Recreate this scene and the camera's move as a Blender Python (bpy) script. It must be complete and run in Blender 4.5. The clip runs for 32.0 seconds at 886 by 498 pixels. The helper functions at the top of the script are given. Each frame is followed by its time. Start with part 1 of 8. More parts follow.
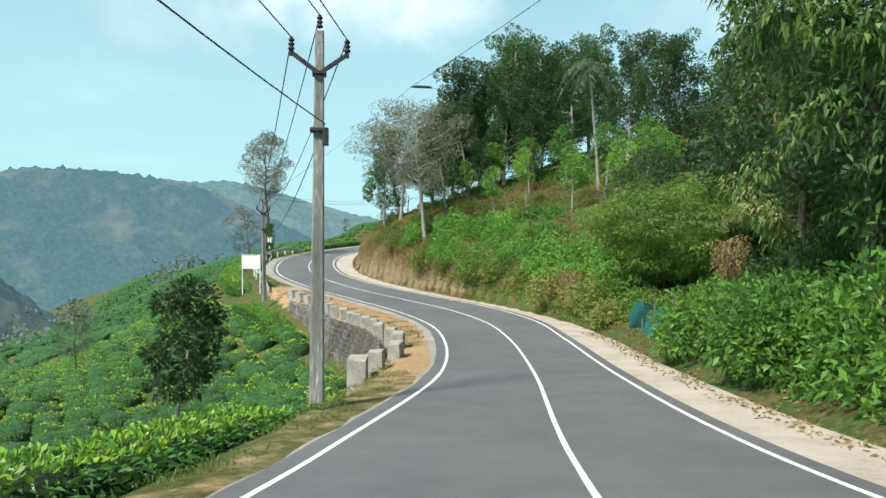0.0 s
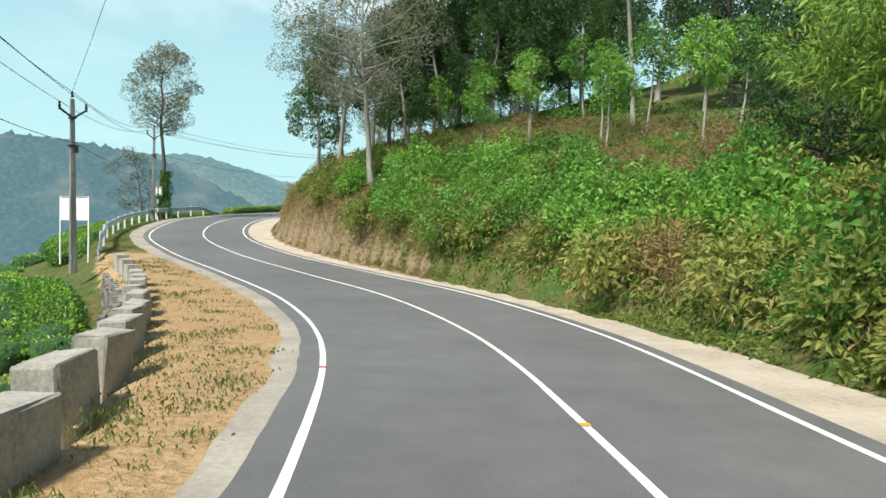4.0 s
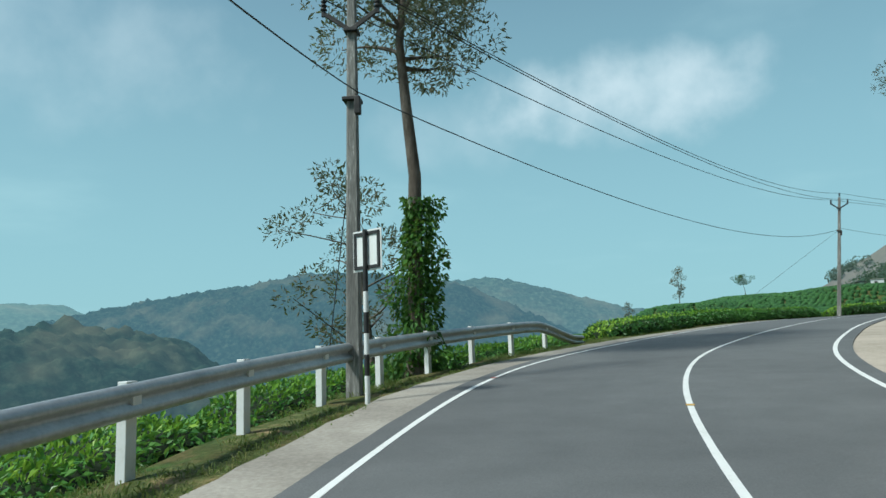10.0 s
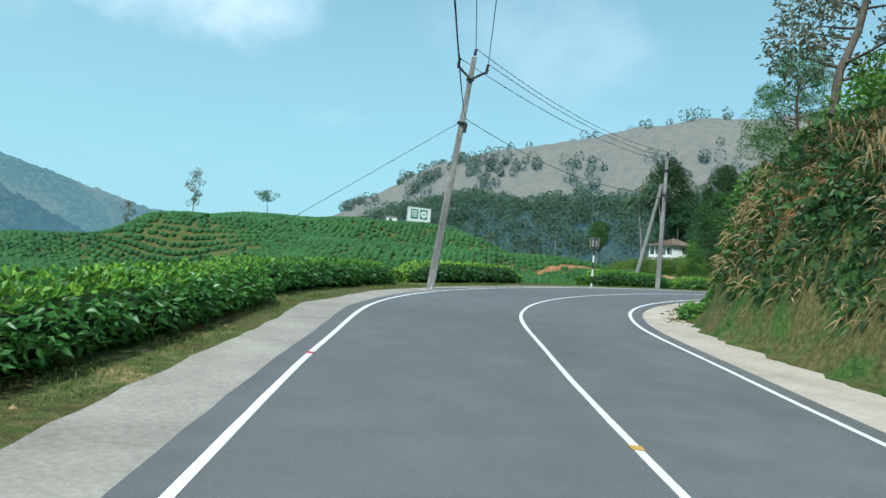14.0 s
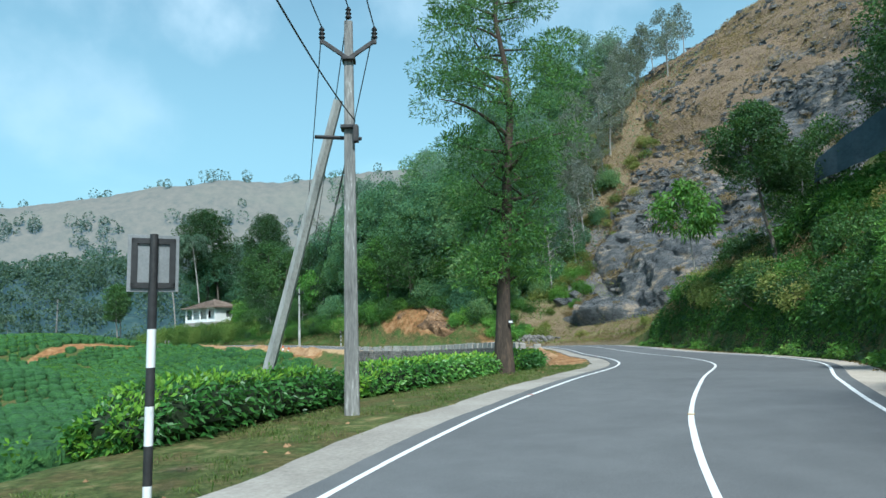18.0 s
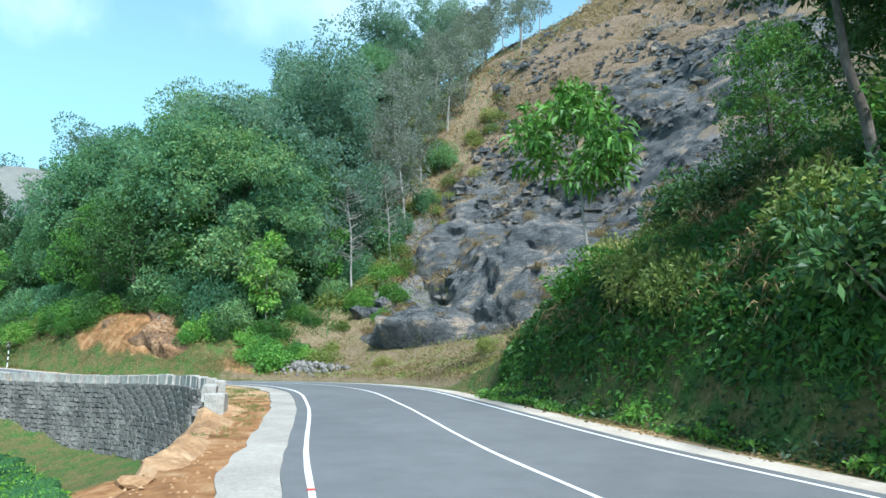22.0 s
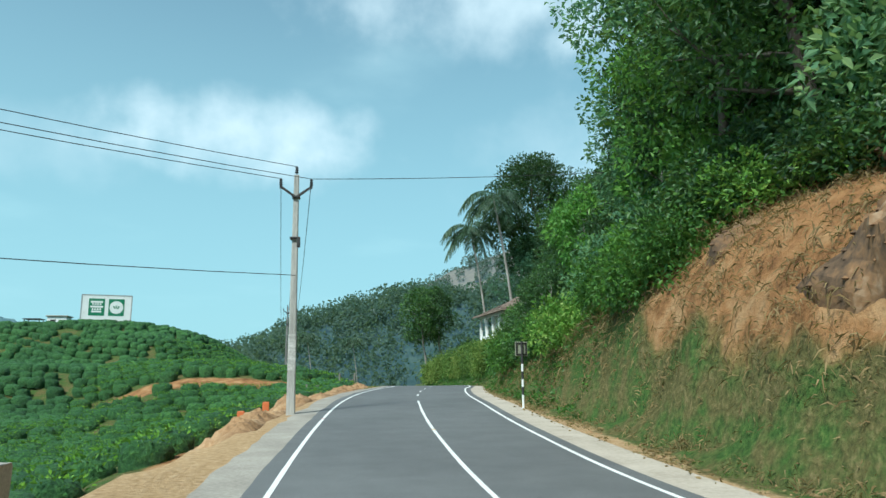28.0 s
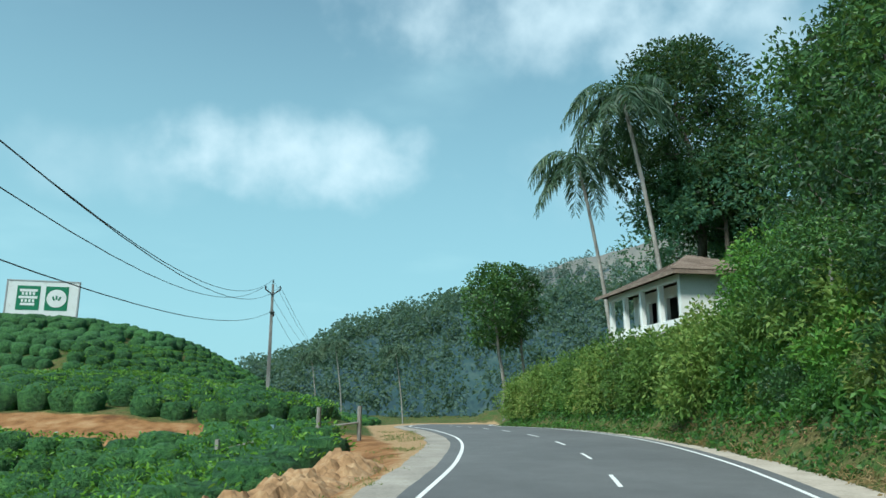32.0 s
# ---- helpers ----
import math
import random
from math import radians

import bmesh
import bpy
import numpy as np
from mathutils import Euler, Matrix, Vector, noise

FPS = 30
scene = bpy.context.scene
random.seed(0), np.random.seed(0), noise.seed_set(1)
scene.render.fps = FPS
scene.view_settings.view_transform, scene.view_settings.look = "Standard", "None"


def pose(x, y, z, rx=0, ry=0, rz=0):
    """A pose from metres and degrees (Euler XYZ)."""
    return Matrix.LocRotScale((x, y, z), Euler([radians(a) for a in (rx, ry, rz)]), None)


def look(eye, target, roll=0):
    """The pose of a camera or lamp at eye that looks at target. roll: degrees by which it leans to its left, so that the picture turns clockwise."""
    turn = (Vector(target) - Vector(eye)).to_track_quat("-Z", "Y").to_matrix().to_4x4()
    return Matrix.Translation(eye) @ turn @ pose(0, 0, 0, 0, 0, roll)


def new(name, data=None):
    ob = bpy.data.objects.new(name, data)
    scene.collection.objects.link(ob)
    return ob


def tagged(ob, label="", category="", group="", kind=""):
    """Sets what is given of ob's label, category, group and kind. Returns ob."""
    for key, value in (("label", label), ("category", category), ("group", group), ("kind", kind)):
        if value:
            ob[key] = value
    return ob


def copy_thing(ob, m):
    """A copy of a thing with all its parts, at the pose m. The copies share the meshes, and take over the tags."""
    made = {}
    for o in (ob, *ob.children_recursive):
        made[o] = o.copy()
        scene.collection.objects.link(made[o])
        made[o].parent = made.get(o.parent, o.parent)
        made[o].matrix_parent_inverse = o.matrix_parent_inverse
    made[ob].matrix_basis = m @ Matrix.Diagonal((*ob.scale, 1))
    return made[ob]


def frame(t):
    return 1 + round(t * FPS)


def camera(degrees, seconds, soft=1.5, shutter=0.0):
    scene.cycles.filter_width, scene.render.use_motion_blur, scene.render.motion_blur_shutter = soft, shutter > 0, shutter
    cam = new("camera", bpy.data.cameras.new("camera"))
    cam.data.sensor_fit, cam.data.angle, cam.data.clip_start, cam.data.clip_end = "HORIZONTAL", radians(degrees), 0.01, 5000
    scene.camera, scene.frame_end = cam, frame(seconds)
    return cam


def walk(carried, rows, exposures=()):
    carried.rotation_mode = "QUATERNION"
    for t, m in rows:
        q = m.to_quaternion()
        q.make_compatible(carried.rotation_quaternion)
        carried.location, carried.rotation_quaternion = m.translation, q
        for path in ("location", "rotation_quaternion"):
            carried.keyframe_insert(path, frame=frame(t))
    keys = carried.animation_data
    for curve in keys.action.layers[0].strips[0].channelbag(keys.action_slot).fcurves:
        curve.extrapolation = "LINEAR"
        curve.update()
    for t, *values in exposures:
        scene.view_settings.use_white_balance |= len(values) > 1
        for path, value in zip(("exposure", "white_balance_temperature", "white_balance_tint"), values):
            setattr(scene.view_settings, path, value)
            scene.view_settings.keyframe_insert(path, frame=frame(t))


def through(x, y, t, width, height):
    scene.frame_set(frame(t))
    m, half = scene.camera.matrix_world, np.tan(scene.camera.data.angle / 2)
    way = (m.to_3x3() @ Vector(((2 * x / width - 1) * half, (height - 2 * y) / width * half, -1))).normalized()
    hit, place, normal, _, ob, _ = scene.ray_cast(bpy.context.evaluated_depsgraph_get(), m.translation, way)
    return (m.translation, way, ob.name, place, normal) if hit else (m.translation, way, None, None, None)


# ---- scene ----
cam = camera(64.16, 32.0)
PATH = [
    (0.0, look((0.00, -0.00, 1.40), (-0.00, 10.00, 1.34), -0.49)),
    (0.5, look((0.04, 1.84, 1.22), (0.29, 11.84, 1.01), -0.15)),
    (1.0, look((0.10, 4.06, 0.99), (0.61, 14.04, 0.62), 0.56)),
    (1.5, look((0.20, 6.29, 0.70), (0.91, 16.25, 0.25), 1.15)),
    (2.0, look((0.46, 9.14, 0.33), (1.38, 19.09, -0.14), 1.65)),
    (2.5, look((0.65, 11.68, 0.02), (1.71, 21.61, -0.44), 1.89)),
    (3.0, look((0.78, 14.48, -0.17), (1.61, 24.44, -0.57), 1.67)),
    (3.5, look((0.83, 17.55, -0.29), (1.44, 27.52, -0.62), 1.44)),
    (4.0, look((0.81, 20.89, -0.38), (1.22, 30.88, -0.65), 1.20)),
    (4.5, look((0.76, 24.50, -0.50), (1.00, 34.50, -0.70), 0.96)),
    (5.0, look((0.62, 28.39, -0.69), (0.05, 38.37, -0.68), 0.66)),
    (5.5, look((0.24, 31.88, -0.83), (-1.16, 41.78, -0.61), 0.59)),
    (6.0, look((-0.50, 35.88, -0.90), (-2.89, 45.58, -0.44), 0.93)),
    (6.5, look((-1.54, 39.39, -0.90), (-4.71, 48.85, -0.25), 1.15)),
    (7.0, look((-3.09, 43.26, -0.85), (-7.00, 52.42, -0.01), 0.96)),
    (7.5, look((-4.56, 46.52, -0.80), (-8.98, 55.44, 0.21), 0.43)),
    (8.0, look((-6.29, 50.09, -0.68), (-11.01, 58.81, 0.56), -0.18)),
    (8.5, look((-8.22, 53.53, -0.45), (-12.95, 62.22, 0.96), -1.05)),
    (9.0, look((-10.26, 57.37, -0.11), (-14.76, 66.18, 1.38), -1.61)),
    (9.5, look((-11.90, 60.94, 0.22), (-16.01, 69.93, 1.71), -1.74)),
    (10.0, look((-13.36, 64.77, 0.56), (-16.92, 74.02, 1.96), -1.96)),
    (10.5, look((-14.40, 68.08, 0.86), (-17.44, 77.53, 2.08), -2.06)),
    (11.0, look((-15.11, 71.92, 1.15), (-17.61, 81.55, 2.11), -2.25)),
    (11.5, look((-15.40, 75.56, 1.44), (-17.43, 85.33, 2.08), -2.17)),
    (12.0, look((-15.33, 79.44, 1.67), (-16.78, 89.33, 1.89), -1.15)),
    (12.5, look((-14.83, 83.12, 1.90), (-15.66, 93.08, 1.75), 0.15)),
    (13.0, look((-14.13, 86.93, 2.13), (-13.95, 96.91, 1.63), 3.92)),
    (13.5, look((-13.30, 90.50, 2.34), (-11.41, 100.31, 1.98), 9.82)),
    (14.0, look((-12.31, 94.02, 2.49), (-9.53, 103.63, 2.75), 4.73)),
    (14.5, look((-11.38, 97.27, 2.63), (-8.57, 106.82, 3.52), -0.08)),
    (15.0, look((-10.37, 100.63, 2.75), (-7.07, 110.03, 3.70), -0.10)),
    (15.5, look((-9.22, 104.02, 2.87), (-5.42, 113.21, 3.88), -0.13)),
    (16.0, look((-7.89, 107.33, 2.98), (-3.58, 116.29, 4.07), -0.17)),
    (16.5, look((-6.36, 110.48, 3.09), (-1.54, 119.17, 4.24), -0.20)),
    (17.0, look((-4.54, 113.37, 3.19), (1.44, 121.30, 4.31), -0.02)),
    (17.5, look((-2.52, 115.72, 3.32), (4.48, 122.77, 4.49), -0.46)),
    (18.0, look((0.23, 118.09, 3.42), (8.18, 124.00, 4.77), -1.58)),
    (18.5, look((3.07, 119.97, 3.58), (11.64, 124.89, 5.11), -2.71)),
    (19.0, look((6.44, 121.57, 3.76), (15.48, 125.48, 5.47), -3.26)),
    (19.5, look((9.69, 122.82, 3.82), (18.97, 126.07, 5.65), -2.71)),
    (20.0, look((13.24, 123.99, 3.84), (22.66, 126.77, 5.72), -0.77)),
    (20.5, look((16.76, 124.98, 3.94), (26.21, 127.69, 5.78), 0.69)),
    (21.0, look((20.50, 126.19, 4.00), (29.89, 129.16, 5.74), 1.65)),
    (21.5, look((23.87, 127.56, 4.04), (33.12, 130.95, 5.71), 1.58)),
    (22.0, look((27.58, 129.35, 4.03), (36.65, 133.24, 5.66), 0.31)),
    (22.5, look((31.07, 131.24, 4.01), (39.97, 135.49, 5.64), -1.29)),
    (23.0, look((34.68, 133.19, 4.01), (43.41, 137.79, 5.64), -2.95)),
    (23.5, look((38.04, 135.21, 4.16), (46.61, 140.10, 5.80), -4.11)),
    (24.0, look((41.78, 137.54, 4.27), (50.09, 142.84, 5.99), -4.67)),
    (24.5, look((45.20, 139.79, 4.39), (53.17, 145.54, 6.25), -4.45)),
    (25.0, look((48.51, 142.39, 4.48), (55.83, 148.93, 6.37), -3.84)),
    (25.5, look((51.57, 145.34, 4.54), (58.18, 152.60, 6.47), -3.23)),
    (26.0, look((54.32, 148.59, 4.57), (60.13, 156.48, 6.54), -2.62)),
    (26.5, look((56.69, 152.06, 4.57), (61.65, 160.51, 6.57), -2.01)),
    (27.0, look((58.59, 155.72, 4.51), (62.37, 164.76, 6.49), -1.30)),
    (27.5, look((59.86, 159.27, 4.45), (62.65, 168.67, 6.38), -0.80)),
    (28.0, look((60.78, 163.45, 4.41), (62.64, 173.09, 6.30), -0.39)),
    (28.5, look((61.35, 167.38, 4.40), (62.62, 177.12, 6.28), -0.27)),
    (29.0, look((61.82, 171.91, 4.45), (62.71, 181.67, 6.41), -0.58)),
    (29.5, look((62.10, 176.02, 4.63), (62.92, 185.76, 6.75), -0.85)),
    (30.0, look((62.37, 180.39, 4.90), (63.33, 190.07, 7.20), -0.79)),
    (30.5, look((62.76, 184.63, 5.08), (63.94, 194.27, 7.49), -0.39)),
    (31.0, look((63.26, 189.04, 5.23), (64.63, 198.66, 7.59), 0.09)),
    (31.5, look((63.92, 193.19, 5.34), (65.25, 202.84, 7.59), 0.24)),
    (32.0, look((64.66, 197.72, 5.48), (65.75, 207.43, 7.60), 0.01)),
]
EXPOSURES = [(0.0, 0.5, 6250, 7), (2.0, 0.53, 6400, 8), (4.5, 0.54, 6500, 8), (6.0, 0.36, 6400, 6), (7.2, 0.16, 6050, 3), (9.0, -0.12, 5800, 0), (12.0, 0.0, 5650, 0), (14.0, 0.22, 5500, 1), (18.0, 0.38, 5350, 2),
             (19.0, 0.55, 5200, 2), (20.0, 0.9, 5600, 3), (21.5, 0.92, 5350, 4), (24.0, 0.92, 5100, 5), (27.0, 0.36, 5600, -1), (30.0, 0.18, 5600, -3), (32.0, 0.16, 5600, -3)]
walk(cam, PATH, EXPOSURES)

# world: hazy tropical sky with soft clouds
SUN_AZ, SUN_EL = radians(222), radians(50)      # compass direction the sun stands in (from +y, clockwise), height
world = bpy.data.worlds.new("sky")
scene.world = world
world.use_nodes = True
wn, wl = world.node_tree.nodes, world.node_tree.links
wn.clear()
w_out = wn.new("ShaderNodeOutputWorld")
w_bg = wn.new("ShaderNodeBackground")
w_sky = wn.new("ShaderNodeTexSky")
w_sky.sky_type = 'NISHITA'
w_sky.sun_disc = False
w_sky.sun_elevation = SUN_EL
w_sky.sun_rotation = SUN_AZ
w_sky.air_density, w_sky.dust_density, w_sky.ozone_density = 1.0, 1.2, 1.5
w_co = wn.new("ShaderNodeTexCoord")
w_sep = wn.new("ShaderNodeSeparateXYZ")
wl.new(w_co.outputs["Generated"], w_sep.inputs[0])


def w_math(op, a, b=None, c=None):
    n = wn.new("ShaderNodeMath")
    n.operation = op
    for k, v in enumerate((a, b, c)):
        if v is None:
            continue
        if isinstance(v, (int, float)):
            n.inputs[k].default_value = v
        else:
            wl.new(v, n.inputs[k])
    return n.outputs[0]


def w_mix(fac, a, b):
    n = wn.new("ShaderNodeMix")
    n.data_type = 'RGBA'
    for sock, v in ((n.inputs[0], fac), (n.inputs[6], a), (n.inputs[7], b)):
        if isinstance(v, (int, float)):
            sock.default_value = v
        elif isinstance(v, tuple):
            sock.default_value = (*v, 1)
        else:
            wl.new(v, sock)
    return n.outputs[2]


# clouds lie on a plane high above: direction divided by its height
w_h = w_math('MAXIMUM', w_math('ADD', w_sep.outputs[2], 0.10), 0.02)
w_cx, w_cy = w_math('DIVIDE', w_sep.outputs[0], w_h), w_math('DIVIDE', w_sep.outputs[1], w_h)
w_vec = wn.new("ShaderNodeCombineXYZ")
wl.new(w_cx, w_vec.inputs[0])
wl.new(w_cy, w_vec.inputs[1])
w_n1 = wn.new("ShaderNodeTexNoise")
w_n1.inputs["Scale"].default_value = 0.85
w_n1.inputs["Detail"].default_value = 6
w_n1.inputs["Roughness"].default_value = 0.5
wl.new(w_vec.outputs[0], w_n1.inputs["Vector"])
w_cl = wn.new("ShaderNodeMapRange")
w_cl.interpolation_type = 'SMOOTHSTEP'
wl.new(w_n1.outputs[0], w_cl.inputs[0])
w_cl.inputs[1].default_value, w_cl.inputs[2].default_value = 0.52, 0.78
w_hz = wn.new("ShaderNodeMapRange")             # thick haze towards the horizon
w_hz.interpolation_type = 'SMOOTHSTEP'
wl.new(w_sep.outputs[2], w_hz.inputs[0])
w_hz.inputs[1].default_value, w_hz.inputs[2].default_value = 0.95, -0.05


def w_cumulus(az, el, wide, high, power):
    """A cloud in a given direction (degrees left of +y, height), frayed by noise."""
    a, e = radians(az), radians(el)
    right = (math.cos(a), math.sin(a), 0)
    fwd = (-math.sin(a) * math.cos(e), math.cos(a) * math.cos(e), math.sin(e))
    upw = Vector(right).cross(Vector(fwd))
    dots = []
    for v in (right, upw, fwd):
        d = wn.new("ShaderNodeVectorMath")
        d.operation = 'DOT_PRODUCT'
        wl.new(w_co.outputs["Generated"], d.inputs[0])
        d.inputs[1].default_value = tuple(v)
        dots.append(d.outputs["Value"])
    nz = wn.new("ShaderNodeTexNoise")
    nz.inputs["Scale"].default_value, nz.inputs["Detail"].default_value = 11.0, 7
    wl.new(w_co.outputs["Generated"], nz.inputs["Vector"])
    r = w_math('ADD', w_math('POWER', w_math('ABSOLUTE', w_math('DIVIDE', dots[0], radians(wide))), 2.0), w_math('POWER', w_math('ABSOLUTE', w_math('DIVIDE', dots[1], radians(high))), 2.0))
    q = w_math('SUBTRACT', w_math('SUBTRACT', 1.25, r), w_math('MULTIPLY', w_math('SUBTRACT', nz.outputs[0], 0.5), -4.2))
    mr = wn.new("ShaderNodeMapRange")
    mr.interpolation_type = 'SMOOTHSTEP'
    wl.new(q, mr.inputs[0])
    mr.inputs[1].default_value, mr.inputs[2].default_value, mr.inputs[4].default_value = -0.4, 2.3, power
    return w_math('MULTIPLY', mr.outputs[0], w_math('GREATER_THAN', dots[2], 0.3))


w_cloudy = w_mix(w_math('MULTIPLY', w_cl.outputs[0], 0.6), w_sky.outputs[0], (8.2, 9.4, 9.7))

w_hazy = w_mix(w_math('MULTIPLY', w_hz.outputs[0], 0.9), w_cloudy, (4.5, 7.3, 7.6))
for cl in ((5.5, 19.3, 10, 3.4, 0.95), (-16.5, 31, 14, 5, 0.8), (-31, 28, 9, 5, 0.6), (20, 17, 7, 3, 0.3), (52, 22, 14, 5, 0.35), (-62, 30, 14, 6, 0.4), (-24, 18, 9, 4, 0.3)):
    w_hazy = w_mix(w_cumulus(*cl), w_hazy, (8.8, 9.6, 9.8))
wl.new(w_hazy, w_bg.inputs[0])
w_bg.inputs[1].default_value = 0.092
wl.new(w_bg.outputs[0], w_out.inputs[0])

sun_data = bpy.data.lights.new("sun", 'SUN')
sun_data.energy, sun_data.angle, sun_data.color = 4.3, radians(9.0), (1.0, 0.93, 0.82)
sun = new("sun", sun_data)
sun.matrix_world = look((0, 0, 0), (-math.sin(SUN_AZ) * math.cos(SUN_EL), -math.cos(SUN_AZ) * math.cos(SUN_EL), -math.sin(SUN_EL)))
sun.location = (0, 0, 120)

# ---- materials ----


def material(name):
    m = bpy.data.materials.new(name)
    m.use_nodes = True
    n = m.node_tree.nodes
    return m, n, m.node_tree.links, n["Principled BSDF"]


def ramp(n, l, src, stops):
    r = n.new("ShaderNodeValToRGB")
    while len(r.color_ramp.elements) < len(stops):
        r.color_ramp.elements.new(0.5)
    for e, (p, c) in zip(r.color_ramp.elements, stops):
        e.position, e.color = p, (*c, 1)
    l.new(src, r.inputs[0])
    return r.outputs[0]


def noise_tex(n, l, scale, detail=4, rough=0.55, vec=None, stretch=None):
    t = n.new("ShaderNodeTexNoise")
    t.inputs["Scale"].default_value, t.inputs["Detail"].default_value, t.inputs["Roughness"].default_value = scale, detail, rough
    if vec is None:
        vec = n.new("ShaderNodeTexCoord").outputs["Object"]
    if stretch:
        mp = n.new("ShaderNodeMapping")
        mp.inputs["Scale"].default_value = stretch
        l.new(vec, mp.inputs[0])
        vec = mp.outputs[0]
    l.new(vec, t.inputs["Vector"])
    return t.outputs[0]


def mixcol(n, l, fac, a, b, blend='MIX'):
    m = n.new("ShaderNodeMix")
    m.data_type, m.blend_type = 'RGBA', blend
    for sock, v in ((m.inputs[0], fac), (m.inputs[6], a), (m.inputs[7], b)):
        if isinstance(v, (int, float)):
            sock.default_value = v
        elif isinstance(v, tuple):
            sock.default_value = (*v, 1)
        else:
            l.new(v, sock)
    return m.outputs[2]


def bump(n, l, height, strength, dist, bsdf):
    b = n.new("ShaderNodeBump")
    b.inputs["Strength"].default_value, b.inputs["Distance"].default_value = strength, dist
    l.new(height, b.inputs["Height"])
    l.new(b.outputs[0], bsdf.inputs["Normal"])


def plain(name, stops, scale=6.0, rough=0.8, fine=40.0, bumps=0.2, metal=0.0, stretch=None, spec=0.3):
    """A surface whose colour wanders between the stops at two scales."""
    m, n, l, b = material(name)
    big, small = noise_tex(n, l, scale, 5, 0.6, None, stretch), noise_tex(n, l, fine, 3, 0.6, None, stretch)
    mixed = n.new("ShaderNodeMath")
    mixed.operation = 'MULTIPLY_ADD'
    l.new(small, mixed.inputs[0])
    mixed.inputs[1].default_value = 0.4
    half = n.new("ShaderNodeMath")
    half.operation = 'MULTIPLY'
    l.new(big, half.inputs[0])
    half.inputs[1].default_value = 0.6
    l.new(half.outputs[0], mixed.inputs[2])
    l.new(ramp(n, l, mixed.outputs[0], stops), b.inputs["Base Color"])
    b.inputs["Roughness"].default_value, b.inputs["Metallic"].default_value = rough, metal
    b.inputs["Specular IOR Level"].default_value = spec
    if bumps:
        bump(n, l, mixed.outputs[0], bumps, 0.05, b)
    return m


def leafy(name, stops, rough=0.55, through=0.35, big=0.25):
    """Leaves: one tone a leaf, patches of tone over the crown, light shining through."""
    m, n, l, b = material(name)
    geo = n.new("ShaderNodeNewGeometry")
    obi = n.new("ShaderNodeObjectInfo")
    add = n.new("ShaderNodeMath")
    add.operation = 'MULTIPLY_ADD'
    l.new(geo.outputs["Random Per Island"], add.inputs[0])
    add.inputs[1].default_value = 0.45
    patch = noise_tex(n, l, big, 3, 0.6, geo.outputs["Position"])
    sc = n.new("ShaderNodeMath")
    sc.operation = 'MULTIPLY_ADD'
    l.new(patch, sc.inputs[0])
    sc.inputs[1].default_value = 0.55
    rnd = n.new("ShaderNodeMath")
    rnd.operation = 'MULTIPLY_ADD'
    l.new(obi.outputs["Random"], rnd.inputs[0])
    rnd.inputs[1].default_value, rnd.inputs[2].default_value = 0.44, -0.22
    l.new(rnd.outputs[0], sc.inputs[2])
    l.new(sc.outputs[0], add.inputs[2])
    col = ramp(n, l, add.outputs[0], stops)
    l.new(col, b.inputs["Base Color"])
    b.inputs["Roughness"].default_value = rough
    b.inputs["Specular IOR Level"].default_value = 0.35
    tr = n.new("ShaderNodeBsdfTranslucent")
    l.new(mixcol(n, l, 0.5, col, (0.25, 0.35, 0.05), 'MIX'), tr.inputs[0])
    mx = n.new("ShaderNodeMixShader")
    mx.inputs[0].default_value = through
    l.new(b.outputs[0], mx.inputs[1])
    l.new(tr.outputs[0], mx.inputs[2])
    l.new(mx.outputs[0], n["Material Output"].inputs[0])
    return m


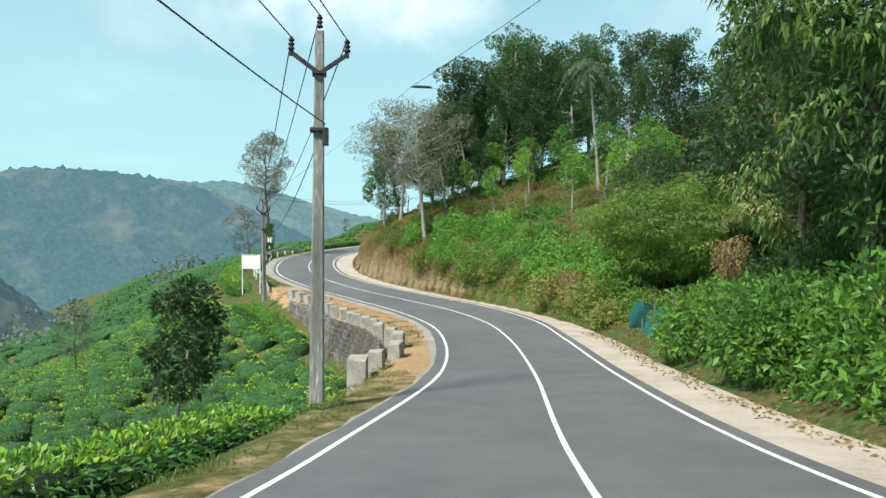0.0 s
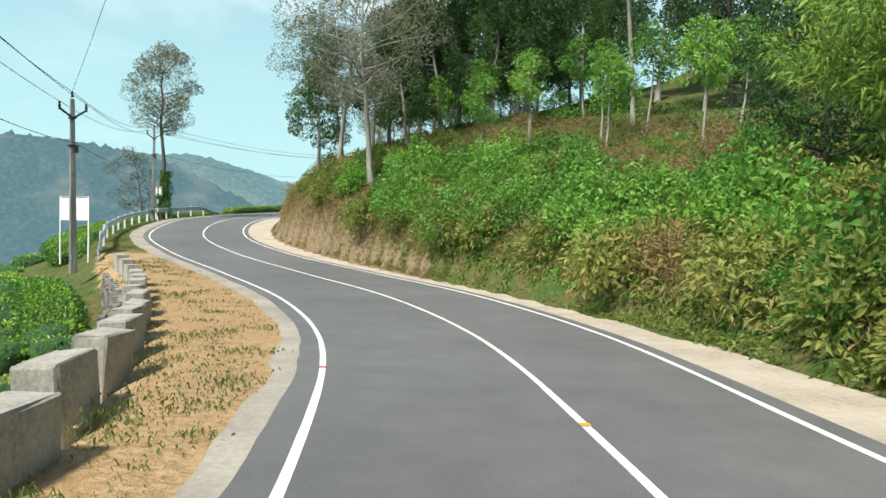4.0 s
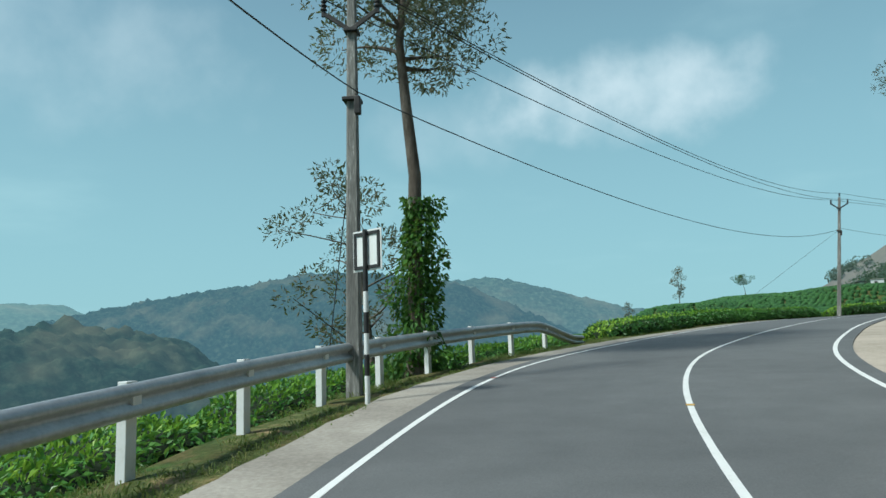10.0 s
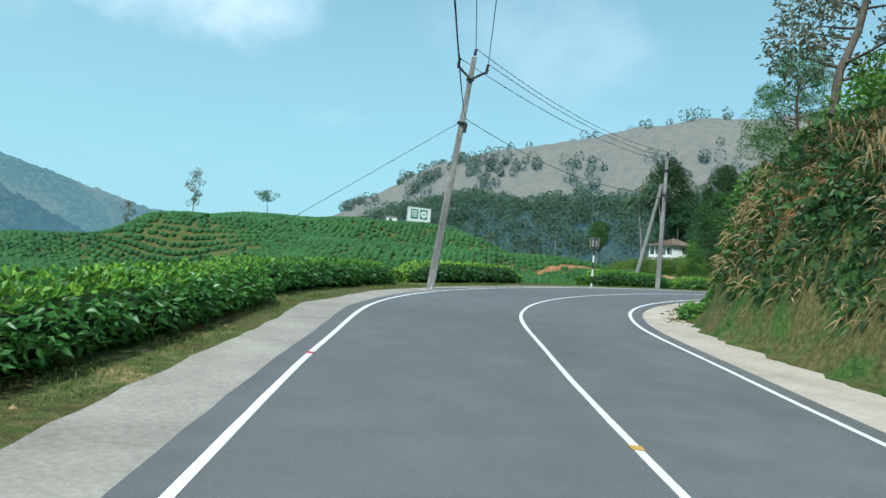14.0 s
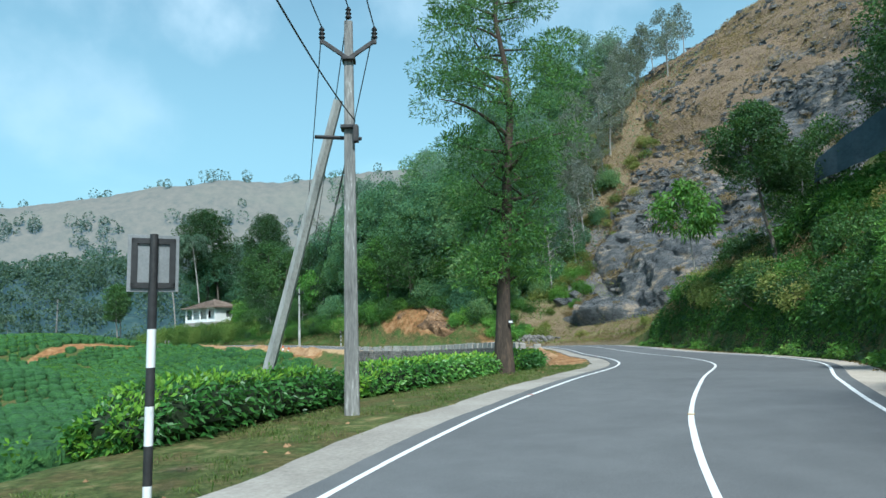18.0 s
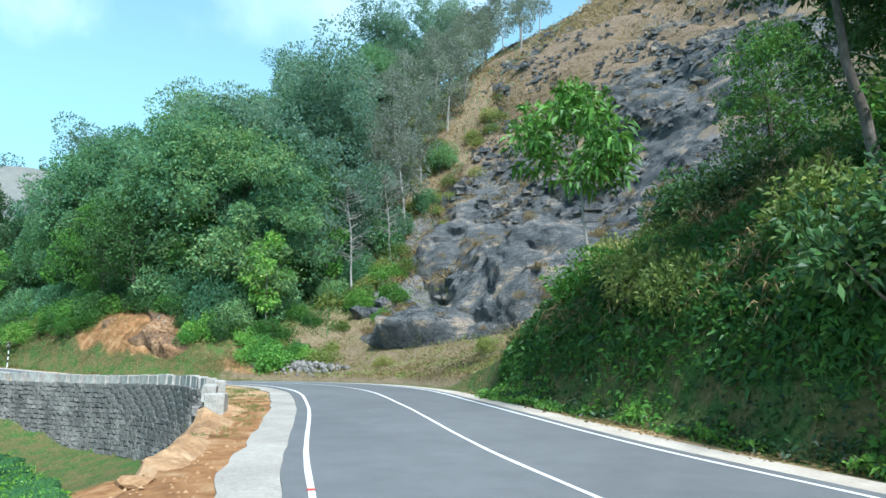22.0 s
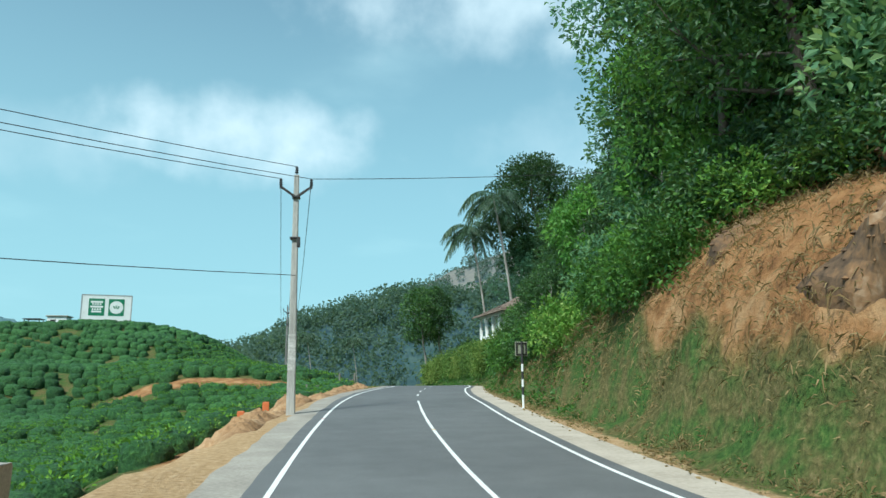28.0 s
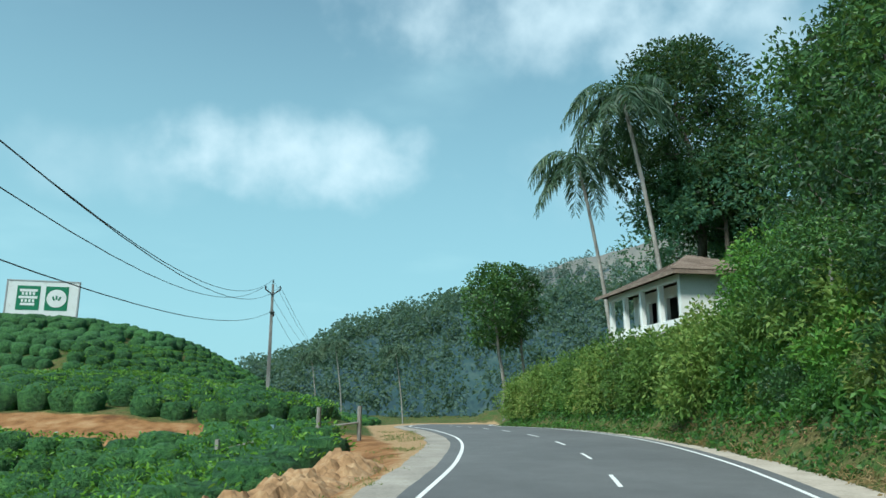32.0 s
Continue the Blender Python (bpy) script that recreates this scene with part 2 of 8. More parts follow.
def ground_material():
    """Earth, dry grass, sand and rock by the masks that the ground sheet carries."""
    m, n, l, b = material("ground_soil")
    geo = n.new("ShaderNodeNewGeometry").outputs["Position"]
    fine, mid, big = noise_tex(n, l, 9, 6, 0.65, geo), noise_tex(n, l, 1.3, 5, 0.6, geo), noise_tex(n, l, 0.15, 4, 0.6, geo)
    litter = ramp(n, l, fine, [(0.25, (0.05, 0.055, 0.02)), (0.5, (0.12, 0.11, 0.04)), (0.75, (0.24, 0.19, 0.09))])
    green = ramp(n, l, fine, [(0.3, (0.025, 0.06, 0.015)), (0.55, (0.07, 0.13, 0.03)), (0.8, (0.17, 0.21, 0.06))])
    grass = mixcol(n, l, ramp(n, l, mid, [(0.42, (0, 0, 0)), (0.6, (1, 1, 1))]), litter, green)
    sand = ramp(n, l, fine, [(0.25, (0.27, 0.17, 0.08)), (0.5, (0.46, 0.31, 0.16)), (0.75, (0.58, 0.43, 0.27))])
    soil = ramp(n, l, mid, [(0.3, (0.15, 0.07, 0.03)), (0.5, (0.33, 0.17, 0.07)), (0.7, (0.45, 0.28, 0.14))])
    rock = ramp(n, l, fine, [(0.3, (0.06, 0.06, 0.062)), (0.5, (0.15, 0.145, 0.14)), (0.72, (0.3, 0.27, 0.24))])
    dry = ramp(n, l, fine, [(0.3, (0.12, 0.092, 0.055)), (0.55, (0.25, 0.19, 0.115)), (0.8, (0.38, 0.305, 0.20))])
    col = grass
    for name, c in (("dry", dry), ("rock", rock), ("soil", soil), ("sand", sand)):
        at = n.new("ShaderNodeAttribute")
        at.attribute_name = name
        ed = n.new("ShaderNodeMath")
        ed.operation = 'MULTIPLY_ADD'
        l.new(mid, ed.inputs[0])
        ed.inputs[1].default_value, ed.inputs[2].default_value = 0.9, -0.45
        sm = n.new("ShaderNodeMath")
        sm.operation = 'ADD'
        l.new(at.outputs["Fac"], sm.inputs[0])
        l.new(ed.outputs[0], sm.inputs[1])
        mr = n.new("ShaderNodeMapRange")
        mr.interpolation_type = 'SMOOTHSTEP'
        l.new(sm.outputs[0], mr.inputs[0])
        mr.inputs[1].default_value, mr.inputs[2].default_value = 0.35, 0.65
        col = mixcol(n, l, mr.outputs[0], col, c)
    l.new(mixcol(n, l, 0.25, col, ramp(n, l, big, [(0.3, (0.5, 0.5, 0.5)), (0.7, (1, 1, 1))]), 'MULTIPLY'), b.inputs["Base Color"])
    b.inputs["Roughness"].default_value = 0.95
    b.inputs["Specular IOR Level"].default_value = 0.15
    bump(n, l, fine, 0.7, 0.12, b)
    return m


def asphalt_material():
    m, n, l, b = material("asphalt")
    geo = n.new("ShaderNodeNewGeometry").outputs["Position"]
    fine, mid, big = noise_tex(n, l, 60, 3, 0.7, geo), noise_tex(n, l, 1.5, 5, 0.6, geo), noise_tex(n, l, 0.22, 4, 0.6, geo)
    col = ramp(n, l, mid, [(0.3, (0.127, 0.130, 0.129)), (0.7, (0.158, 0.161, 0.159))])
    col = mixcol(n, l, 0.5, col, ramp(n, l, fine, [(0.3, (0.55, 0.55, 0.55)), (0.7, (1.3, 1.3, 1.3))]), 'MULTIPLY')
    col = mixcol(n, l, 0.45, col, ramp(n, l, big, [(0.35, (0.75, 0.75, 0.76)), (0.65, (1.2, 1.2, 1.2))]), 'MULTIPLY')
    l.new(col, b.inputs["Base Color"])
    b.inputs["Roughness"].default_value = 0.75
    b.inputs["Specular IOR Level"].default_value = 0.35
    bump(n, l, fine, 0.35, 0.01, b)
    return m


def rock_material(straw=False):
    """Dark fractured rock: grey beds, rusty and pale streaks, fine cracks."""
    m, n, l, b = material("cliff_face" if straw else "cliff_rock")
    geo = n.new("ShaderNodeNewGeometry").outputs["Position"]
    big, fine = noise_tex(n, l, 0.5, 6, 0.65, geo, (1, 1, 2.2)), noise_tex(n, l, 5, 6, 0.7, geo, (1, 1, 2.5))
    vo = n.new("ShaderNodeTexVoronoi")
    vo.feature = 'DISTANCE_TO_EDGE'
    vo.inputs["Scale"].default_value = 0.9
    wob = mixcol(n, l, 0.25, geo, noise_tex(n, l, 1.2, 4, 0.6, geo), 'ADD')
    l.new(wob, vo.inputs["Vector"])
    col = ramp(n, l, big, [(0.28, (0.06, 0.066, 0.068)), (0.46, (0.125, 0.132, 0.134)), (0.56, (0.20, 0.198, 0.19)), (0.62, (0.34, 0.28, 0.21)), (0.72, (0.48, 0.39, 0.28))])
    col = mixcol(n, l, 0.7, col, ramp(n, l, fine, [(0.3, (0.5, 0.5, 0.5)), (0.65, (1.3, 1.3, 1.3))]), 'MULTIPLY')
    crack = ramp(n, l, vo.outputs["Distance"], [(0.0, (0.35, 0.35, 0.35)), (0.03, (1, 1, 1))])
    col = mixcol(n, l, 0.8, col, crack, 'MULTIPLY')
    if straw:                                    # dry grass holds where the attribute says so
        at = n.new("ShaderNodeAttribute")
        at.attribute_name = "straw"
        tuft = noise_tex(n, l, 2.2, 6, 0.7, geo, (1, 1, 0.5))
        ad = n.new("ShaderNodeMath")
        ad.operation = 'ADD'
        l.new(at.outputs["Fac"], ad.inputs[0])
        l.new(tuft, ad.inputs[1])
        dry = ramp(n, l, fine, [(0.3, (0.12, 0.086, 0.055)), (0.5, (0.27, 0.195, 0.125)), (0.75, (0.43, 0.335, 0.22))])
        col = mixcol(n, l, ramp(n, l, ad.outputs[0], [(0.90, (0, 0, 0)), (1.0, (1, 1, 1))]), col, dry)
    l.new(col, b.inputs["Base Color"])
    b.inputs["Roughness"].default_value = 0.85
    b.inputs["Specular IOR Level"].default_value = 0.25
    bump(n, l, fine, 1.0, 0.35, b)
    return m


M_GROUND = ground_material()
M_ASPHALT = asphalt_material()
M_LINE = plain("road_paint", [(0.25, (0.5, 0.5, 0.47)), (0.45, (0.78, 0.78, 0.75)), (0.8, (0.84, 0.84, 0.82))], 3, 0.7, 30, 0.1)
M_SHOULDER = plain("worn_shoulder", [(0.3, (0.31, 0.262, 0.205)), (0.5, (0.46, 0.40, 0.325)), (0.7, (0.57, 0.505, 0.42))], 0.9, 0.9, 14, 0.3)
M_GRAVEL = plain("gravel_shoulder", [(0.3, (0.21, 0.19, 0.16)), (0.5, (0.33, 0.30, 0.255)), (0.7, (0.46, 0.425, 0.365))], 0.7, 0.92, 18, 0.4)
M_CONCRETE = plain("concrete", [(0.3, (0.16, 0.155, 0.14)), (0.48, (0.36, 0.34, 0.30)), (0.7, (0.55, 0.52, 0.45))], 1.6, 0.9, 22, 0.4)
M_STONE = plain("wall_stone", [(0.3, (0.06, 0.058, 0.053)), (0.48, (0.16, 0.15, 0.135)), (0.6, (0.27, 0.25, 0.22)), (0.72, (0.46, 0.43, 0.38))], 0.8, 0.9, 12, 0.5)
M_ROCK = rock_material()
M_SOIL = plain("red_soil", [(0.3, (0.15, 0.085, 0.04)), (0.5, (0.33, 0.20, 0.10)), (0.72, (0.50, 0.36, 0.21))], 1.2, 0.95, 9, 0.6)
M_BARK = plain("bark", [(0.3, (0.05, 0.04, 0.03)), (0.5, (0.12, 0.10, 0.08)), (0.7, (0.24, 0.21, 0.18))], 2.5, 0.95, 18, 0.6, 0, (1, 1, 0.25))
M_PALEBARK = plain("pale_bark", [(0.3, (0.14, 0.13, 0.11)), (0.5, (0.3, 0.28, 0.25)), (0.7, (0.46, 0.44, 0.40))], 2.5, 0.95, 18, 0.4, 0, (1, 1, 0.3))
M_POLE = plain("pole_concrete", [(0.3, (0.10, 0.10, 0.095)), (0.5, (0.21, 0.205, 0.19)), (0.6, (0.30, 0.295, 0.275)), (0.66, (0.60, 0.59, 0.56))], 1.5, 0.85, 12, 0.3, 0, (3, 3, 0.4))
M_POLE_PALE = plain("pale_pole_concrete", [(0.3, (0.26, 0.25, 0.23)), (0.5, (0.42, 0.41, 0.38)), (0.72, (0.55, 0.54, 0.5))], 1.5, 0.85, 12, 0.3, 0, (3, 3, 0.4))
M_GALV = plain("galvanised_steel", [(0.3, (0.32, 0.34, 0.35)), (0.5, (0.45, 0.47, 0.48)), (0.7, (0.58, 0.6, 0.6))], 2, 0.45, 20, 0.05, 0.55)
M_IRON = plain("dark_iron", [(0.3, (0.03, 0.03, 0.032)), (0.6, (0.07, 0.068, 0.066))], 5, 0.6, 30, 0.1, 0.5)
M_WIRE = plain("wire", [(0.3, (0.03, 0.03, 0.03)), (0.7, (0.06, 0.06, 0.06))], 5, 0.6, 30, 0)
M_WHITE = plain("white_paint", [(0.25, (0.55, 0.55, 0.52)), (0.45, (0.76, 0.77, 0.75)), (0.75, (0.83, 0.83, 0.82))], 1.5, 0.6, 12, 0.05)
M_BLACK = plain("black_paint", [(0.3, (0.02, 0.02, 0.02)), (0.7, (0.05, 0.05, 0.05))], 3, 0.6, 20, 0.05)
M_TEA = leafy("tea_leaf", [(0.1, (0.022, 0.070, 0.023)), (0.45, (0.056, 0.169, 0.034)), (0.75, (0.105, 0.27, 0.052)), (0.95, (0.22, 0.43, 0.078))], 0.4, 0.25)
M_TEA_TOP = leafy("tea_flush", [(0.1, (0.085, 0.20, 0.024)), (0.5, (0.21, 0.42, 0.040)), (0.9, (0.46, 0.64, 0.075))], 0.45, 0.35)
M_DARKLEAF = leafy("dark_leaf", [(0.1, (0.014, 0.037, 0.017)), (0.5, (0.037, 0.093, 0.031)), (0.8, (0.085, 0.187, 0.043)), (1.0, (0.170, 0.289, 0.068))], 0.5, 0.25)
M_MIDLEAF = leafy("mid_leaf", [(0.1, (0.024, 0.075, 0.020)), (0.5, (0.075, 0.190, 0.033)), (0.8, (0.165, 0.347, 0.050)), (1.0, (0.330, 0.446, 0.099))], 0.5, 0.35)
M_BRIGHTLEAF = leafy("bright_leaf", [(0.1, (0.05, 0.13, 0.03)), (0.5, (0.125, 0.32, 0.055)), (0.85, (0.27, 0.49, 0.08)), (1.0, (0.50, 0.52, 0.14))], 0.5, 0.4)
M_OLIVELEAF = leafy("olive_leaf", [(0.1, (0.06, 0.09, 0.022)), (0.45, (0.16, 0.22, 0.045)), (0.75, (0.32, 0.33, 0.09)), (1.0, (0.46, 0.31, 0.12))], 0.6, 0.35)
M_GREYLEAF = leafy("grey_leaf", [(0.1, (0.072, 0.072, 0.054)), (0.5, (0.156, 0.156, 0.120)), (0.85, (0.276, 0.264, 0.216)), (1.0, (0.384, 0.348, 0.300))], 0.7, 0.3)
M_STRAW = leafy("dry_straw", [(0.1, (0.115, 0.080, 0.036)), (0.5, (0.27, 0.185, 0.085)), (0.9, (0.45, 0.325, 0.17))], 0.8, 0.3)
M_GRASS = leafy("grass_blade", [(0.1, (0.03, 0.06, 0.012)), (0.5, (0.09, 0.16, 0.03)), (0.8, (0.2, 0.22, 0.07)), (1.0, (0.32, 0.27, 0.13))], 0.6, 0.35)

# ---- mesh helpers ----


def mesh_from(name, verts, faces, mats, smooth=False, index=None):
    me = bpy.data.meshes.new(name)
    verts = np.asarray(verts, np.float32)
    faces = np.asarray(faces, np.int32)
    k = faces.shape[1]
    me.vertices.add(len(verts))
    me.vertices.foreach_set("co", verts.ravel())
    me.loops.add(faces.size)
    me.loops.foreach_set("vertex_index", faces.ravel())
    me.polygons.add(len(faces))
    me.polygons.foreach_set("loop_start", np.arange(0, faces.size, k, dtype=np.int32))
    for m in (mats if isinstance(mats, (list, tuple)) else [mats]):
        me.materials.append(m)
    if index is not None:
        me.polygons.foreach_set("material_index", np.asarray(index, np.int32))
    me.polygons.foreach_set("use_smooth", np.full(len(faces), smooth))
    me.update(calc_edges=True)
    return me


def part(name, bm, mat, parent=None, label="", m=None):
    """Links a bmesh (or a ready mesh) as one object under a thing or under a part."""
    if isinstance(bm, bmesh.types.BMesh):
        me = bpy.data.meshes.new(name)
        bm.to_mesh(me)
        bm.free()
        me.materials.append(mat)
    else:
        me = bm
    ob = new(name, me)
    if parent is not None:
        ob.parent = parent
    if m is not None:
        ob.matrix_basis = m
    if label:
        ob["label"] = label
    return ob


def box_bm(sx, sy, sz, at=(0, 0, 0), bevel=0.0, bm=None, rot=None):
    """A bevelled box, at its centre."""
    bm = bm or bmesh.new()
    r = bmesh.ops.create_cube(bm, size=1.0)
    vs = r["verts"]
    m = Matrix.Translation(at) @ (rot or Matrix()) @ Matrix.Diagonal((sx, sy, sz, 1))
    bmesh.ops.transform(bm, matrix=m, verts=vs)
    if bevel:
        es = list({e for v in vs for e in v.link_edges})
        bmesh.ops.bevel(bm, geom=es, offset=bevel, segments=2, affect='EDGES', profile=0.6)
    return bm


def tube_arrays(pts, radii, sides=8):
    """A tapered tube along points: verts and quads."""
    pts = np.asarray(pts, float)
    radii = np.broadcast_to(radii, len(pts))
    tan = np.gradient(pts, axis=0)
    tan /= np.linalg.norm(tan, axis=1)[:, None] + 1e-9
    ref = np.where(np.abs(tan[:, 2:3]) > 0.9, [[1.0, 0, 0]], [[0, 0, 1.0]])
    a = np.cross(tan, ref)
    a /= np.linalg.norm(a, axis=1)[:, None] + 1e-9
    b = np.cross(tan, a)
    ang = np.linspace(0, 2 * np.pi, sides, endpoint=False)
    ring = np.cos(ang)[None, :, None] * a[:, None] + np.sin(ang)[None, :, None] * b[:, None]
    v = (pts[:, None] + ring * radii[:, None, None]).reshape(-1, 3)
    i = np.arange(len(pts) - 1)[:, None] * sides
    j = np.arange(sides)[None]
    k = (j + 1) % sides
    f = np.stack([i + j, i + k, i + sides + k, i + sides + j], -1).reshape(-1, 4)
    return v, f


def joined(lots):
    vs, fs, n = [], [], 0
    for v, f in lots:
        vs.append(v)
        fs.append(np.asarray(f) + n)
        n += len(v)
    return np.concatenate(vs), np.concatenate(fs)


def tube(name, pts, radii, mat, parent=None, sides=8, label=""):
    v, f = tube_arrays(pts, radii, sides)
    return part(name, mesh_from(name, v, f, mat, True), mat, parent, label)


# ---- the road's line ----
AXIS = [(-1.32, -26.78), (-0.47, -18.05), (0.26, -9.28), (0.88, -0.47), (1.45, 8.31), (2.16, 16.96), (2.36, 25.45), (1.89, 33.68), (-0.12, 41.54), (-3.67, 48.84), (-7.90, 55.82), (-11.50, 62.98), (-13.39, 70.66), (-13.86, 78.71), (-12.45, 86.82), (-10.31, 94.93), (-8.15, 102.70), (-5.74, 109.53), (-2.07, 114.76), (3.12, 118.48), (9.65, 121.15), (17.02, 123.24), (24.79, 125.20), (32.20, 128.63), (39.06, 133.59)]
AXIS_2 = [(46.10, 138.53), (52.68, 143.53), (57.80, 149.32), (61.12, 156.09), (62.67, 163.61), (63.02, 171.69), (63.72, 180.03), (64.72, 188.43), (65.97, 196.67), (67.59, 204.59), (69.37, 212.21), (70.40, 219.79), (70.44, 227.52), (70.31, 235.43), (70.46, 243.43), (71.19, 251.45), (72.65, 259.41), (74.89, 267.29)]
AXIS_Z = [2.60, 1.80, 0.95, 0.10, -1.03, -1.69, -2.01, -2.26, -2.30, -2.15, -1.73, -1.11, -0.43, 0.16, 0.66, 1.08, 1.39, 1.62, 1.84, 2.10, 2.32, 2.48, 2.56, 2.59, 2.71, 2.92, 3.06, 3.09, 3.04, 2.98, 3.09, 3.41, 3.76, 4.01, 4.20, 4.32, 4.37, 4.35, 4.20, 4.00, 3.80, 3.60, 3.50]
# distances of the edge lines from the centre line
LEFT_W = [4.68, 4.25, 3.81, 3.35, 2.83, 2.25, 2.36, 2.76, 3.01, 2.94, 2.90, 3.01, 3.01, 3.23, 3.10, 2.94, 3.07, 3.29, 3.32, 3.19, 3.05, 3.06, 3.15, 3.15, 2.86, 2.66, 2.76, 2.95, 2.93, 2.77, 2.71, 2.75, 2.83, 2.83, 2.79, 2.78, 2.76, 2.77, 2.78, 2.78, 2.77, 2.76, 2.76]
RIGHT_W = [3.74, 3.40, 3.05, 2.69, 2.29, 1.91, 1.98, 2.43, 2.71, 2.78, 2.61, 2.45, 2.40, 2.38, 2.33, 2.32, 2.45, 2.53, 2.50, 2.46, 2.52, 2.76, 3.13, 3.15, 2.75, 2.42, 2.50, 2.70, 2.70, 2.47, 2.15, 2.16, 2.24, 2.28, 2.36, 2.60, 2.81, 2.92, 2.98, 2.99, 2.98, 2.96, 2.93]
KNOTS = np.array(AXIS + AXIS_2, float)
KS = np.arange(len(KNOTS)) * 8.0 - 26.0          # s at the knots: 6 at the fifth, and so on


def spline(values, s):
    """Catmull-Rom through the values at the knots."""
    v = np.asarray(values, float)
    u = np.clip((np.asarray(s, float) - KS[0]) / 8.0, 0, len(v) - 1.001)
    i = np.floor(u).astype(int)
    t = u - i
    g = lambda k: v[np.clip(i + k, 0, len(v) - 1)]
    a, b, c, d = g(-1), g(0), g(1), g(2)
    if v.ndim > 1:
        t = t[..., None]
    return 0.5 * (2 * b + (c - a) * t + (2 * a - 5 * b + 4 * c - d) * t**2 + (3 * b - a - 3 * c + d) * t**3)


S_ALL = np.arange(KS[0], KS[-1], 1.0)
AX = spline(KNOTS, S_ALL)
AZ = spline(AXIS_Z, S_ALL)
TAN = np.gradient(AX, axis=0)
TAN /= np.linalg.norm(TAN, axis=1)[:, None]
NRM = np.stack([-TAN[:, 1], TAN[:, 0]], -1)      # to the left


def on_road(s, o, up=0.0):
    """The place at s along the road, o metres to the left of the centre line."""
    s = np.asarray(s, float)
    p, q = spline(KNOTS, s), spline(KNOTS, s + 0.2)
    t = (q - p) / (np.linalg.norm(q - p, axis=-1, keepdims=True) + 1e-9)
    n = np.stack([-t[..., 1], t[..., 0]], -1)
    xy = p + n * np.asarray(o, float)[..., None]
    return np.concatenate([xy, (spline(AXIS_Z, s) + up)[..., None]], -1)


# ---- the lie of the land ----
# left of the road: s, width of the flat verge, height of a retaining wall, fall beyond
LEFT = np.array([(-26, 3.9, 0.0, 0.30), (4, 4.3, 0.0, 0.34), (12, 4.4, 0.6, 0.36), (16, 4.3, 1.6, 0.34), (22, 4.6, 2.2, 0.30), (34, 6.9, 2.0, 0.30), (46, 6.8, 0.7, 0.3),
                 (54, 6.2, 0.2, 0.4), (62, 5.4, 0.0, 0.5), (82, 5.8, 0.0, 0.45), (92, 5.8, 0.0, 0.40), (110, 7.2, 0.0, 0.36), (132, 7.4, 0.0, 0.28),
                 (155, 6.6, 0.0, 0.3), (166, 5.2, 0.8, 0.3), (176, 5.6, 2.5, 0.25), (186, 6.2, 3.4, 0.2), (206, 6.2, 3.4, 0.2), (213, 6.2, 1.8, 0.2), (222, 4.8, 0.3, 0.3),
                 (254, 4.1, 0.0, 0.25), (264, 5.6, 0.0, 0.0), (271, 5.6, 0.0, -0.24), (282, 5.6, 0.0, -0.2), (294, 6.0, 0.0, 0.1), (320, 6.0, 0.0, 0.1)])
# right of the road: s, where the bank begins, and its height 1.5, 5, 12, 22, 32, 50 and 80 m further out
BANK_D = np.array([0, 0.5, 1.5, 5, 12, 22, 32, 50, 80, 160.0])
RIGHT_A = [(-26, 4.2, 0.6, 1.5, 3, 5, 7, 9, 11), (10, 4.1, 0.5, 1.3, 2.8, 5, 8, 10, 12), (22, 4.1, 0.5, 1.4, 3.4, 6, 8, 10, 12),
           (34, 4.2, 1.2, 2.6, 4.6, 7, 9, 10, 11), (44, 4.4, 2.2, 3.6, 5.6, 7.5, 9, 10, 10), (52, 4.7, 3.4, 4.6, 6.2, 8.5, 10, 10, 10),
           (62, 4.7, 3.6, 5.2, 7.2, 9, 10, 10, 10), (72, 5.0, 2.2, 4.4, 7, 9, 10, 10, 10), (84, 4.8, 1.2, 3.2, 6, 9, 10, 10, 10)]
RIGHT_B = [(96, 4.7, 1.8, 4.0, 7, 9, 10, 10, 10), (108, 4.3, 3.6, 5.6, 8, 10, 11, 11, 11), (122, 4.9, 3.0, 5.4, 8, 10, 12, 13, 14),
           (140, 5.0, 2.2, 4.6, 8, 11, 15, 18, 22), (156, 4.9, 2.4, 4.8, 8.5, 13, 20, 34, 54), (168, 5.0, 3.0, 5.8, 9.8, 15, 23, 38, 60),
           (176, 3.9, 2.6, 5.0, 9.2, 15, 24, 42, 64), (183, 4.4, 0.5, 1.6, 5.0, 12.5, 23, 42, 71), (192, 4.8, 0.3, 1.0, 3.4, 11, 20, 42, 73)]
RIGHT_C = [(200, 5.2, 0.2, 0.6, 4.0, 10, 19, 41, 74), (207, 5.0, 0.7, 2.0, 5.4, 10, 20, 43, 76), (213, 4.3, 3.4, 5.6, 8, 12, 21, 44, 75), (222, 4.6, 4.0, 6.2, 8.6, 12, 21, 42, 72),
           (231, 4.5, 2.0, 4.0, 6.4, 10, 17, 34, 58), (248, 4.1, 1.2, 2.8, 4.8, 7, 11, 22, 36), (262, 4.0, 1.0, 2.6, 4.2, 5.5, 8, 14, 24), (290, 4.0, 0.8, 2.0, 3, 4, 5, 8, 14), (320, 4.0, 0.3, 0.8, 1.2, 2, 2.5, 4, 8)]
RIGHT = np.array(RIGHT_A + RIGHT_B + RIGHT_C, float)
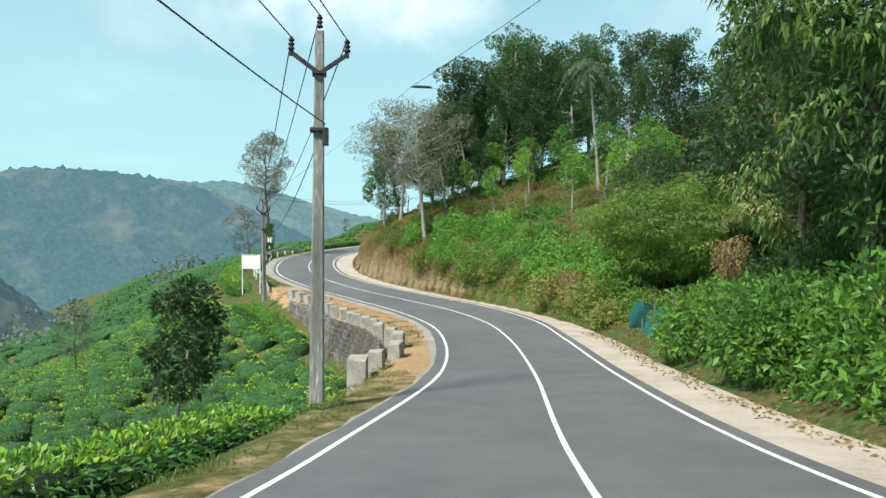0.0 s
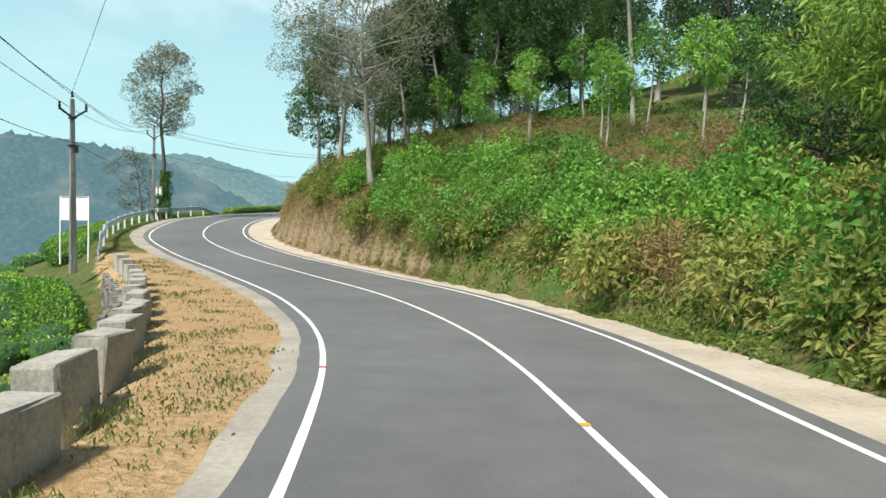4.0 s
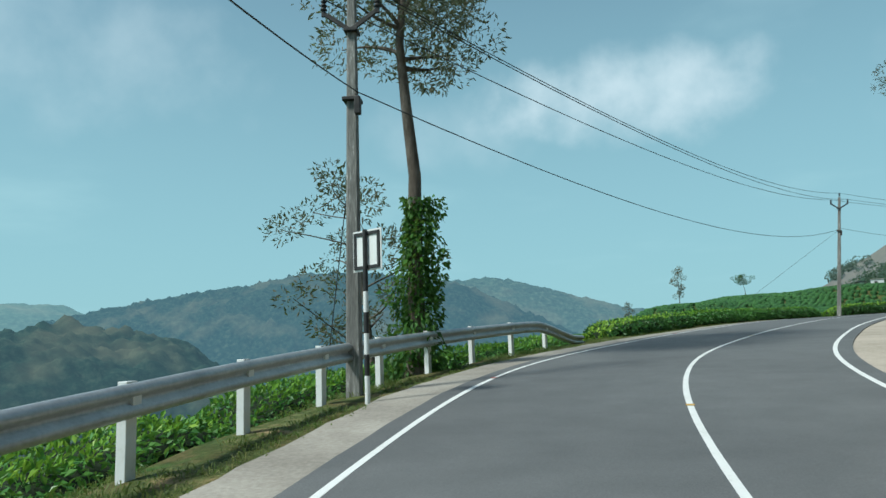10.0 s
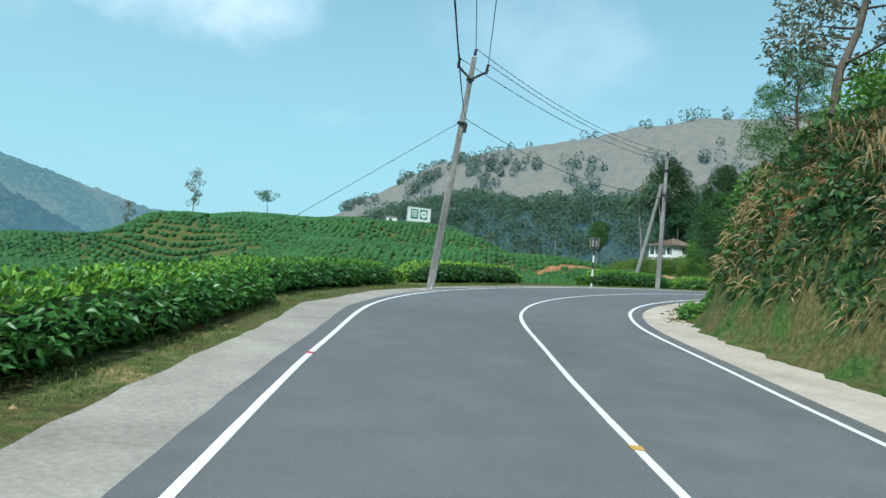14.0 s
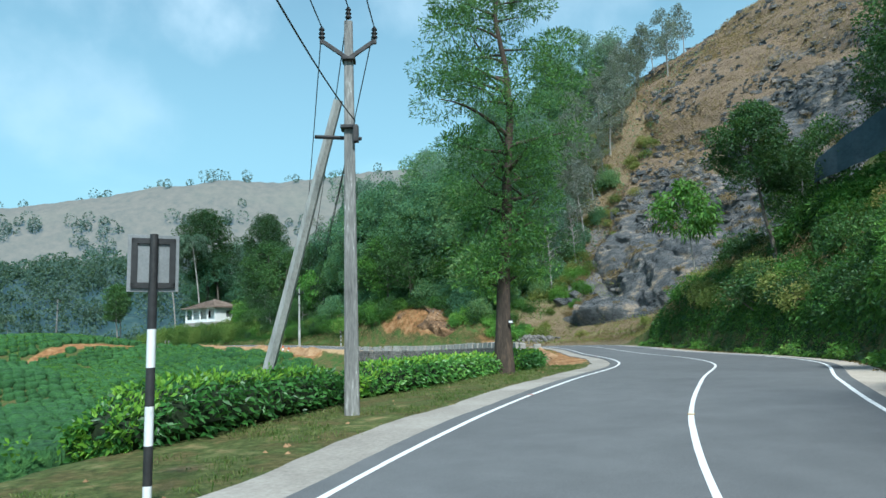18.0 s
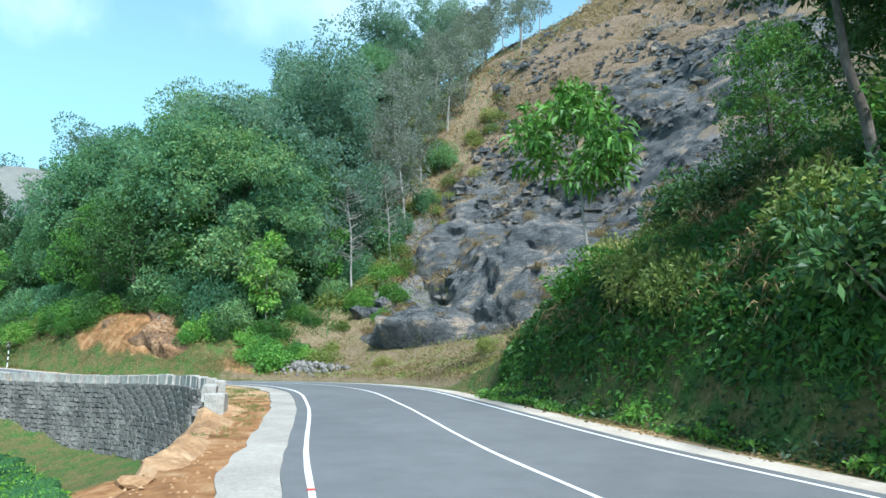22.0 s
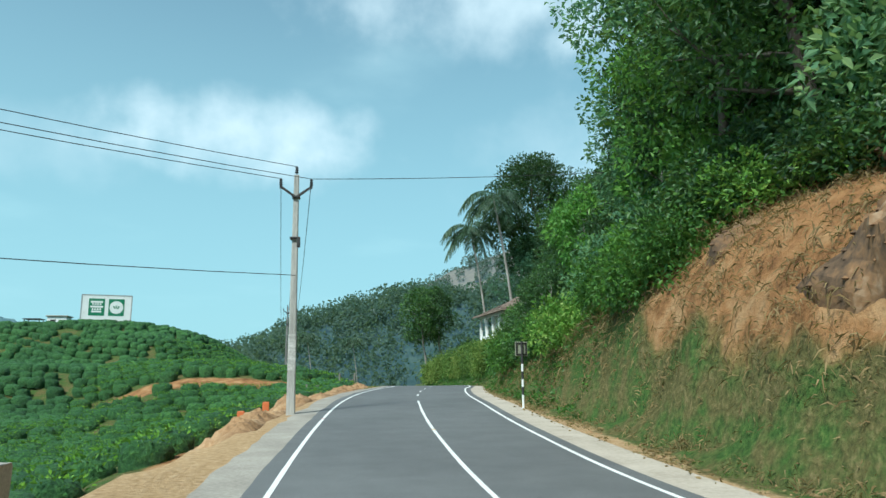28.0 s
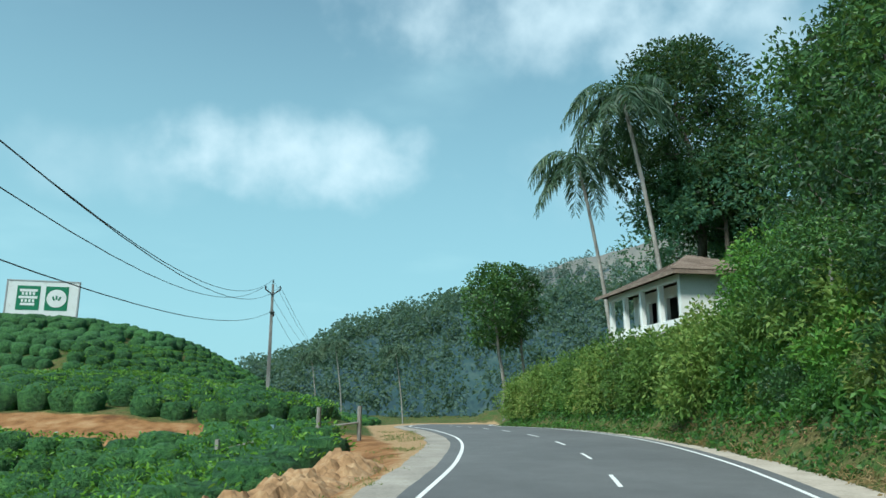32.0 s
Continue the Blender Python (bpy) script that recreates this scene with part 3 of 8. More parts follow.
# the valley and the tea hills left of the road: x, y, height
LAND_A = [(-14, 28.9, -5.6), (-22, 38, -5.4), (-27, 46, -6.6), (-20, 52, -5.4), (-15.5, 57, -4.4), (-42, 58, -17.5), (-30, 15.4, -12.99), (-60.2, 31.4, -24.87), (-120, 0.4, -37.97), (-110.3, 113.4, -39.56), (-60.2, 83.3, -24.56), (-36.4, 72.8, -12.65), (-40.3, 108.3, -11.59), (-62.6, 152.6, -19.55),
          (-140.4, 222.8, -35.55), (-28.7, 137.3, -6.54), (6.1, 146.3, -1.88), (26.8, 158.8, -3.14), (42.6, 173.3, -2.59), (26.5, 197.4, -2.59), (-1.9, 176.3, -3.83), (39.2, 217.2, 1.42), (52.7, 201.7, 1.31)]
LAND_B = [(-84.5, 267.3, -8.19), (-47.3, 263.1, 2.41), (-22.3, 262.3, 9.42), (-5.9, 273.8, 11.42), (19, 270.9, 12.42), (34, 270.4, 12.92), (45.7, 260, 10.42), (56.9, 237.6, 6.12), (59.6, 227.5, 5.52), (20.1, 242.9, 5.92),
          (-30.6, 226.4, -3.10), (2.9, 323.5, 4.92), (63.2, 331.5, 0.92), (-76.4, 346.3, -19.08), (40.1, 242.2, 5.92), (85, 275, 4), (100, 300, 4), (120, 270, 12), (76, 285, 2), (130, 330, 2), (-200, 100, -56), (-210, 250, -56), (-250, 0, -60), (-320, 400, -62), (-150, -60, -50)]
LAND = np.array(LAND_A + LAND_B, float)


def soft(a, b, x):
    t = np.clip((x - a) / (b - a), 0, 1)
    return t * t * (3 - 2 * t)


def valley(x, y):
    d2 = (x[:, None] - LAND[:, 0]) ** 2 + (y[:, None] - LAND[:, 1]) ** 2 + 40
    w = d2 ** -2.0
    return (w * LAND[:, 2]).sum(1) / w.sum(1)


def land(x, y):
    """Height of the ground, s, o (left positive) and distance from the verge, for arrays of places."""
    x, y = np.asarray(x, float).ravel(), np.asarray(y, float).ravel()
    best, bi = np.full(len(x), 1e9), np.zeros(len(x), int)
    for i in range(len(S_ALL)):
        d = (x - AX[i, 0]) ** 2 + (y - AX[i, 1]) ** 2
        k = d < best
        best[k], bi[k] = d[k], i
    rel = np.stack([x, y], -1) - AX[bi]
    o = (rel * NRM[bi]).sum(-1)
    along = (rel * TAN[bi]).sum(-1)
    past = np.where(bi == len(S_ALL) - 1, np.maximum(along, 0), 0)     # how far beyond the road's end
    along = np.clip(along, -1, 1)
    s = S_ALL[bi] + along
    dmin = np.sqrt(best)
    o = np.where(np.abs(o) > 0.97 * dmin, o, np.sign(o) * dmin)
    zr = spline(AXIS_Z, s)
    num, den = np.zeros(len(x)), np.zeros(len(x))
    for i in range(0, len(S_ALL), 3):
        rx, ry = x - AX[i, 0], y - AX[i, 1]
        d = np.sqrt(rx * rx + ry * ry)
        w = (np.maximum(dmin, 1.0) / np.maximum(d, 1.0)) ** 9
        k = w > 0.00002
        if not k.any():
            continue
        left = (rx[k] * NRM[i, 0] + ry[k] * NRM[i, 1]) > 0
        dk, si = d[k], S_ALL[i]
        flat, wall, fall = (np.interp(si, LEFT[:, 0], LEFT[:, j]) for j in (1, 2, 3))
        e = dk - flat
        zl = -(wall * soft(-0.1, 0.45, e) + fall * np.maximum(e, 0))
        foot = np.interp(si, RIGHT[:, 0], RIGHT[:, 1])
        hs = [np.interp(si, RIGHT[:, 0], RIGHT[:, j]) for j in range(2, 9)]
        zrt = np.interp(dk - foot, BANK_D, [0, hs[0] * 0.62, *hs, hs[-1] * 1.35])
        zz = AZ[i] + np.where(left, zl, zrt)
        num[k] += w[k] * zz
        den[k] += w[k]
    z = num / np.maximum(den, 1e-12)
    flat = np.interp(s, LEFT[:, 0], LEFT[:, 1])
    e = o - flat
    z = np.where(o > 0, z + (valley(x, y) - z) * np.maximum(soft(5, 26, e), soft(0, 25, past)), z + (valley(x, y) - z) * soft(0, 30, past))
    foot = np.interp(s, RIGHT[:, 0], RIGHT[:, 1])
    level = (1 - soft(0, 10, past)) * np.where(o > 0, 1 - soft(-0.6, 0.0, e), 1 - soft(-0.5, 0.3, -o - foot))
    z = z * (1 - level) + (zr - 0.05) * level
    return z, s, o, np.where(o > 0, e, -o - foot)


def height(x, y):
    return float(land([x], [y])[0][0])


def lumps(x, y, scale, seed=0.0):
    return np.array([noise.noise((a / scale + seed, b / scale, seed)) for a, b in zip(x, y)])


def build_ground():
    def axis_lines(lo, hi, step, far):
        mid = np.arange(lo, hi + step, step)
        out = np.cumsum(step * 1.16 ** np.arange(1, 60))
        out = out[out < far]
        return np.concatenate([lo - out[::-1], mid, hi + out])
    gx, gy = axis_lines(-26, 92, 0.55, 3000), axis_lines(-8, 256, 0.55, 3000)
    X, Y = np.meshgrid(gx, gy)
    x, y = X.ravel(), Y.ravel()
    z, s, o, e = land(x, y)
    far = np.hypot(x - 30, y - 120)
    rough = soft(0.2, 2.5, e)
    n1, n2 = lumps(x, y, 2.2), lumps(x, y, 9.0, 3.1)
    right = o < 0
    rock = right * np.maximum(soft(182, 189, s) * (1 - soft(203, 209, s)) * soft(9, 14, e), 0) * (1 - soft(60, 90, e))
    rock2 = right * soft(150, 175, s) * (1 - soft(206, 212, s)) * soft(20, 30, e)
    rid = np.abs(lumps(x + 0.6 * z, y, 3.1, 7.7)) + 0.5 * np.abs(lumps(x, y + 0.8 * z, 1.3, 5.0))
    z = z + rough * (n1 * 0.18 + n2 * 0.35) + rough * right * soft(4, 20, e) * n2 * 1.2 + np.maximum(rock, 0.5 * rock2) * (rid * 0.8 - 0.5)
    bed = right * soft(182, 186, s) * (1 - soft(-1.5, 0.5, s - 200.6 - 0.14 * np.minimum(e - 6, 26) - 0.16 * np.maximum(e - 32, 0))) * soft(8.5, 11, e) * (1 - soft(76, 84, e))
    z = z - 2.6 * bed                            # the cliff's own mesh stands over this bed
    z = z - soft(300, 900, far) * (z + 60)
    nx, ny = len(gx), len(gy)
    i = (np.arange(ny - 1)[:, None] * nx + np.arange(nx - 1)[None]).ravel()
    me = mesh_from("ground", np.stack([x, y, z], -1), np.stack([i, i + 1, i + nx + 1, i + nx], -1), M_GROUND, True)
    left = o > 0
    sand = left * (0.42 + 0.58 * soft(11, 18, s)) * (1 - soft(50, 60, s)) * (1 - soft(-0.3, 0.5, e)) * 1.0
    sand = np.maximum(sand, np.where(right, 1 - soft(-1.0, -0.35, e), 1 - soft(-0.4, 0.25, e)) * np.where(right, 0.7, 0.35 + 0.5 * soft(176, 184, s)))
    soil = right * (soft(104, 108, s) * (1 - soft(114, 120, s)) * 0.8 + soft(209, 213, s) * (1 - soft(220, 224, s)) + 0.3 * soft(222, 228, s) * (1 - soft(244, 250, s))
                    + 0.6 * soft(198, 204, s) * (1 - soft(206, 210, s))) * soft(0, 0.6, e) * (1 - soft(4.5, 7.5, e))
    soil = np.maximum(soil, left * soft(218, 224, s) * (1 - soft(262, 268, s)) * soft(-1.6, -0.8, e) * (1 - soft(1.2, 3, e)))
    soil = np.maximum(soil, left * soft(151, 157, s) * (1 - soft(186, 194, s)) * soft(-2.3, -1.4, e) * (1 - soft(9, 14, e)) * 1.25)
    soil = np.maximum(soil, left * (1 - soft(1.0, 1.9, np.abs(y - 223.2 - 0.8 * np.sin(x * 0.4)))) * soft(43, 46, x) * (1 - soft(62, 64, x)))
    dry = right * soft(40, 47, s) * (1 - soft(74, 82, s)) * soft(-1.2, -0.7, e) * (1 - soft(4, 8, e)) * 1.3
    dry = np.maximum(dry, rock2 * 0.8 + right * soft(150, 170, s) * (1 - soft(204, 214, s)) * soft(40, 70, e) * 0.8)
    dry = np.maximum(dry, right * soft(180, 184, s) * (1 - soft(205, 209, s)) * soft(-1.0, 0.0, e) * (1 - soft(9, 14, e)) * 0.62)
    for name, v in (("sand", sand), ("soil", soil), ("rock", np.clip(rock * (1.25 - 1.0 * soft(22, 34, e)) + 0.1 * rock2, 0, 1)), ("dry", dry)):
        a = me.attributes.new(name, 'FLOAT', 'POINT')
        a.data.foreach_set("value", np.ascontiguousarray(v, np.float32))
    ob = new("ground", me)
    return tagged(ob, "hilly ground of dry grass, red soil, sand and rock", "ground", kind="structure")


GROUND = build_ground()


# ---- road, shoulders and lines ----


def strip(name, s0, s1, left, right, up, mat, step=0.5, thick=0.0, wobble=0.0):
    """A ribbon along the road between two offsets (numbers or functions of s)."""
    s = np.arange(s0, s1 + 1e-6, step)
    val = lambda v: v(s) if callable(v) else np.full(len(s), float(v))
    a, b = val(left), val(right)
    if wobble:
        a = a + wobble * np.array([noise.noise((q * 0.35, 3.3, 0)) + 0.6 * noise.noise((q * 1.3, 9.3, 0)) for q in s])
    A, B = on_road(s, a, up), on_road(s, b, up)
    n = len(s)
    v = np.concatenate([A, B])
    i = np.arange(n - 1)
    f = np.stack([i, n + i, n + i + 1, i + 1], -1)
    if thick:
        A2, B2 = A.copy(), B.copy()
        A2[:, 2] -= thick
        B2[:, 2] -= thick
        v = np.concatenate([v, A2, B2])
        f = np.concatenate([f, np.stack([2 * n + i, i, i + 1, 2 * n + i + 1], -1), np.stack([n + i, 3 * n + i, 3 * n + i + 1, n + i + 1], -1)])
    return mesh_from(name, v, f, mat)


S0, S1 = -25.0, 305.0
lw, rw = (lambda s: spline(LEFT_W, s)), (lambda s: -spline(RIGHT_W, s))
road = tagged(new("road", strip("road", S0, S1, lambda s: lw(s) + 0.32, lambda s: rw(s) - 0.3, 0.0, M_ASPHALT, 0.5, 0.12, 0.05)),
              "grey asphalt two-lane hill road with painted lines", "road", kind="structure")
line_left = part("edge_line", strip("edge_line", S0, S1, lambda s: lw(s) + 0.035, lambda s: lw(s) - 0.045, 0.004, M_LINE, 0.5, 0.003, 0.012), None, road)
line_right = part("edge_line", strip("edge_line", S0, S1, lambda s: rw(s) + 0.045, lambda s: rw(s) - 0.035, 0.004, M_LINE, 0.5, 0.003, 0.012), None, road)
line_centre = part("centre_line", strip("centre_line", S0, 232, 0.037, -0.037, 0.004, M_LINE, 0.5, 0.003, 0.012), None, road)
for s_dash in np.arange(236.0, 300, 4.6):
    part("dash", strip("dash", s_dash, s_dash + 1.9, 0.037, -0.037, 0.004, M_LINE, 0.4, 0.003), None, road)
tagged(new("shoulder", strip("shoulder", S0, S1, lambda s: lw(s) + 0.3 + np.interp(s, [0, 16, 22, 40, 60, 90, 160, 230], [0.1, 0.12, 0.3, 0.45, 0.75, 0.95, 0.75, 0.7]), lambda s: lw(s) + 0.25, -0.02, M_GRAVEL, 0.4, 0.1, 0.16)),
       "worn pale gravel road shoulder along the asphalt", "shoulder", kind="structure")
tagged(new("shoulder", strip("shoulder", S0, S1, lambda s: rw(s) - 0.25, lambda s: rw(s) - 0.3 - np.interp(s, [0, 20, 40, 60, 90, 105, 125, 150, 200], [1.2, 1.4, 1.3, 1.6, 1.6, 1.7, 1.2, 0.7, 0.8]), -0.02, M_SHOULDER, 0.4, 0.1, 0)),
       "worn pale concrete road shoulder below the bank", "shoulder", kind="structure")
M_YELLOWMARK = plain("yellow_mark", [(0.3, (0.5, 0.3, 0.05)), (0.7, (0.65, 0.42, 0.08))], 6, 0.6)
M_REDMARK = plain("red_mark", [(0.3, (0.4, 0.05, 0.03)), (0.7, (0.55, 0.08, 0.05))], 6, 0.6)
for s_mark in np.arange(11.0, 228, 12.4):
    part("lane_mark", strip("lane_mark", s_mark, s_mark + 0.18, 0.05, -0.05, 0.009, M_YELLOWMARK, 0.12, 0.003), None, road, "small yellow lane mark")
    if int(s_mark) % 2:
        part("lane_mark", strip("lane_mark", s_mark + 3, s_mark + 3.16, lambda s: lw(s) + 0.04, lambda s: lw(s) - 0.05, 0.009, M_REDMARK, 0.12, 0.003), None, road, "small red edge mark")

# ---- plants: how they are made ----
RNG = np.random.default_rng(7)


def unit(v):
    return v / (np.linalg.norm(v, axis=-1, keepdims=True) + 1e-9)


def leaf_quads(at, way, size, width=0.45, droop=0.15, rng=RNG):
    """Folded pointed leaves that start at the places and point the given ways."""
    n = len(at)
    way = unit(way)
    side = unit(np.cross(way, rng.normal(size=(n, 3))))
    up = np.cross(side, way)
    size = np.broadcast_to(size, n)[:, None]
    mid = at + way * size * 0.5
    v = np.empty((n, 4, 3))
    v[:, 0] = at
    v[:, 1] = mid + side * size * width * 0.5 + up * size * 0.08
    v[:, 2] = at + way * size - np.array([0, 0, 1.0]) * size * droop
    v[:, 3] = mid - side * size * width * 0.5 + up * size * 0.08
    return v.reshape(-1, 3), np.arange(4 * n).reshape(n, 4)


def ball_points(n, rng, inner=0.55):
    d = unit(rng.normal(size=(n, 3)))
    return d * (inner + (1 - inner) * rng.random((n, 1)) ** 0.6), d


def clump_leaves(centres, radii, per, size, rng, flat=0.75, width=0.45, droop=0.2, up=0.35):
    """Leaves gathered in round clumps about the centres."""
    c = np.repeat(np.asarray(centres, float), per, 0)
    r = np.repeat(np.broadcast_to(radii, len(centres)), per)[:, None]
    p, d = ball_points(len(c), rng)
    p[:, 2] *= flat
    at = c + p * r
    way = d * 0.8 + rng.normal(size=d.shape) * 0.6 + np.array([0, 0, up])
    return leaf_quads(at, way, size * (0.7 + 0.6 * rng.random(len(c))), width, droop, rng)


def limb(a, b, r0, r1, rng, sag=0.12, n=6, sides=6):
    t = np.linspace(0, 1, n)[:, None]
    a, b = np.asarray(a, float), np.asarray(b, float)
    length = np.linalg.norm(b - a)
    bend = rng.normal(size=3) * sag * length
    p = a + (b - a) * t + bend * (t * (1 - t)) * 1.6
    return tube_arrays(p, r0 + (r1 - r0) * t[:, 0], sides)


def make_tree(name, label, tall, girth, bole, reach, clumps, per, leaf, clump_r, leaf_mat, bark, seed,
              lean=(0, 0), shape="round", width=0.45, droop=0.2, limbs=14, category="tree", flat=0.75, skirt=0.0):
    """A tree: a bent tapering trunk with limbs, and a crown of leaf clumps held by them."""
    rng = np.random.default_rng(seed)
    root = new(name)
    tagged(root, label, category)
    n = 9
    t = np.linspace(0, 1, n)
    wob = np.cumsum(rng.normal(size=(n, 2)) * 0.02 * tall, 0) * t[:, None]
    pts = np.stack([lean[0] * t + wob[:, 0], lean[1] * t + wob[:, 1], t * tall * 0.93 - 0.25], -1)
    rad = girth * (1 - 0.82 * t) + girth * 0.5 * np.exp(-t * 22)
    lots = [tube_arrays(pts, rad, 10)]

    def trunk_at(h):
        return np.array([np.interp(h, pts[:, 2], pts[:, k]) for k in range(3)])
    cs, rs = [], []
    for k in range(clumps):
        u = (k + rng.random()) / clumps
        h = bole + (tall - bole) * u
        if shape == "round":
            w = reach * math.sqrt(max(0.05, 1 - (2 * u - 0.9) ** 2))
        elif shape == "umbrella":
            w = reach * (0.35 + 0.65 * min(1, u * 1.6)) * (1 if u < 0.85 else 0.6)
        elif shape == "cone":
            w = reach * (1.05 - u)
        else:
            w = reach * (0.75 + 0.35 * math.sin(7 * u + seed))
        a = rng.random() * 6.283
        q = w * (0.35 + 0.65 * rng.random() ** 0.5)
        base = trunk_at(min(h, tall * 0.9))
        cs.append((base[0] + q * math.cos(a), base[1] + q * math.sin(a), h - skirt * q))
        rs.append(clump_r * (0.7 + 0.6 * rng.random()))
    for k in range(min(limbs, clumps)):
        i = int(k * clumps / limbs) % clumps
        c = np.array(cs[i])
        h = max(bole * 0.8, min(c[2] - 0.35 * np.hypot(*(c[:2] - trunk_at(c[2])[:2])), tall * 0.85))
        a = trunk_at(h)
        r0 = max(girth * 0.5 * (1 - 0.8 * h / tall), 0.02)
        lots.append(limb(a, c, r0, 0.012, rng))
        for _ in range(2):
            j = rng.integers(clumps)
            if np.linalg.norm(np.array(cs[j]) - c) < reach * 0.9:
                lots.append(limb((a + c) / 2, cs[j], r0 * 0.5, 0.01, rng, 0.1, 5, 5))
    v, f = joined(lots)
    part("trunk", mesh_from("trunk", v, f, bark, True), bark, root)
    v, f = clump_leaves(cs, rs, per, leaf, rng, flat, width, droop)
    part("crown", mesh_from("crown", v, f, leaf_mat), leaf_mat, root)
    return root


def make_bush(name, label, wide, tall, clumps, per, leaf, mat, seed, width=0.45, droop=0.2, category="bush", stem=True):
    """A bush: many leaf clumps over a low dome on bent stems, in one mesh."""
    rng = np.random.default_rng(seed)
    d = unit(rng.normal(size=(clumps, 3)))
    d[:, 2] = np.abs(d[:, 2])
    q = 0.45 + 0.5 * rng.random((clumps, 1))
    cs = d * q * np.array([wide * 0.5, wide * 0.5, tall * 0.85])
    cs[:, 2] += 0.12 * tall
    v, f = clump_leaves(cs, 0.2 * wide, per, leaf, rng, 0.85, width, droop)
    ob = new(name, mesh_from(name, v, f, mat))
    if stem:
        lots = [limb((rng.normal() * 0.08 * wide, rng.normal() * 0.08 * wide, -0.2), cs[k], 0.03, 0.008, rng, 0.15, 4, 4) for k in range(min(7, clumps))]
        v2, f2 = joined(lots)
        part("woody_base", mesh_from("woody_base", v2, f2, M_BARK), None, ob)
    return tagged(ob, label, category)


def make_palm(name, label, tall, seed, fronds=18, lean=(1.0, 0.3)):
    """A coconut palm: thin ringed trunk and arching fronds of narrow leaflets."""
    rng = np.random.default_rng(seed)
    root = tagged(new(name), label, "palm")
    t = np.linspace(0, 1, 14)
    pts = np.stack([lean[0] * t**1.6, lean[1] * t**1.6, tall * t - 0.2], -1)
    v, f = tube_arrays(pts, 0.16 - 0.06 * t + 0.1 * np.exp(-t * 30) + 0.012 * (np.arange(14) % 2), 9)
    part("trunk", mesh_from("trunk", v, f, M_PALEBARK, True), M_PALEBARK, root)
    top = pts[-1]
    for k in range(fronds):
        a = k * 2.4 + rng.random() * 0.4
        rise = 1.1 - 1.9 * (k / fronds) + rng.normal() * 0.1
        u = np.linspace(0, 1, 16)
        L = tall * 0.17 * (0.85 + 0.3 * rng.random()) + 0.9
        hor = L * (u - 0.12 * u**2)
        ver = L * (rise * u * 0.75 - (0.75 + 0.25 * rise) * u**2)
        rib = top + np.stack([np.cos(a) * hor, np.sin(a) * hor, ver], -1)
        lots = [tube_arrays(rib, 0.03 * (1 - 0.85 * u), 4)]
        tan = unit(np.gradient(rib, axis=0))
        side = np.array([-math.sin(a), math.cos(a), 0])
        i = np.repeat(np.arange(2, 16), 8)
        sg = np.tile([1, -1], 56)[:, None]
        at = rib[i] + tan[i] * rng.random((len(i), 1)) * L / 15
        way = side * sg + tan[i] * 0.55 - np.array([0, 0, 0.45]) + rng.normal(size=(len(i), 3)) * 0.12
        lots.append(leaf_quads(at, way, L * 0.30 * np.sin(np.pi * (0.12 + 0.8 * i / 16.0)), 0.09, 0.35, rng))
        vv, ff = joined(lots)
        part("frond", mesh_from("frond", vv, ff, M_PALMLEAF), M_PALMLEAF, root)
    return root


def spot(x, y, turn=0.0, size=1.0, sink=0.05, tilt=0.0):
    """A pose on the ground, turned, sized and sunk a little."""
    return Matrix.Translation((x, y, height(x, y) - sink)) @ pose(0, 0, 0, tilt, 0, turn) @ Matrix.Diagonal((size, size, size, 1))


def plant(proto, places, group, rng, sizes=(0.85, 1.2), sink=0.05):
    """Stands copies of a plant on the ground; the first place takes the plant itself."""
    places = list(places)
    if not places:
        return
    zs, _, ov, ev = land([p[0] for p in places], [p[1] for p in places])
    ok = [k for k in range(len(places)) if ev[k] > 0.1]
    places, zs = [places[k] for k in ok], zs[ok]
    for k, p in enumerate(places):
        sz = p[2] if len(p) > 2 else rng.uniform(*sizes)
        m = Matrix.Translation((p[0], p[1], zs[k] - sink)) @ pose(0, 0, 0, rng.normal() * 2, rng.normal() * 2, rng.uniform(0, 360)) @ Matrix.Diagonal((sz, sz, sz * rng.uniform(0.9, 1.12), 1))
        if k == 0:
            proto.matrix_basis = m
            ob = proto
        else:
            ob = copy_thing(proto, m)
            ob.scale = m.to_scale()
        if len(places) > 1:
            ob["group"] = group


def bank_places(n, s_lo, s_hi, e_lo, e_hi, rng, gap=0.0, side=-1):
    """Random places beside the road, from e_lo to e_hi metres past the foot of the bank (or the verge's edge on the left)."""
    out = []
    tries = 0
    while len(out) < n and tries < n * 30:
        tries += 1
        s, e = rng.uniform(s_lo, s_hi), rng.uniform(e_lo, e_hi)
        o = -(np.interp(s, RIGHT[:, 0], RIGHT[:, 1]) + e) if side < 0 else np.interp(s, LEFT[:, 0], LEFT[:, 1]) + e
        p = on_road(s, o)
        x, y = float(p[0]), float(p[1])
        near = np.min(np.hypot(AX[:, 0] - x, AX[:, 1] - y))
        if near < abs(o) - 0.6:
            continue
        if gap and any((x - q[0]) ** 2 + (y - q[1]) ** 2 < gap * gap for q in out):
            continue
        out.append((x, y))
    return out


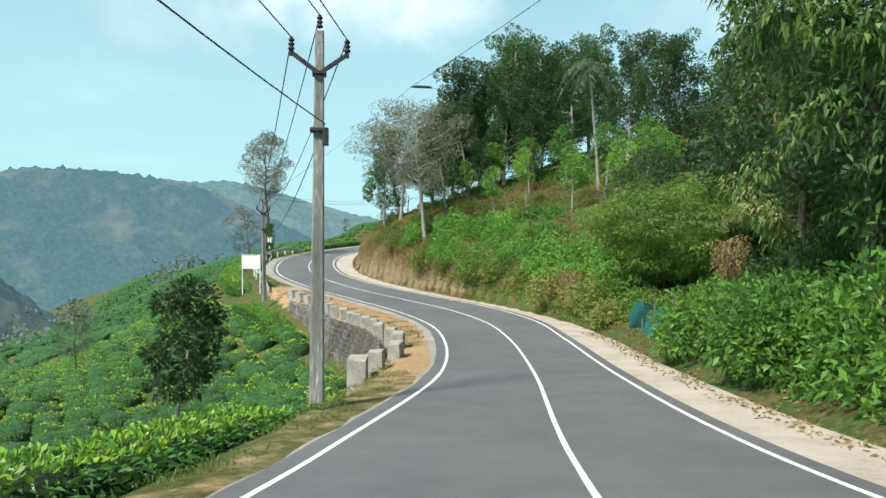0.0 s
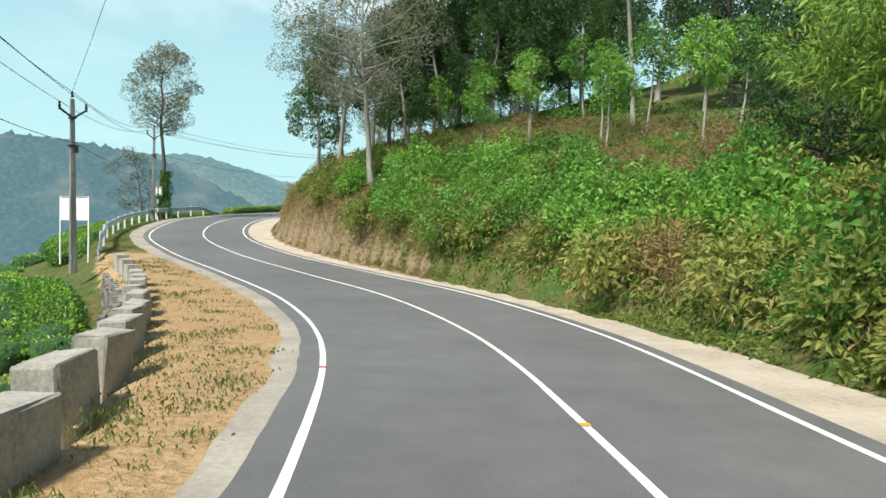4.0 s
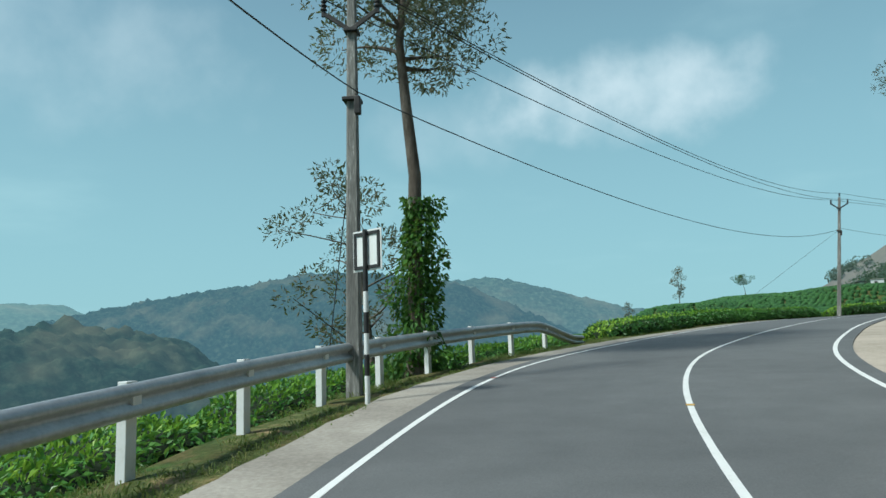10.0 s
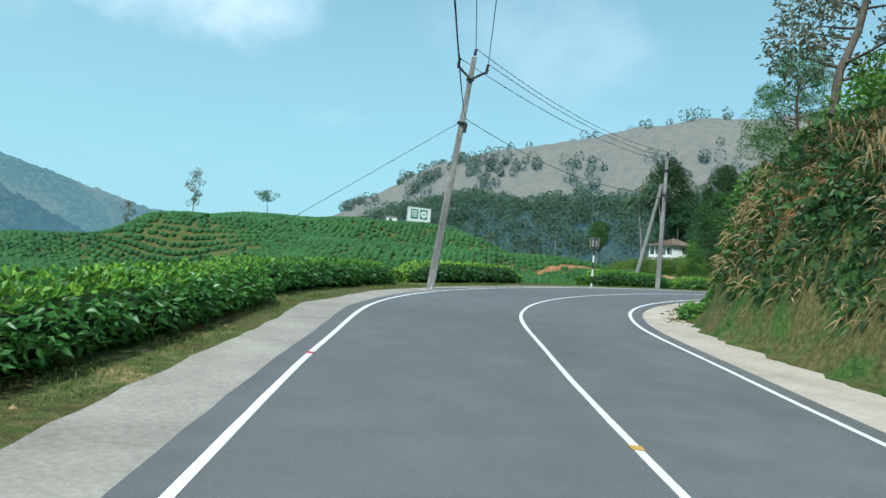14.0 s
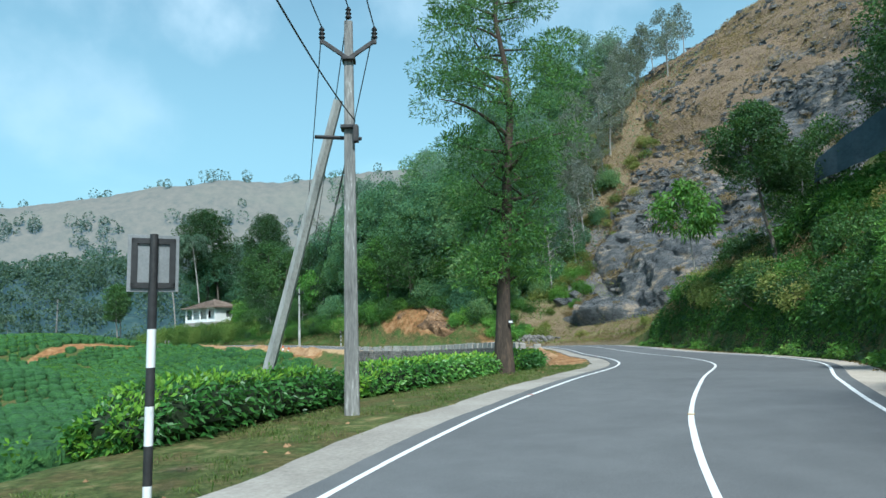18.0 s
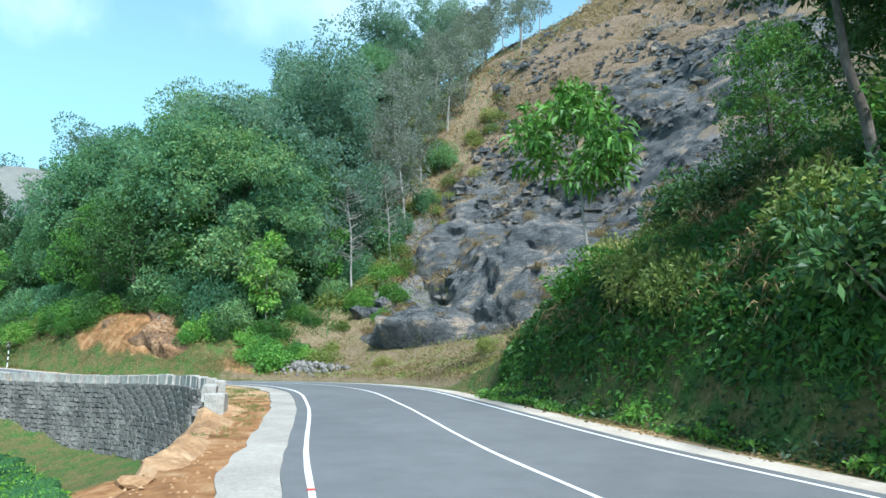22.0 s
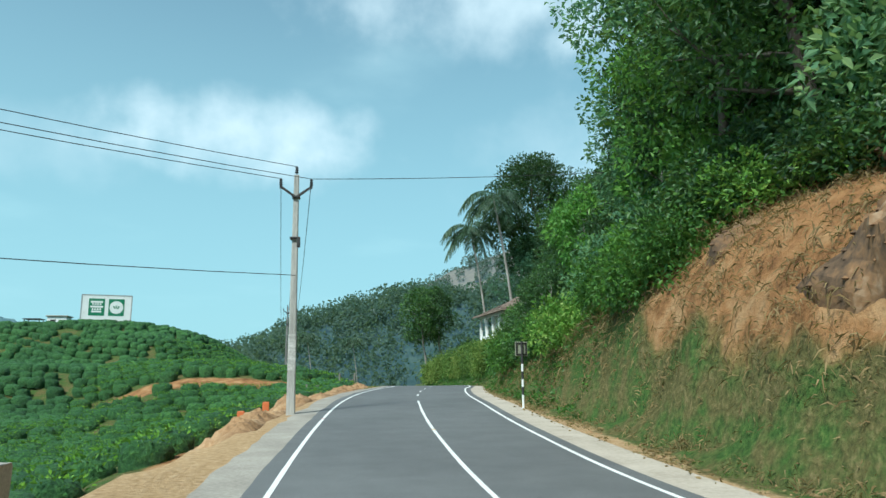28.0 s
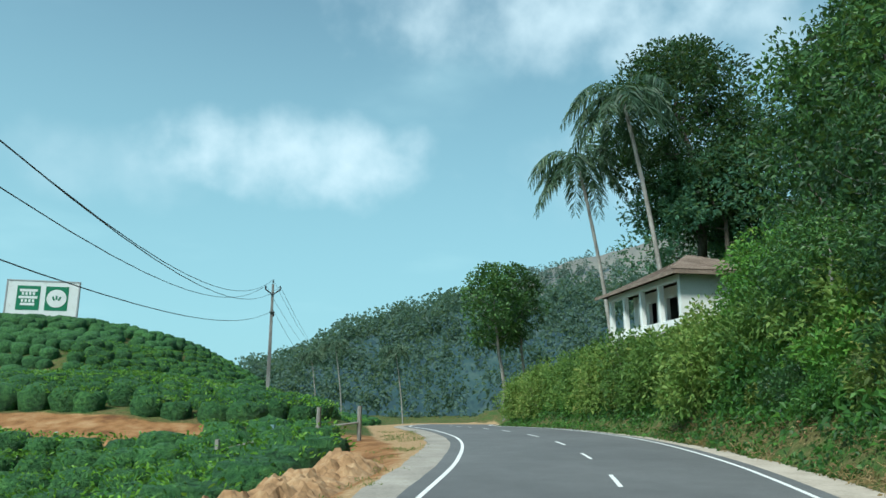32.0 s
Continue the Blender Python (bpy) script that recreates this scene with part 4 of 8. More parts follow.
def leaf_carpet(name, label, n, s_lo, s_hi, e_lo, e_hi, thick, leaf, mat, seed, side=-1, width=0.45, patch=0.0, up=0.5, droop=0.2, category="undergrowth"):
    """Low growth over a bank: countless leaves in one sheet with holes and hummocks."""
    rng = np.random.default_rng(seed)
    s, e = rng.uniform(s_lo, s_hi, n), rng.uniform(e_lo, e_hi, n)
    foot = np.interp(s, RIGHT[:, 0], RIGHT[:, 1]) if side < 0 else np.interp(s, LEFT[:, 0], LEFT[:, 1])
    p = on_road(s, (foot + e) * (-1 if side < 0 else 1))
    x, y = p[:, 0], p[:, 1]
    hum = lumps(x, y, 1.7, seed * 1.3) + 0.6 * lumps(x, y, 0.6, seed * 2.1)
    keep = hum > patch - 0.6
    z, _, o2, e2 = land(x, y)
    keep &= (e2 > e_lo * 0.6 - 0.1) & ((o2 < 0) if side < 0 else (o2 > 0))
    x, y, z, hum = x[keep], y[keep], z[keep], hum[keep]
    at = np.stack([x, y, z + np.clip(hum + 0.55, 0, 1.6) * thick * rng.random(len(x)) ** 0.5], -1)
    way = rng.normal(size=at.shape) + np.array([0, 0, up])
    v, f = leaf_quads(at, way, leaf * (0.6 + 0.8 * rng.random(len(x))), width, droop, rng)
    return tagged(new(name, mesh_from(name, v, f, mat)), label, category, kind="stuff")


def blade_carpet(name, label, spots, blades, tall, mat, seed, spread=0.25, thin=0.08, arch=0.5, category="grass"):
    """Tufts of grass: each a fan of arching blades."""
    rng = np.random.default_rng(seed)
    spots = np.asarray(spots, float)
    if spots.shape[1] == 2:
        spots = np.column_stack([spots, land(spots[:, 0], spots[:, 1])[0]])
    c = np.repeat(spots, blades, 0)
    n = len(c)
    at = c + np.column_stack([rng.normal(size=(n, 2)) * spread * 0.4, np.full(n, -0.03)])
    size = tall * np.repeat(rng.uniform(0.6, 1.3, len(spots)), blades) * rng.uniform(0.6, 1.2, n)
    way = np.column_stack([rng.normal(size=(n, 2)) * 0.45, np.ones(n)])
    v, f = leaf_quads(at, way, size, thin, arch, rng)
    return tagged(new(name, mesh_from(name, v, f, mat)), label, category, kind="stuff")

# ---- poles, wires, signs, rails ----


def pole_column(tall, w0=0.26, w1=0.15):
    """A tapering concrete column with chamfered edges, foot at the origin."""
    bm = box_bm(1, 1, 1, (0, 0, 0.5))
    bmesh.ops.bevel(bm, geom=[e for e in bm.edges if abs(e.verts[0].co.z - e.verts[1].co.z) > 0.5], offset=0.12, segments=1, affect='EDGES')
    for v in bm.verts:
        k = v.co.z
        w = w0 + (w1 - w0) * k
        v.co = Vector((v.co.x * w, v.co.y * w * 0.75, k * (tall + 0.3) - 0.3))
    return bm


def insulator():
    """A dark ribbed porcelain pin insulator."""
    t = np.linspace(0, 1, 13)
    r = 0.028 + 0.022 * (np.sin(t * np.pi * 6) > 0) + 0.012 * (1 - t)
    v, f = tube_arrays(np.stack([0 * t, 0 * t, t * 0.22], -1), r, 8)
    return mesh_from("insulator", v, f, M_BLACK, True)


M_POLE_WHITE = plain("flaking_paint", [(0.35, (0.3, 0.29, 0.27)), (0.5, (0.46, 0.45, 0.42)), (0.62, (0.66, 0.65, 0.62))], 3.0, 0.85, 14, 0.3)
INSULATOR = insulator()


def power_pole(x, y, z, tall, turn, label, mat, lean=(0.0, 0.0), extra=True):
    """Concrete pole with a V-shaped iron cross-arm and three insulators; returns the pole and where its wires hang."""
    root = tagged(new("power_pole"), label, "power pole", "power poles along the road")
    root.matrix_basis = Matrix.Translation((x, y, z)) @ pose(0, 0, 0, lean[0], lean[1], turn)
    part("column", pole_column(tall), mat, root)
    h = tall - 0.75
    pins = [(-0.47, h + 0.38), (0.47, h + 0.38), (0, tall + 0.06)]
    bm = bmesh.new()
    for sx in (-1, 1):
        a, b = Vector((0, -0.10, h)), Vector((sx * 0.47, -0.10, h + 0.34))
        d = b - a
        box_bm(d.length, 0.05, 0.075, (a + b) / 2, 0.008, bm, Matrix.Rotation(-math.atan2(d.z, d.x), 4, 'Y'))
        box_bm(0.075, 0.05, 0.16, (sx * 0.47, -0.10, h + 0.36), 0.008, bm)
    box_bm(0.24, 0.28, 0.06, (0, 0, h + 0.02), 0.008, bm)
    part("crossarm", bm, M_IRON, root)
    for px, pz in pins:
        part("insulator", INSULATOR, None, root, m=Matrix.Translation((px, -0.10 if px else 0, pz)))
    if extra:
        part("bracket", box_bm(0.30, 0.30, 0.06, (0, 0, tall * 0.72), 0.01), M_IRON, root)
        part("fuse_box", box_bm(0.10, 0.14, 0.30, (0.12, -0.12, tall * 0.70), 0.015), M_IRON, root)
    if mat is M_POLE_PALE:
        part("paint_patch", box_bm(0.242, 0.184, 1.1, (0, 0, 1.75), 0.028), M_POLE_WHITE, root, "flaking white paint patch")
    m = root.matrix_basis
    ends = [m @ Vector((px, -0.10 if px else 0, pz + 0.22)) for px, pz in pins] + [m @ Vector((0.1, 0, tall * 0.74))]
    return root, ends


def wire(a, b, sag, thick=0.011, name="power_line", label="thin dark overhead wire between poles", n=24):
    t = np.linspace(0, 1, n)[:, None]
    p = np.array(a) + (np.array(b) - np.array(a)) * t
    p[:, 2] -= 4 * sag * (t * (1 - t))[:, 0]
    v, f = tube_arrays(p, thick, 5)
    return tagged(new(name, mesh_from(name, v, f, M_WIRE, True)), label, "power line", "overhead wires")


POLES = [  # x, y, foot, height above ground, turn, lean, look
    (-2.2, 12.2, -1.0, 6.1, 8, (0, 1.0), "weathered grey concrete power pole with flaking paint beside the bend", M_POLE),
    (-12.35, 48.75, -2.05, 6.4, 40, (0, -0.6), "dark weathered concrete power pole beside the sandy lay-by", M_POLE),
    (-18.9, 75.0, -0.25, 7.0, 15, (0, 0.5), "tall grey concrete power pole behind the guardrail and road sign", M_POLE),
    (-6.2, 116.3, 1.7, 7.7, -10, (3.8, 5.8), "dark concrete power pole leaning over the tea hedge", M_POLE),
    (9.05, 126.65, 2.15, 7.15, -50, (0, 0), "grey concrete power pole propped by a slanting strut pole", M_POLE),
    (60.38, 185.4, 3.65, 7.3, -5, (0, -0.4), "pale concrete power pole on the red soil verge", M_POLE_PALE),
    (58.6, 245.2, 6.4, 6.8, 10, (0, 0), "grey concrete power pole among tea bushes on the mound", M_POLE)]
HANGS = []
for x, y, z, tall, turn, lean, label, mat in POLES:
    HANGS.append(power_pole(x, y, z, tall, turn, label, mat, lean)[1])
HANGS[5][3].z -= 1.3
BEFORE = [Vector((-6.5, -24, 9.6)), Vector((-5.5, -24, 9.6)), Vector((-6, -24, 9.9)), Vector((-6, -24, 7.6))]
AFTER = [Vector((59, 300, 11)), Vector((60, 300, 11)), Vector((59.5, 300, 11.4)), Vector((59.5, 300, 9.5))]
for a, b, sag in ((BEFORE, HANGS[0], 0.5), (HANGS[0], HANGS[1], 0.6), (HANGS[1], HANGS[2], 0.5), (HANGS[2], HANGS[3], 0.9), (HANGS[3], HANGS[4], 0.4), (HANGS[4], HANGS[5], 2.3), (HANGS[5], HANGS[6], 3.2),
                  (HANGS[6], AFTER, 0.8)):
    for k in range(4):
        wire(a[k], b[k], min(sag * (1.25 if k == 3 else 1.0) + 0.07 * k, 1.9 if k == 3 else 9.0))
# service lines that branch off to the right of the road
wire((9.0, -1.0, 7.7), (-1.3, 30.0, 8.1), 0.25, 0.010, label="thin dark service wire crossing over the road")
wire((-1.3, 30.0, 8.1), (17.0, 31.0, 7.4), 0.2, 0.008, label="thin dark service wire crossing over the road")
wire((-1.3, 30.0, 8.1), HANGS[1][2], 0.2, 0.008, label="thin dark service wire crossing over the road")
tagged(new("wire_spacer", mesh_from("wire_spacer", *tube_arrays([(-1.3, 30.0, 8.1), (-1.1, 29.95, 8.1), (-0.6, 29.95, 8.08), (-0.4, 30.0, 8.08)], np.array([0.02, 0.06, 0.06, 0.02]), 8), M_BLACK, True)),
       "small black joint on the crossing service wire", "wire joint")
wire(HANGS[5][1], (76.0, 192.0, 14.0), 0.12, 0.012, label="dark service wire crossing the road to the woods")
plate = tagged(new("tree_plate"), "small dark plate with a white panel nailed to the trunk", "sign plate")
plate.matrix_basis = Matrix.Translation((19.55, 129.86, 4.1)) @ pose(0, 0, 0, 0, 0, -65)
part("board", box_bm(0.16, 0.015, 0.14, (0, 0, 0), 0.004), M_IRON, plate)
part("panel", box_bm(0.12, 0.006, 0.06, (0, -0.011, 0.0), 0.002), M_WHITE, plate)
# strut pole that props the fifth pole, and its stay
strut = tagged(new("strut_pole"), "pale concrete strut pole leaning against the power pole", "power pole")
part("column", mesh_from("column", *tube_arrays([(9.34, 129.87, 1.3), (9.2, 128.5, 4.3), (8.98, 126.85, 7.85)], np.array([0.13, 0.11, 0.085]), 6), M_POLE_PALE), M_POLE_PALE, strut)
part("clamp", mesh_from("clamp", *tube_arrays([(8.55, 127.0, 7.1), (9.3, 126.6, 7.15)], 0.035, 6), M_IRON), M_IRON, strut)
wire((-20.2, 76.2, -0.4), HANGS[2][3], -0.01, 0.009, "stay_wire", "slanting stay wire of the power pole")
wire((-15.0, 119.0, 0.6), HANGS[3][3], -0.01, 0.009, "stay_wire", "slanting stay wire of the leaning power pole")


def striped_sign(x, y, z, turn, post_h, bw, bh, label, frame_mat=None, face=None):
    """A road sign seen from behind or before: a square board in a dark frame on a post banded black and white."""
    root = tagged(new("road_sign"), label, "road sign", "signs on striped posts")
    root.matrix_basis = Matrix.Translation((x, y, z)) @ pose(0, 0, 0, 0, 0, turn)
    n = 6
    for k in range(n):
        a, b = post_h * k / n - (0.2 if k == 0 else 0), post_h * (k + 1) / n
        part("post_band", mesh_from("post_band", *tube_arrays([(0, 0, a), (0, 0, b)], 0.038, 8), M_BLACK if k % 2 else M_WHITE, True), None, root)
    part("top_post", mesh_from("top_post", *tube_arrays([(0, 0.0, post_h), (0, 0, post_h + bh)], 0.034, 8), M_IRON, True), None, root)
    part("board", box_bm(bw, 0.012, bh, (0, 0.05, post_h + bh * 0.5), 0.003), face or M_WHITE, root, "painted board")
    bm = bmesh.new()
    for sx in (-1, 1):
        box_bm(0.05, 0.02, bh - 0.06, (sx * (bw / 2 - 0.055), 0.034, post_h + bh / 2), 0.003, bm)
    for sz in (-1, 1):
        box_bm(bw - 0.06, 0.02, 0.05, (0, 0.034, post_h + bh / 2 + sz * (bh / 2 - 0.055)), 0.003, bm)
    part("frame", bm, frame_mat or M_BLACK, root, "dark frame bars")
    return root


striped_sign(-18.2, 74.1, -0.1, -20, 1.85, 0.62, 0.62, "square road sign on a striped post behind the guardrail")
striped_sign(3.62, 123.75, 2.0, -30, 1.95, 0.42, 0.5, "square grey-backed road sign on a striped post beside the tea hedge", None, plain("sign_back", [(0.3, (0.16, 0.17, 0.17)), (0.7, (0.28, 0.29, 0.29))], 3, 0.6))
striped_sign(67.55, 185.35, 3.85, 10, 1.45, 0.44, 0.46, "small road sign on a striped post below the bank", None, plain("sign_dull", [(0.3, (0.2, 0.21, 0.14)), (0.7, (0.4, 0.42, 0.33))], 5, 0.7))


def notice_board():
    root = tagged(new("notice_board"), "blank white notice board on two white posts at the lay-by", "sign board")
    a, b = Vector((-15.26, 53.7, 0)), Vector((-13.8, 53.25, 0))
    mid, d = (a + b) / 2, (b - a)
    root.matrix_basis = Matrix.Translation((mid.x, mid.y, -2.06)) @ Matrix.Rotation(math.atan2(d.y, d.x), 4, 'Z')
    w = d.length
    for sx in (-1, 1):
        part("post", box_bm(0.06, 0.06, 3.1, (sx * w / 2, 0, 1.3), 0.006), M_WHITE, root)
    part("board", box_bm(w - 0.07, 0.03, 1.0, (0, -0.01, 2.27), 0.004), M_WHITE, root)
    part("top_rail", box_bm(w, 0.045, 0.045, (0, 0, 2.83), 0.004), M_GALV, root)
    return root


notice_board()


def guard_rail():
    """A W-beam crash barrier on white posts, dipping to the ground at both ends."""
    root = tagged(new("guardrail"), "galvanised steel crash barrier on white posts at the outer bend", "guardrail")
    END = 86.0
    s = np.concatenate([np.arange(53.0, 56.1, 0.75), np.arange(57, END - 3.7, 1.0), np.arange(END - 3.7, END + 0.1, 0.75)])
    off = np.interp(s, [53, 58, 64, 70, 80, 88], [6.3, 5.45, 5.05, 5.05, 5.3, 5.3])
    up = 0.62 * soft(53.0, 56.0, s) * (1 - soft(END - 3.4, END, s)) + 0.02
    c = on_road(s, off)
    c[:, 2] += up
    prof = [(0.0, 0.155), (0.03, 0.15), (0.075, 0.11), (0.08, 0.06), (0.01, 0.02), (0.01, -0.02), (0.08, -0.06), (0.075, -0.11), (0.03, -0.15), (0.0, -0.155)]
    p2 = on_road(s, off - 1.0)
    inw = unit((p2 - c) * np.array([1, 1, 0]))
    rows = []
    for dx, dz in prof:
        q = c + inw * (dx + 0.06)
        q[:, 2] = c[:, 2] + dz
        rows.append(q)
    for dx, dz in prof[::-1]:
        q = c + inw * (dx + 0.052)
        q[:, 2] = c[:, 2] + dz
        rows.append(q)
    m, n = len(rows), len(s)
    v = np.stack(rows, 1).reshape(-1, 3)
    i, j = np.meshgrid(np.arange(n - 1), np.arange(m), indexing="ij")
    k = (j + 1) % m
    f = np.stack([i * m + j, i * m + k, (i + 1) * m + k, (i + 1) * m + j], -1).reshape(-1, 4)
    part("beam", mesh_from("beam", v, f, M_GALV, True), None, root, "wavy steel beam")
    for sp in np.arange(56.2, END - 1.1, 1.95):
        o = float(np.interp(sp, s, off))
        a = on_road(np.array([sp]), np.array([o]))[0]
        b = on_road(np.array([sp]), np.array([o - 1]))[0]
        turn = math.degrees(math.atan2(b[1] - a[1], b[0] - a[0]))
        hgt = float(np.interp(sp, s, up)) + 0.17
        pm = Matrix.Translation((a[0], a[1], a[2])) @ pose(0, 0, 0, 0, 0, turn)
        post = part("post", box_bm(0.10, 0.15, hgt + 0.45, (0, 0, hgt / 2 - 0.225), 0.008), M_WHITE, root, m=pm)
        part("spacer", box_bm(0.09, 0.12, 0.26, (0.06, 0, hgt - 0.19), 0.006), M_WHITE, post)
    return root


guard_rail()


def guard_stones():
    """Whitewashed concrete kerb blocks on the outer edge."""
    rng = np.random.default_rng(3)
    spots = [(14.2, 4.3, 1.1), (15.9, 4.1, 0.95), (17.7, 3.75, 0.9)]
    spots += [(s, float(np.interp(s, [21, 24, 30, 37, 50], [3.9, 4.8, 5.9, 6.6, 6.0])), 0.95) for s in np.arange(20.2, 50, 2.05)]
    spots += [(172.0, 4.9, 1.05), (176.2, 5.5, 1.0), (180.3, 5.5, 0.95)]
    spots += [(s, float(np.interp(s, [182, 188, 200, 214], [5.75, 6.0, 6.1, 5.9])), 0.95) for s in np.arange(182.6, 215, 1.45)]
    for k, (s, o, sz) in enumerate(spots):
        a = on_road(np.array([s]), np.array([o]))[0]
        b = on_road(np.array([s + 0.3]), np.array([o]))[0]
        turn = math.degrees(math.atan2(b[1] - a[1], b[0] - a[0])) + rng.normal() * 3
        bm = box_bm(0.92 * sz, 0.42 * sz, 1.0, (0, 0, -0.05), 0.03)
        for v in bm.verts:
            v.co += Vector((rng.normal(), rng.normal(), rng.normal())) * 0.008
        ob = part("guard_stone", bm, M_CONCRETE)
        ob.matrix_basis = Matrix.Translation((a[0], a[1], a[2] + (-0.1 if s < 19 else 0.0) + rng.normal() * 0.02)) @ pose(0, 0, 0, rng.normal() * 1.5, rng.normal() * 1.5, turn)
        tagged(ob, "weathered cream concrete guard block on the road's outer edge", "guard stone", "guard blocks along the drop")


guard_stones()


def stone_wall(name, s0, s1, off, label, seed, single, batter=0.12, size=0.32):
    """A retaining wall of rough stones below the road's edge: a backing, and the stones set in front of it."""
    rng = np.random.default_rng(seed)
    s = np.arange(s0, s1, 0.5)
    o = off(s)
    top = on_road(s, o - 0.05, -0.02)
    deep = np.interp(s, LEFT[:, 0], LEFT[:, 2]) + 0.9
    low = on_road(s, o + batter * deep)
    low[:, 2] -= deep
    n = len(s)
    i = np.arange(n - 1)
    wall = tagged(new(name, mesh_from(name, np.concatenate([top, low]), np.stack([i, i + 1, n + i + 1, n + i], -1), M_STONE)), label, "wall", kind="structure")
    vs, fs, count = [], [], 0
    cube = np.array([(x, y, z) for x in (-1, 1) for y in (-1, 1) for z in (-1, 1)], float)
    faces = np.array([(0, 1, 3, 2), (4, 6, 7, 5), (0, 4, 5, 1), (2, 3, 7, 6), (0, 2, 6, 4), (1, 5, 7, 3)])
    shapes = [mesh_from("stone", cube * np.array([size * 0.46, 0.09, size * 0.36]) * rng.uniform(0.85, 1.05, 3) + rng.normal(size=(8, 3)) * 0.02, faces, M_STONE) for _ in range(8)]
    alone = 0
    lim = (s1 - s0) / size
    for r in range(14):
        for q in range(int(lim)):
            sp = s0 + (q + 0.5 * (r % 2) + rng.uniform(-0.2, 0.2)) * size
            dep = (r + 0.5) * size * 0.8
            if dep > np.interp(sp, s, deep) - 0.1:
                continue
            c = on_road(np.array([sp]), np.array([float(off(np.array([sp]))[0]) + batter * dep + 0.02]))[0]
            t = on_road(np.array([sp + 0.2]), np.array([float(off(np.array([sp]))[0])]))[0] - on_road(np.array([sp]), np.array([float(off(np.array([sp]))[0])]))[0]
            t = t / np.linalg.norm(t)
            nn = np.array([-t[1], t[0], 0])
            if single[0] <= sp <= single[1] and alone < 290:
                ob = part("stone", shapes[alone % 8], None, wall)
                ob.matrix_basis = Matrix(((t[0], nn[0], 0, c[0]), (t[1], nn[1], 0, c[1]), (t[2], 0, 1, c[2] - dep), (0, 0, 0, 1)))
                alone += 1
                continue
            k = cube * np.array([size * 0.46, 0.09, size * 0.36]) * rng.uniform(0.8, 1.05, 3) + rng.normal(size=(8, 3)) * 0.02
            vs.append(c + k[:, :1] * t + k[:, 1:2] * nn + k[:, 2:] * np.array([0, 0, 1]) - np.array([0, 0, dep]))
            fs.append(faces + 8 * count)
            count += 1
    st = part("stone", mesh_from("stone", np.concatenate(vs), np.concatenate(fs), M_STONE), None, wall)
    st["kind"] = "stuff"
    return wall


stone_wall("wall_retaining_1", 19, 47, lambda s: np.interp(s, LEFT[:, 0], LEFT[:, 1]) + 0.05, "grey stone retaining wall below the lay-by", 5, (19, 34))
stone_wall("wall_retaining_2", 174, 215, lambda s: np.interp(s, LEFT[:, 0], LEFT[:, 1]) + 0.05, "grey stone retaining wall below the inner bend", 6, (186, 202))

# ---- tea ----


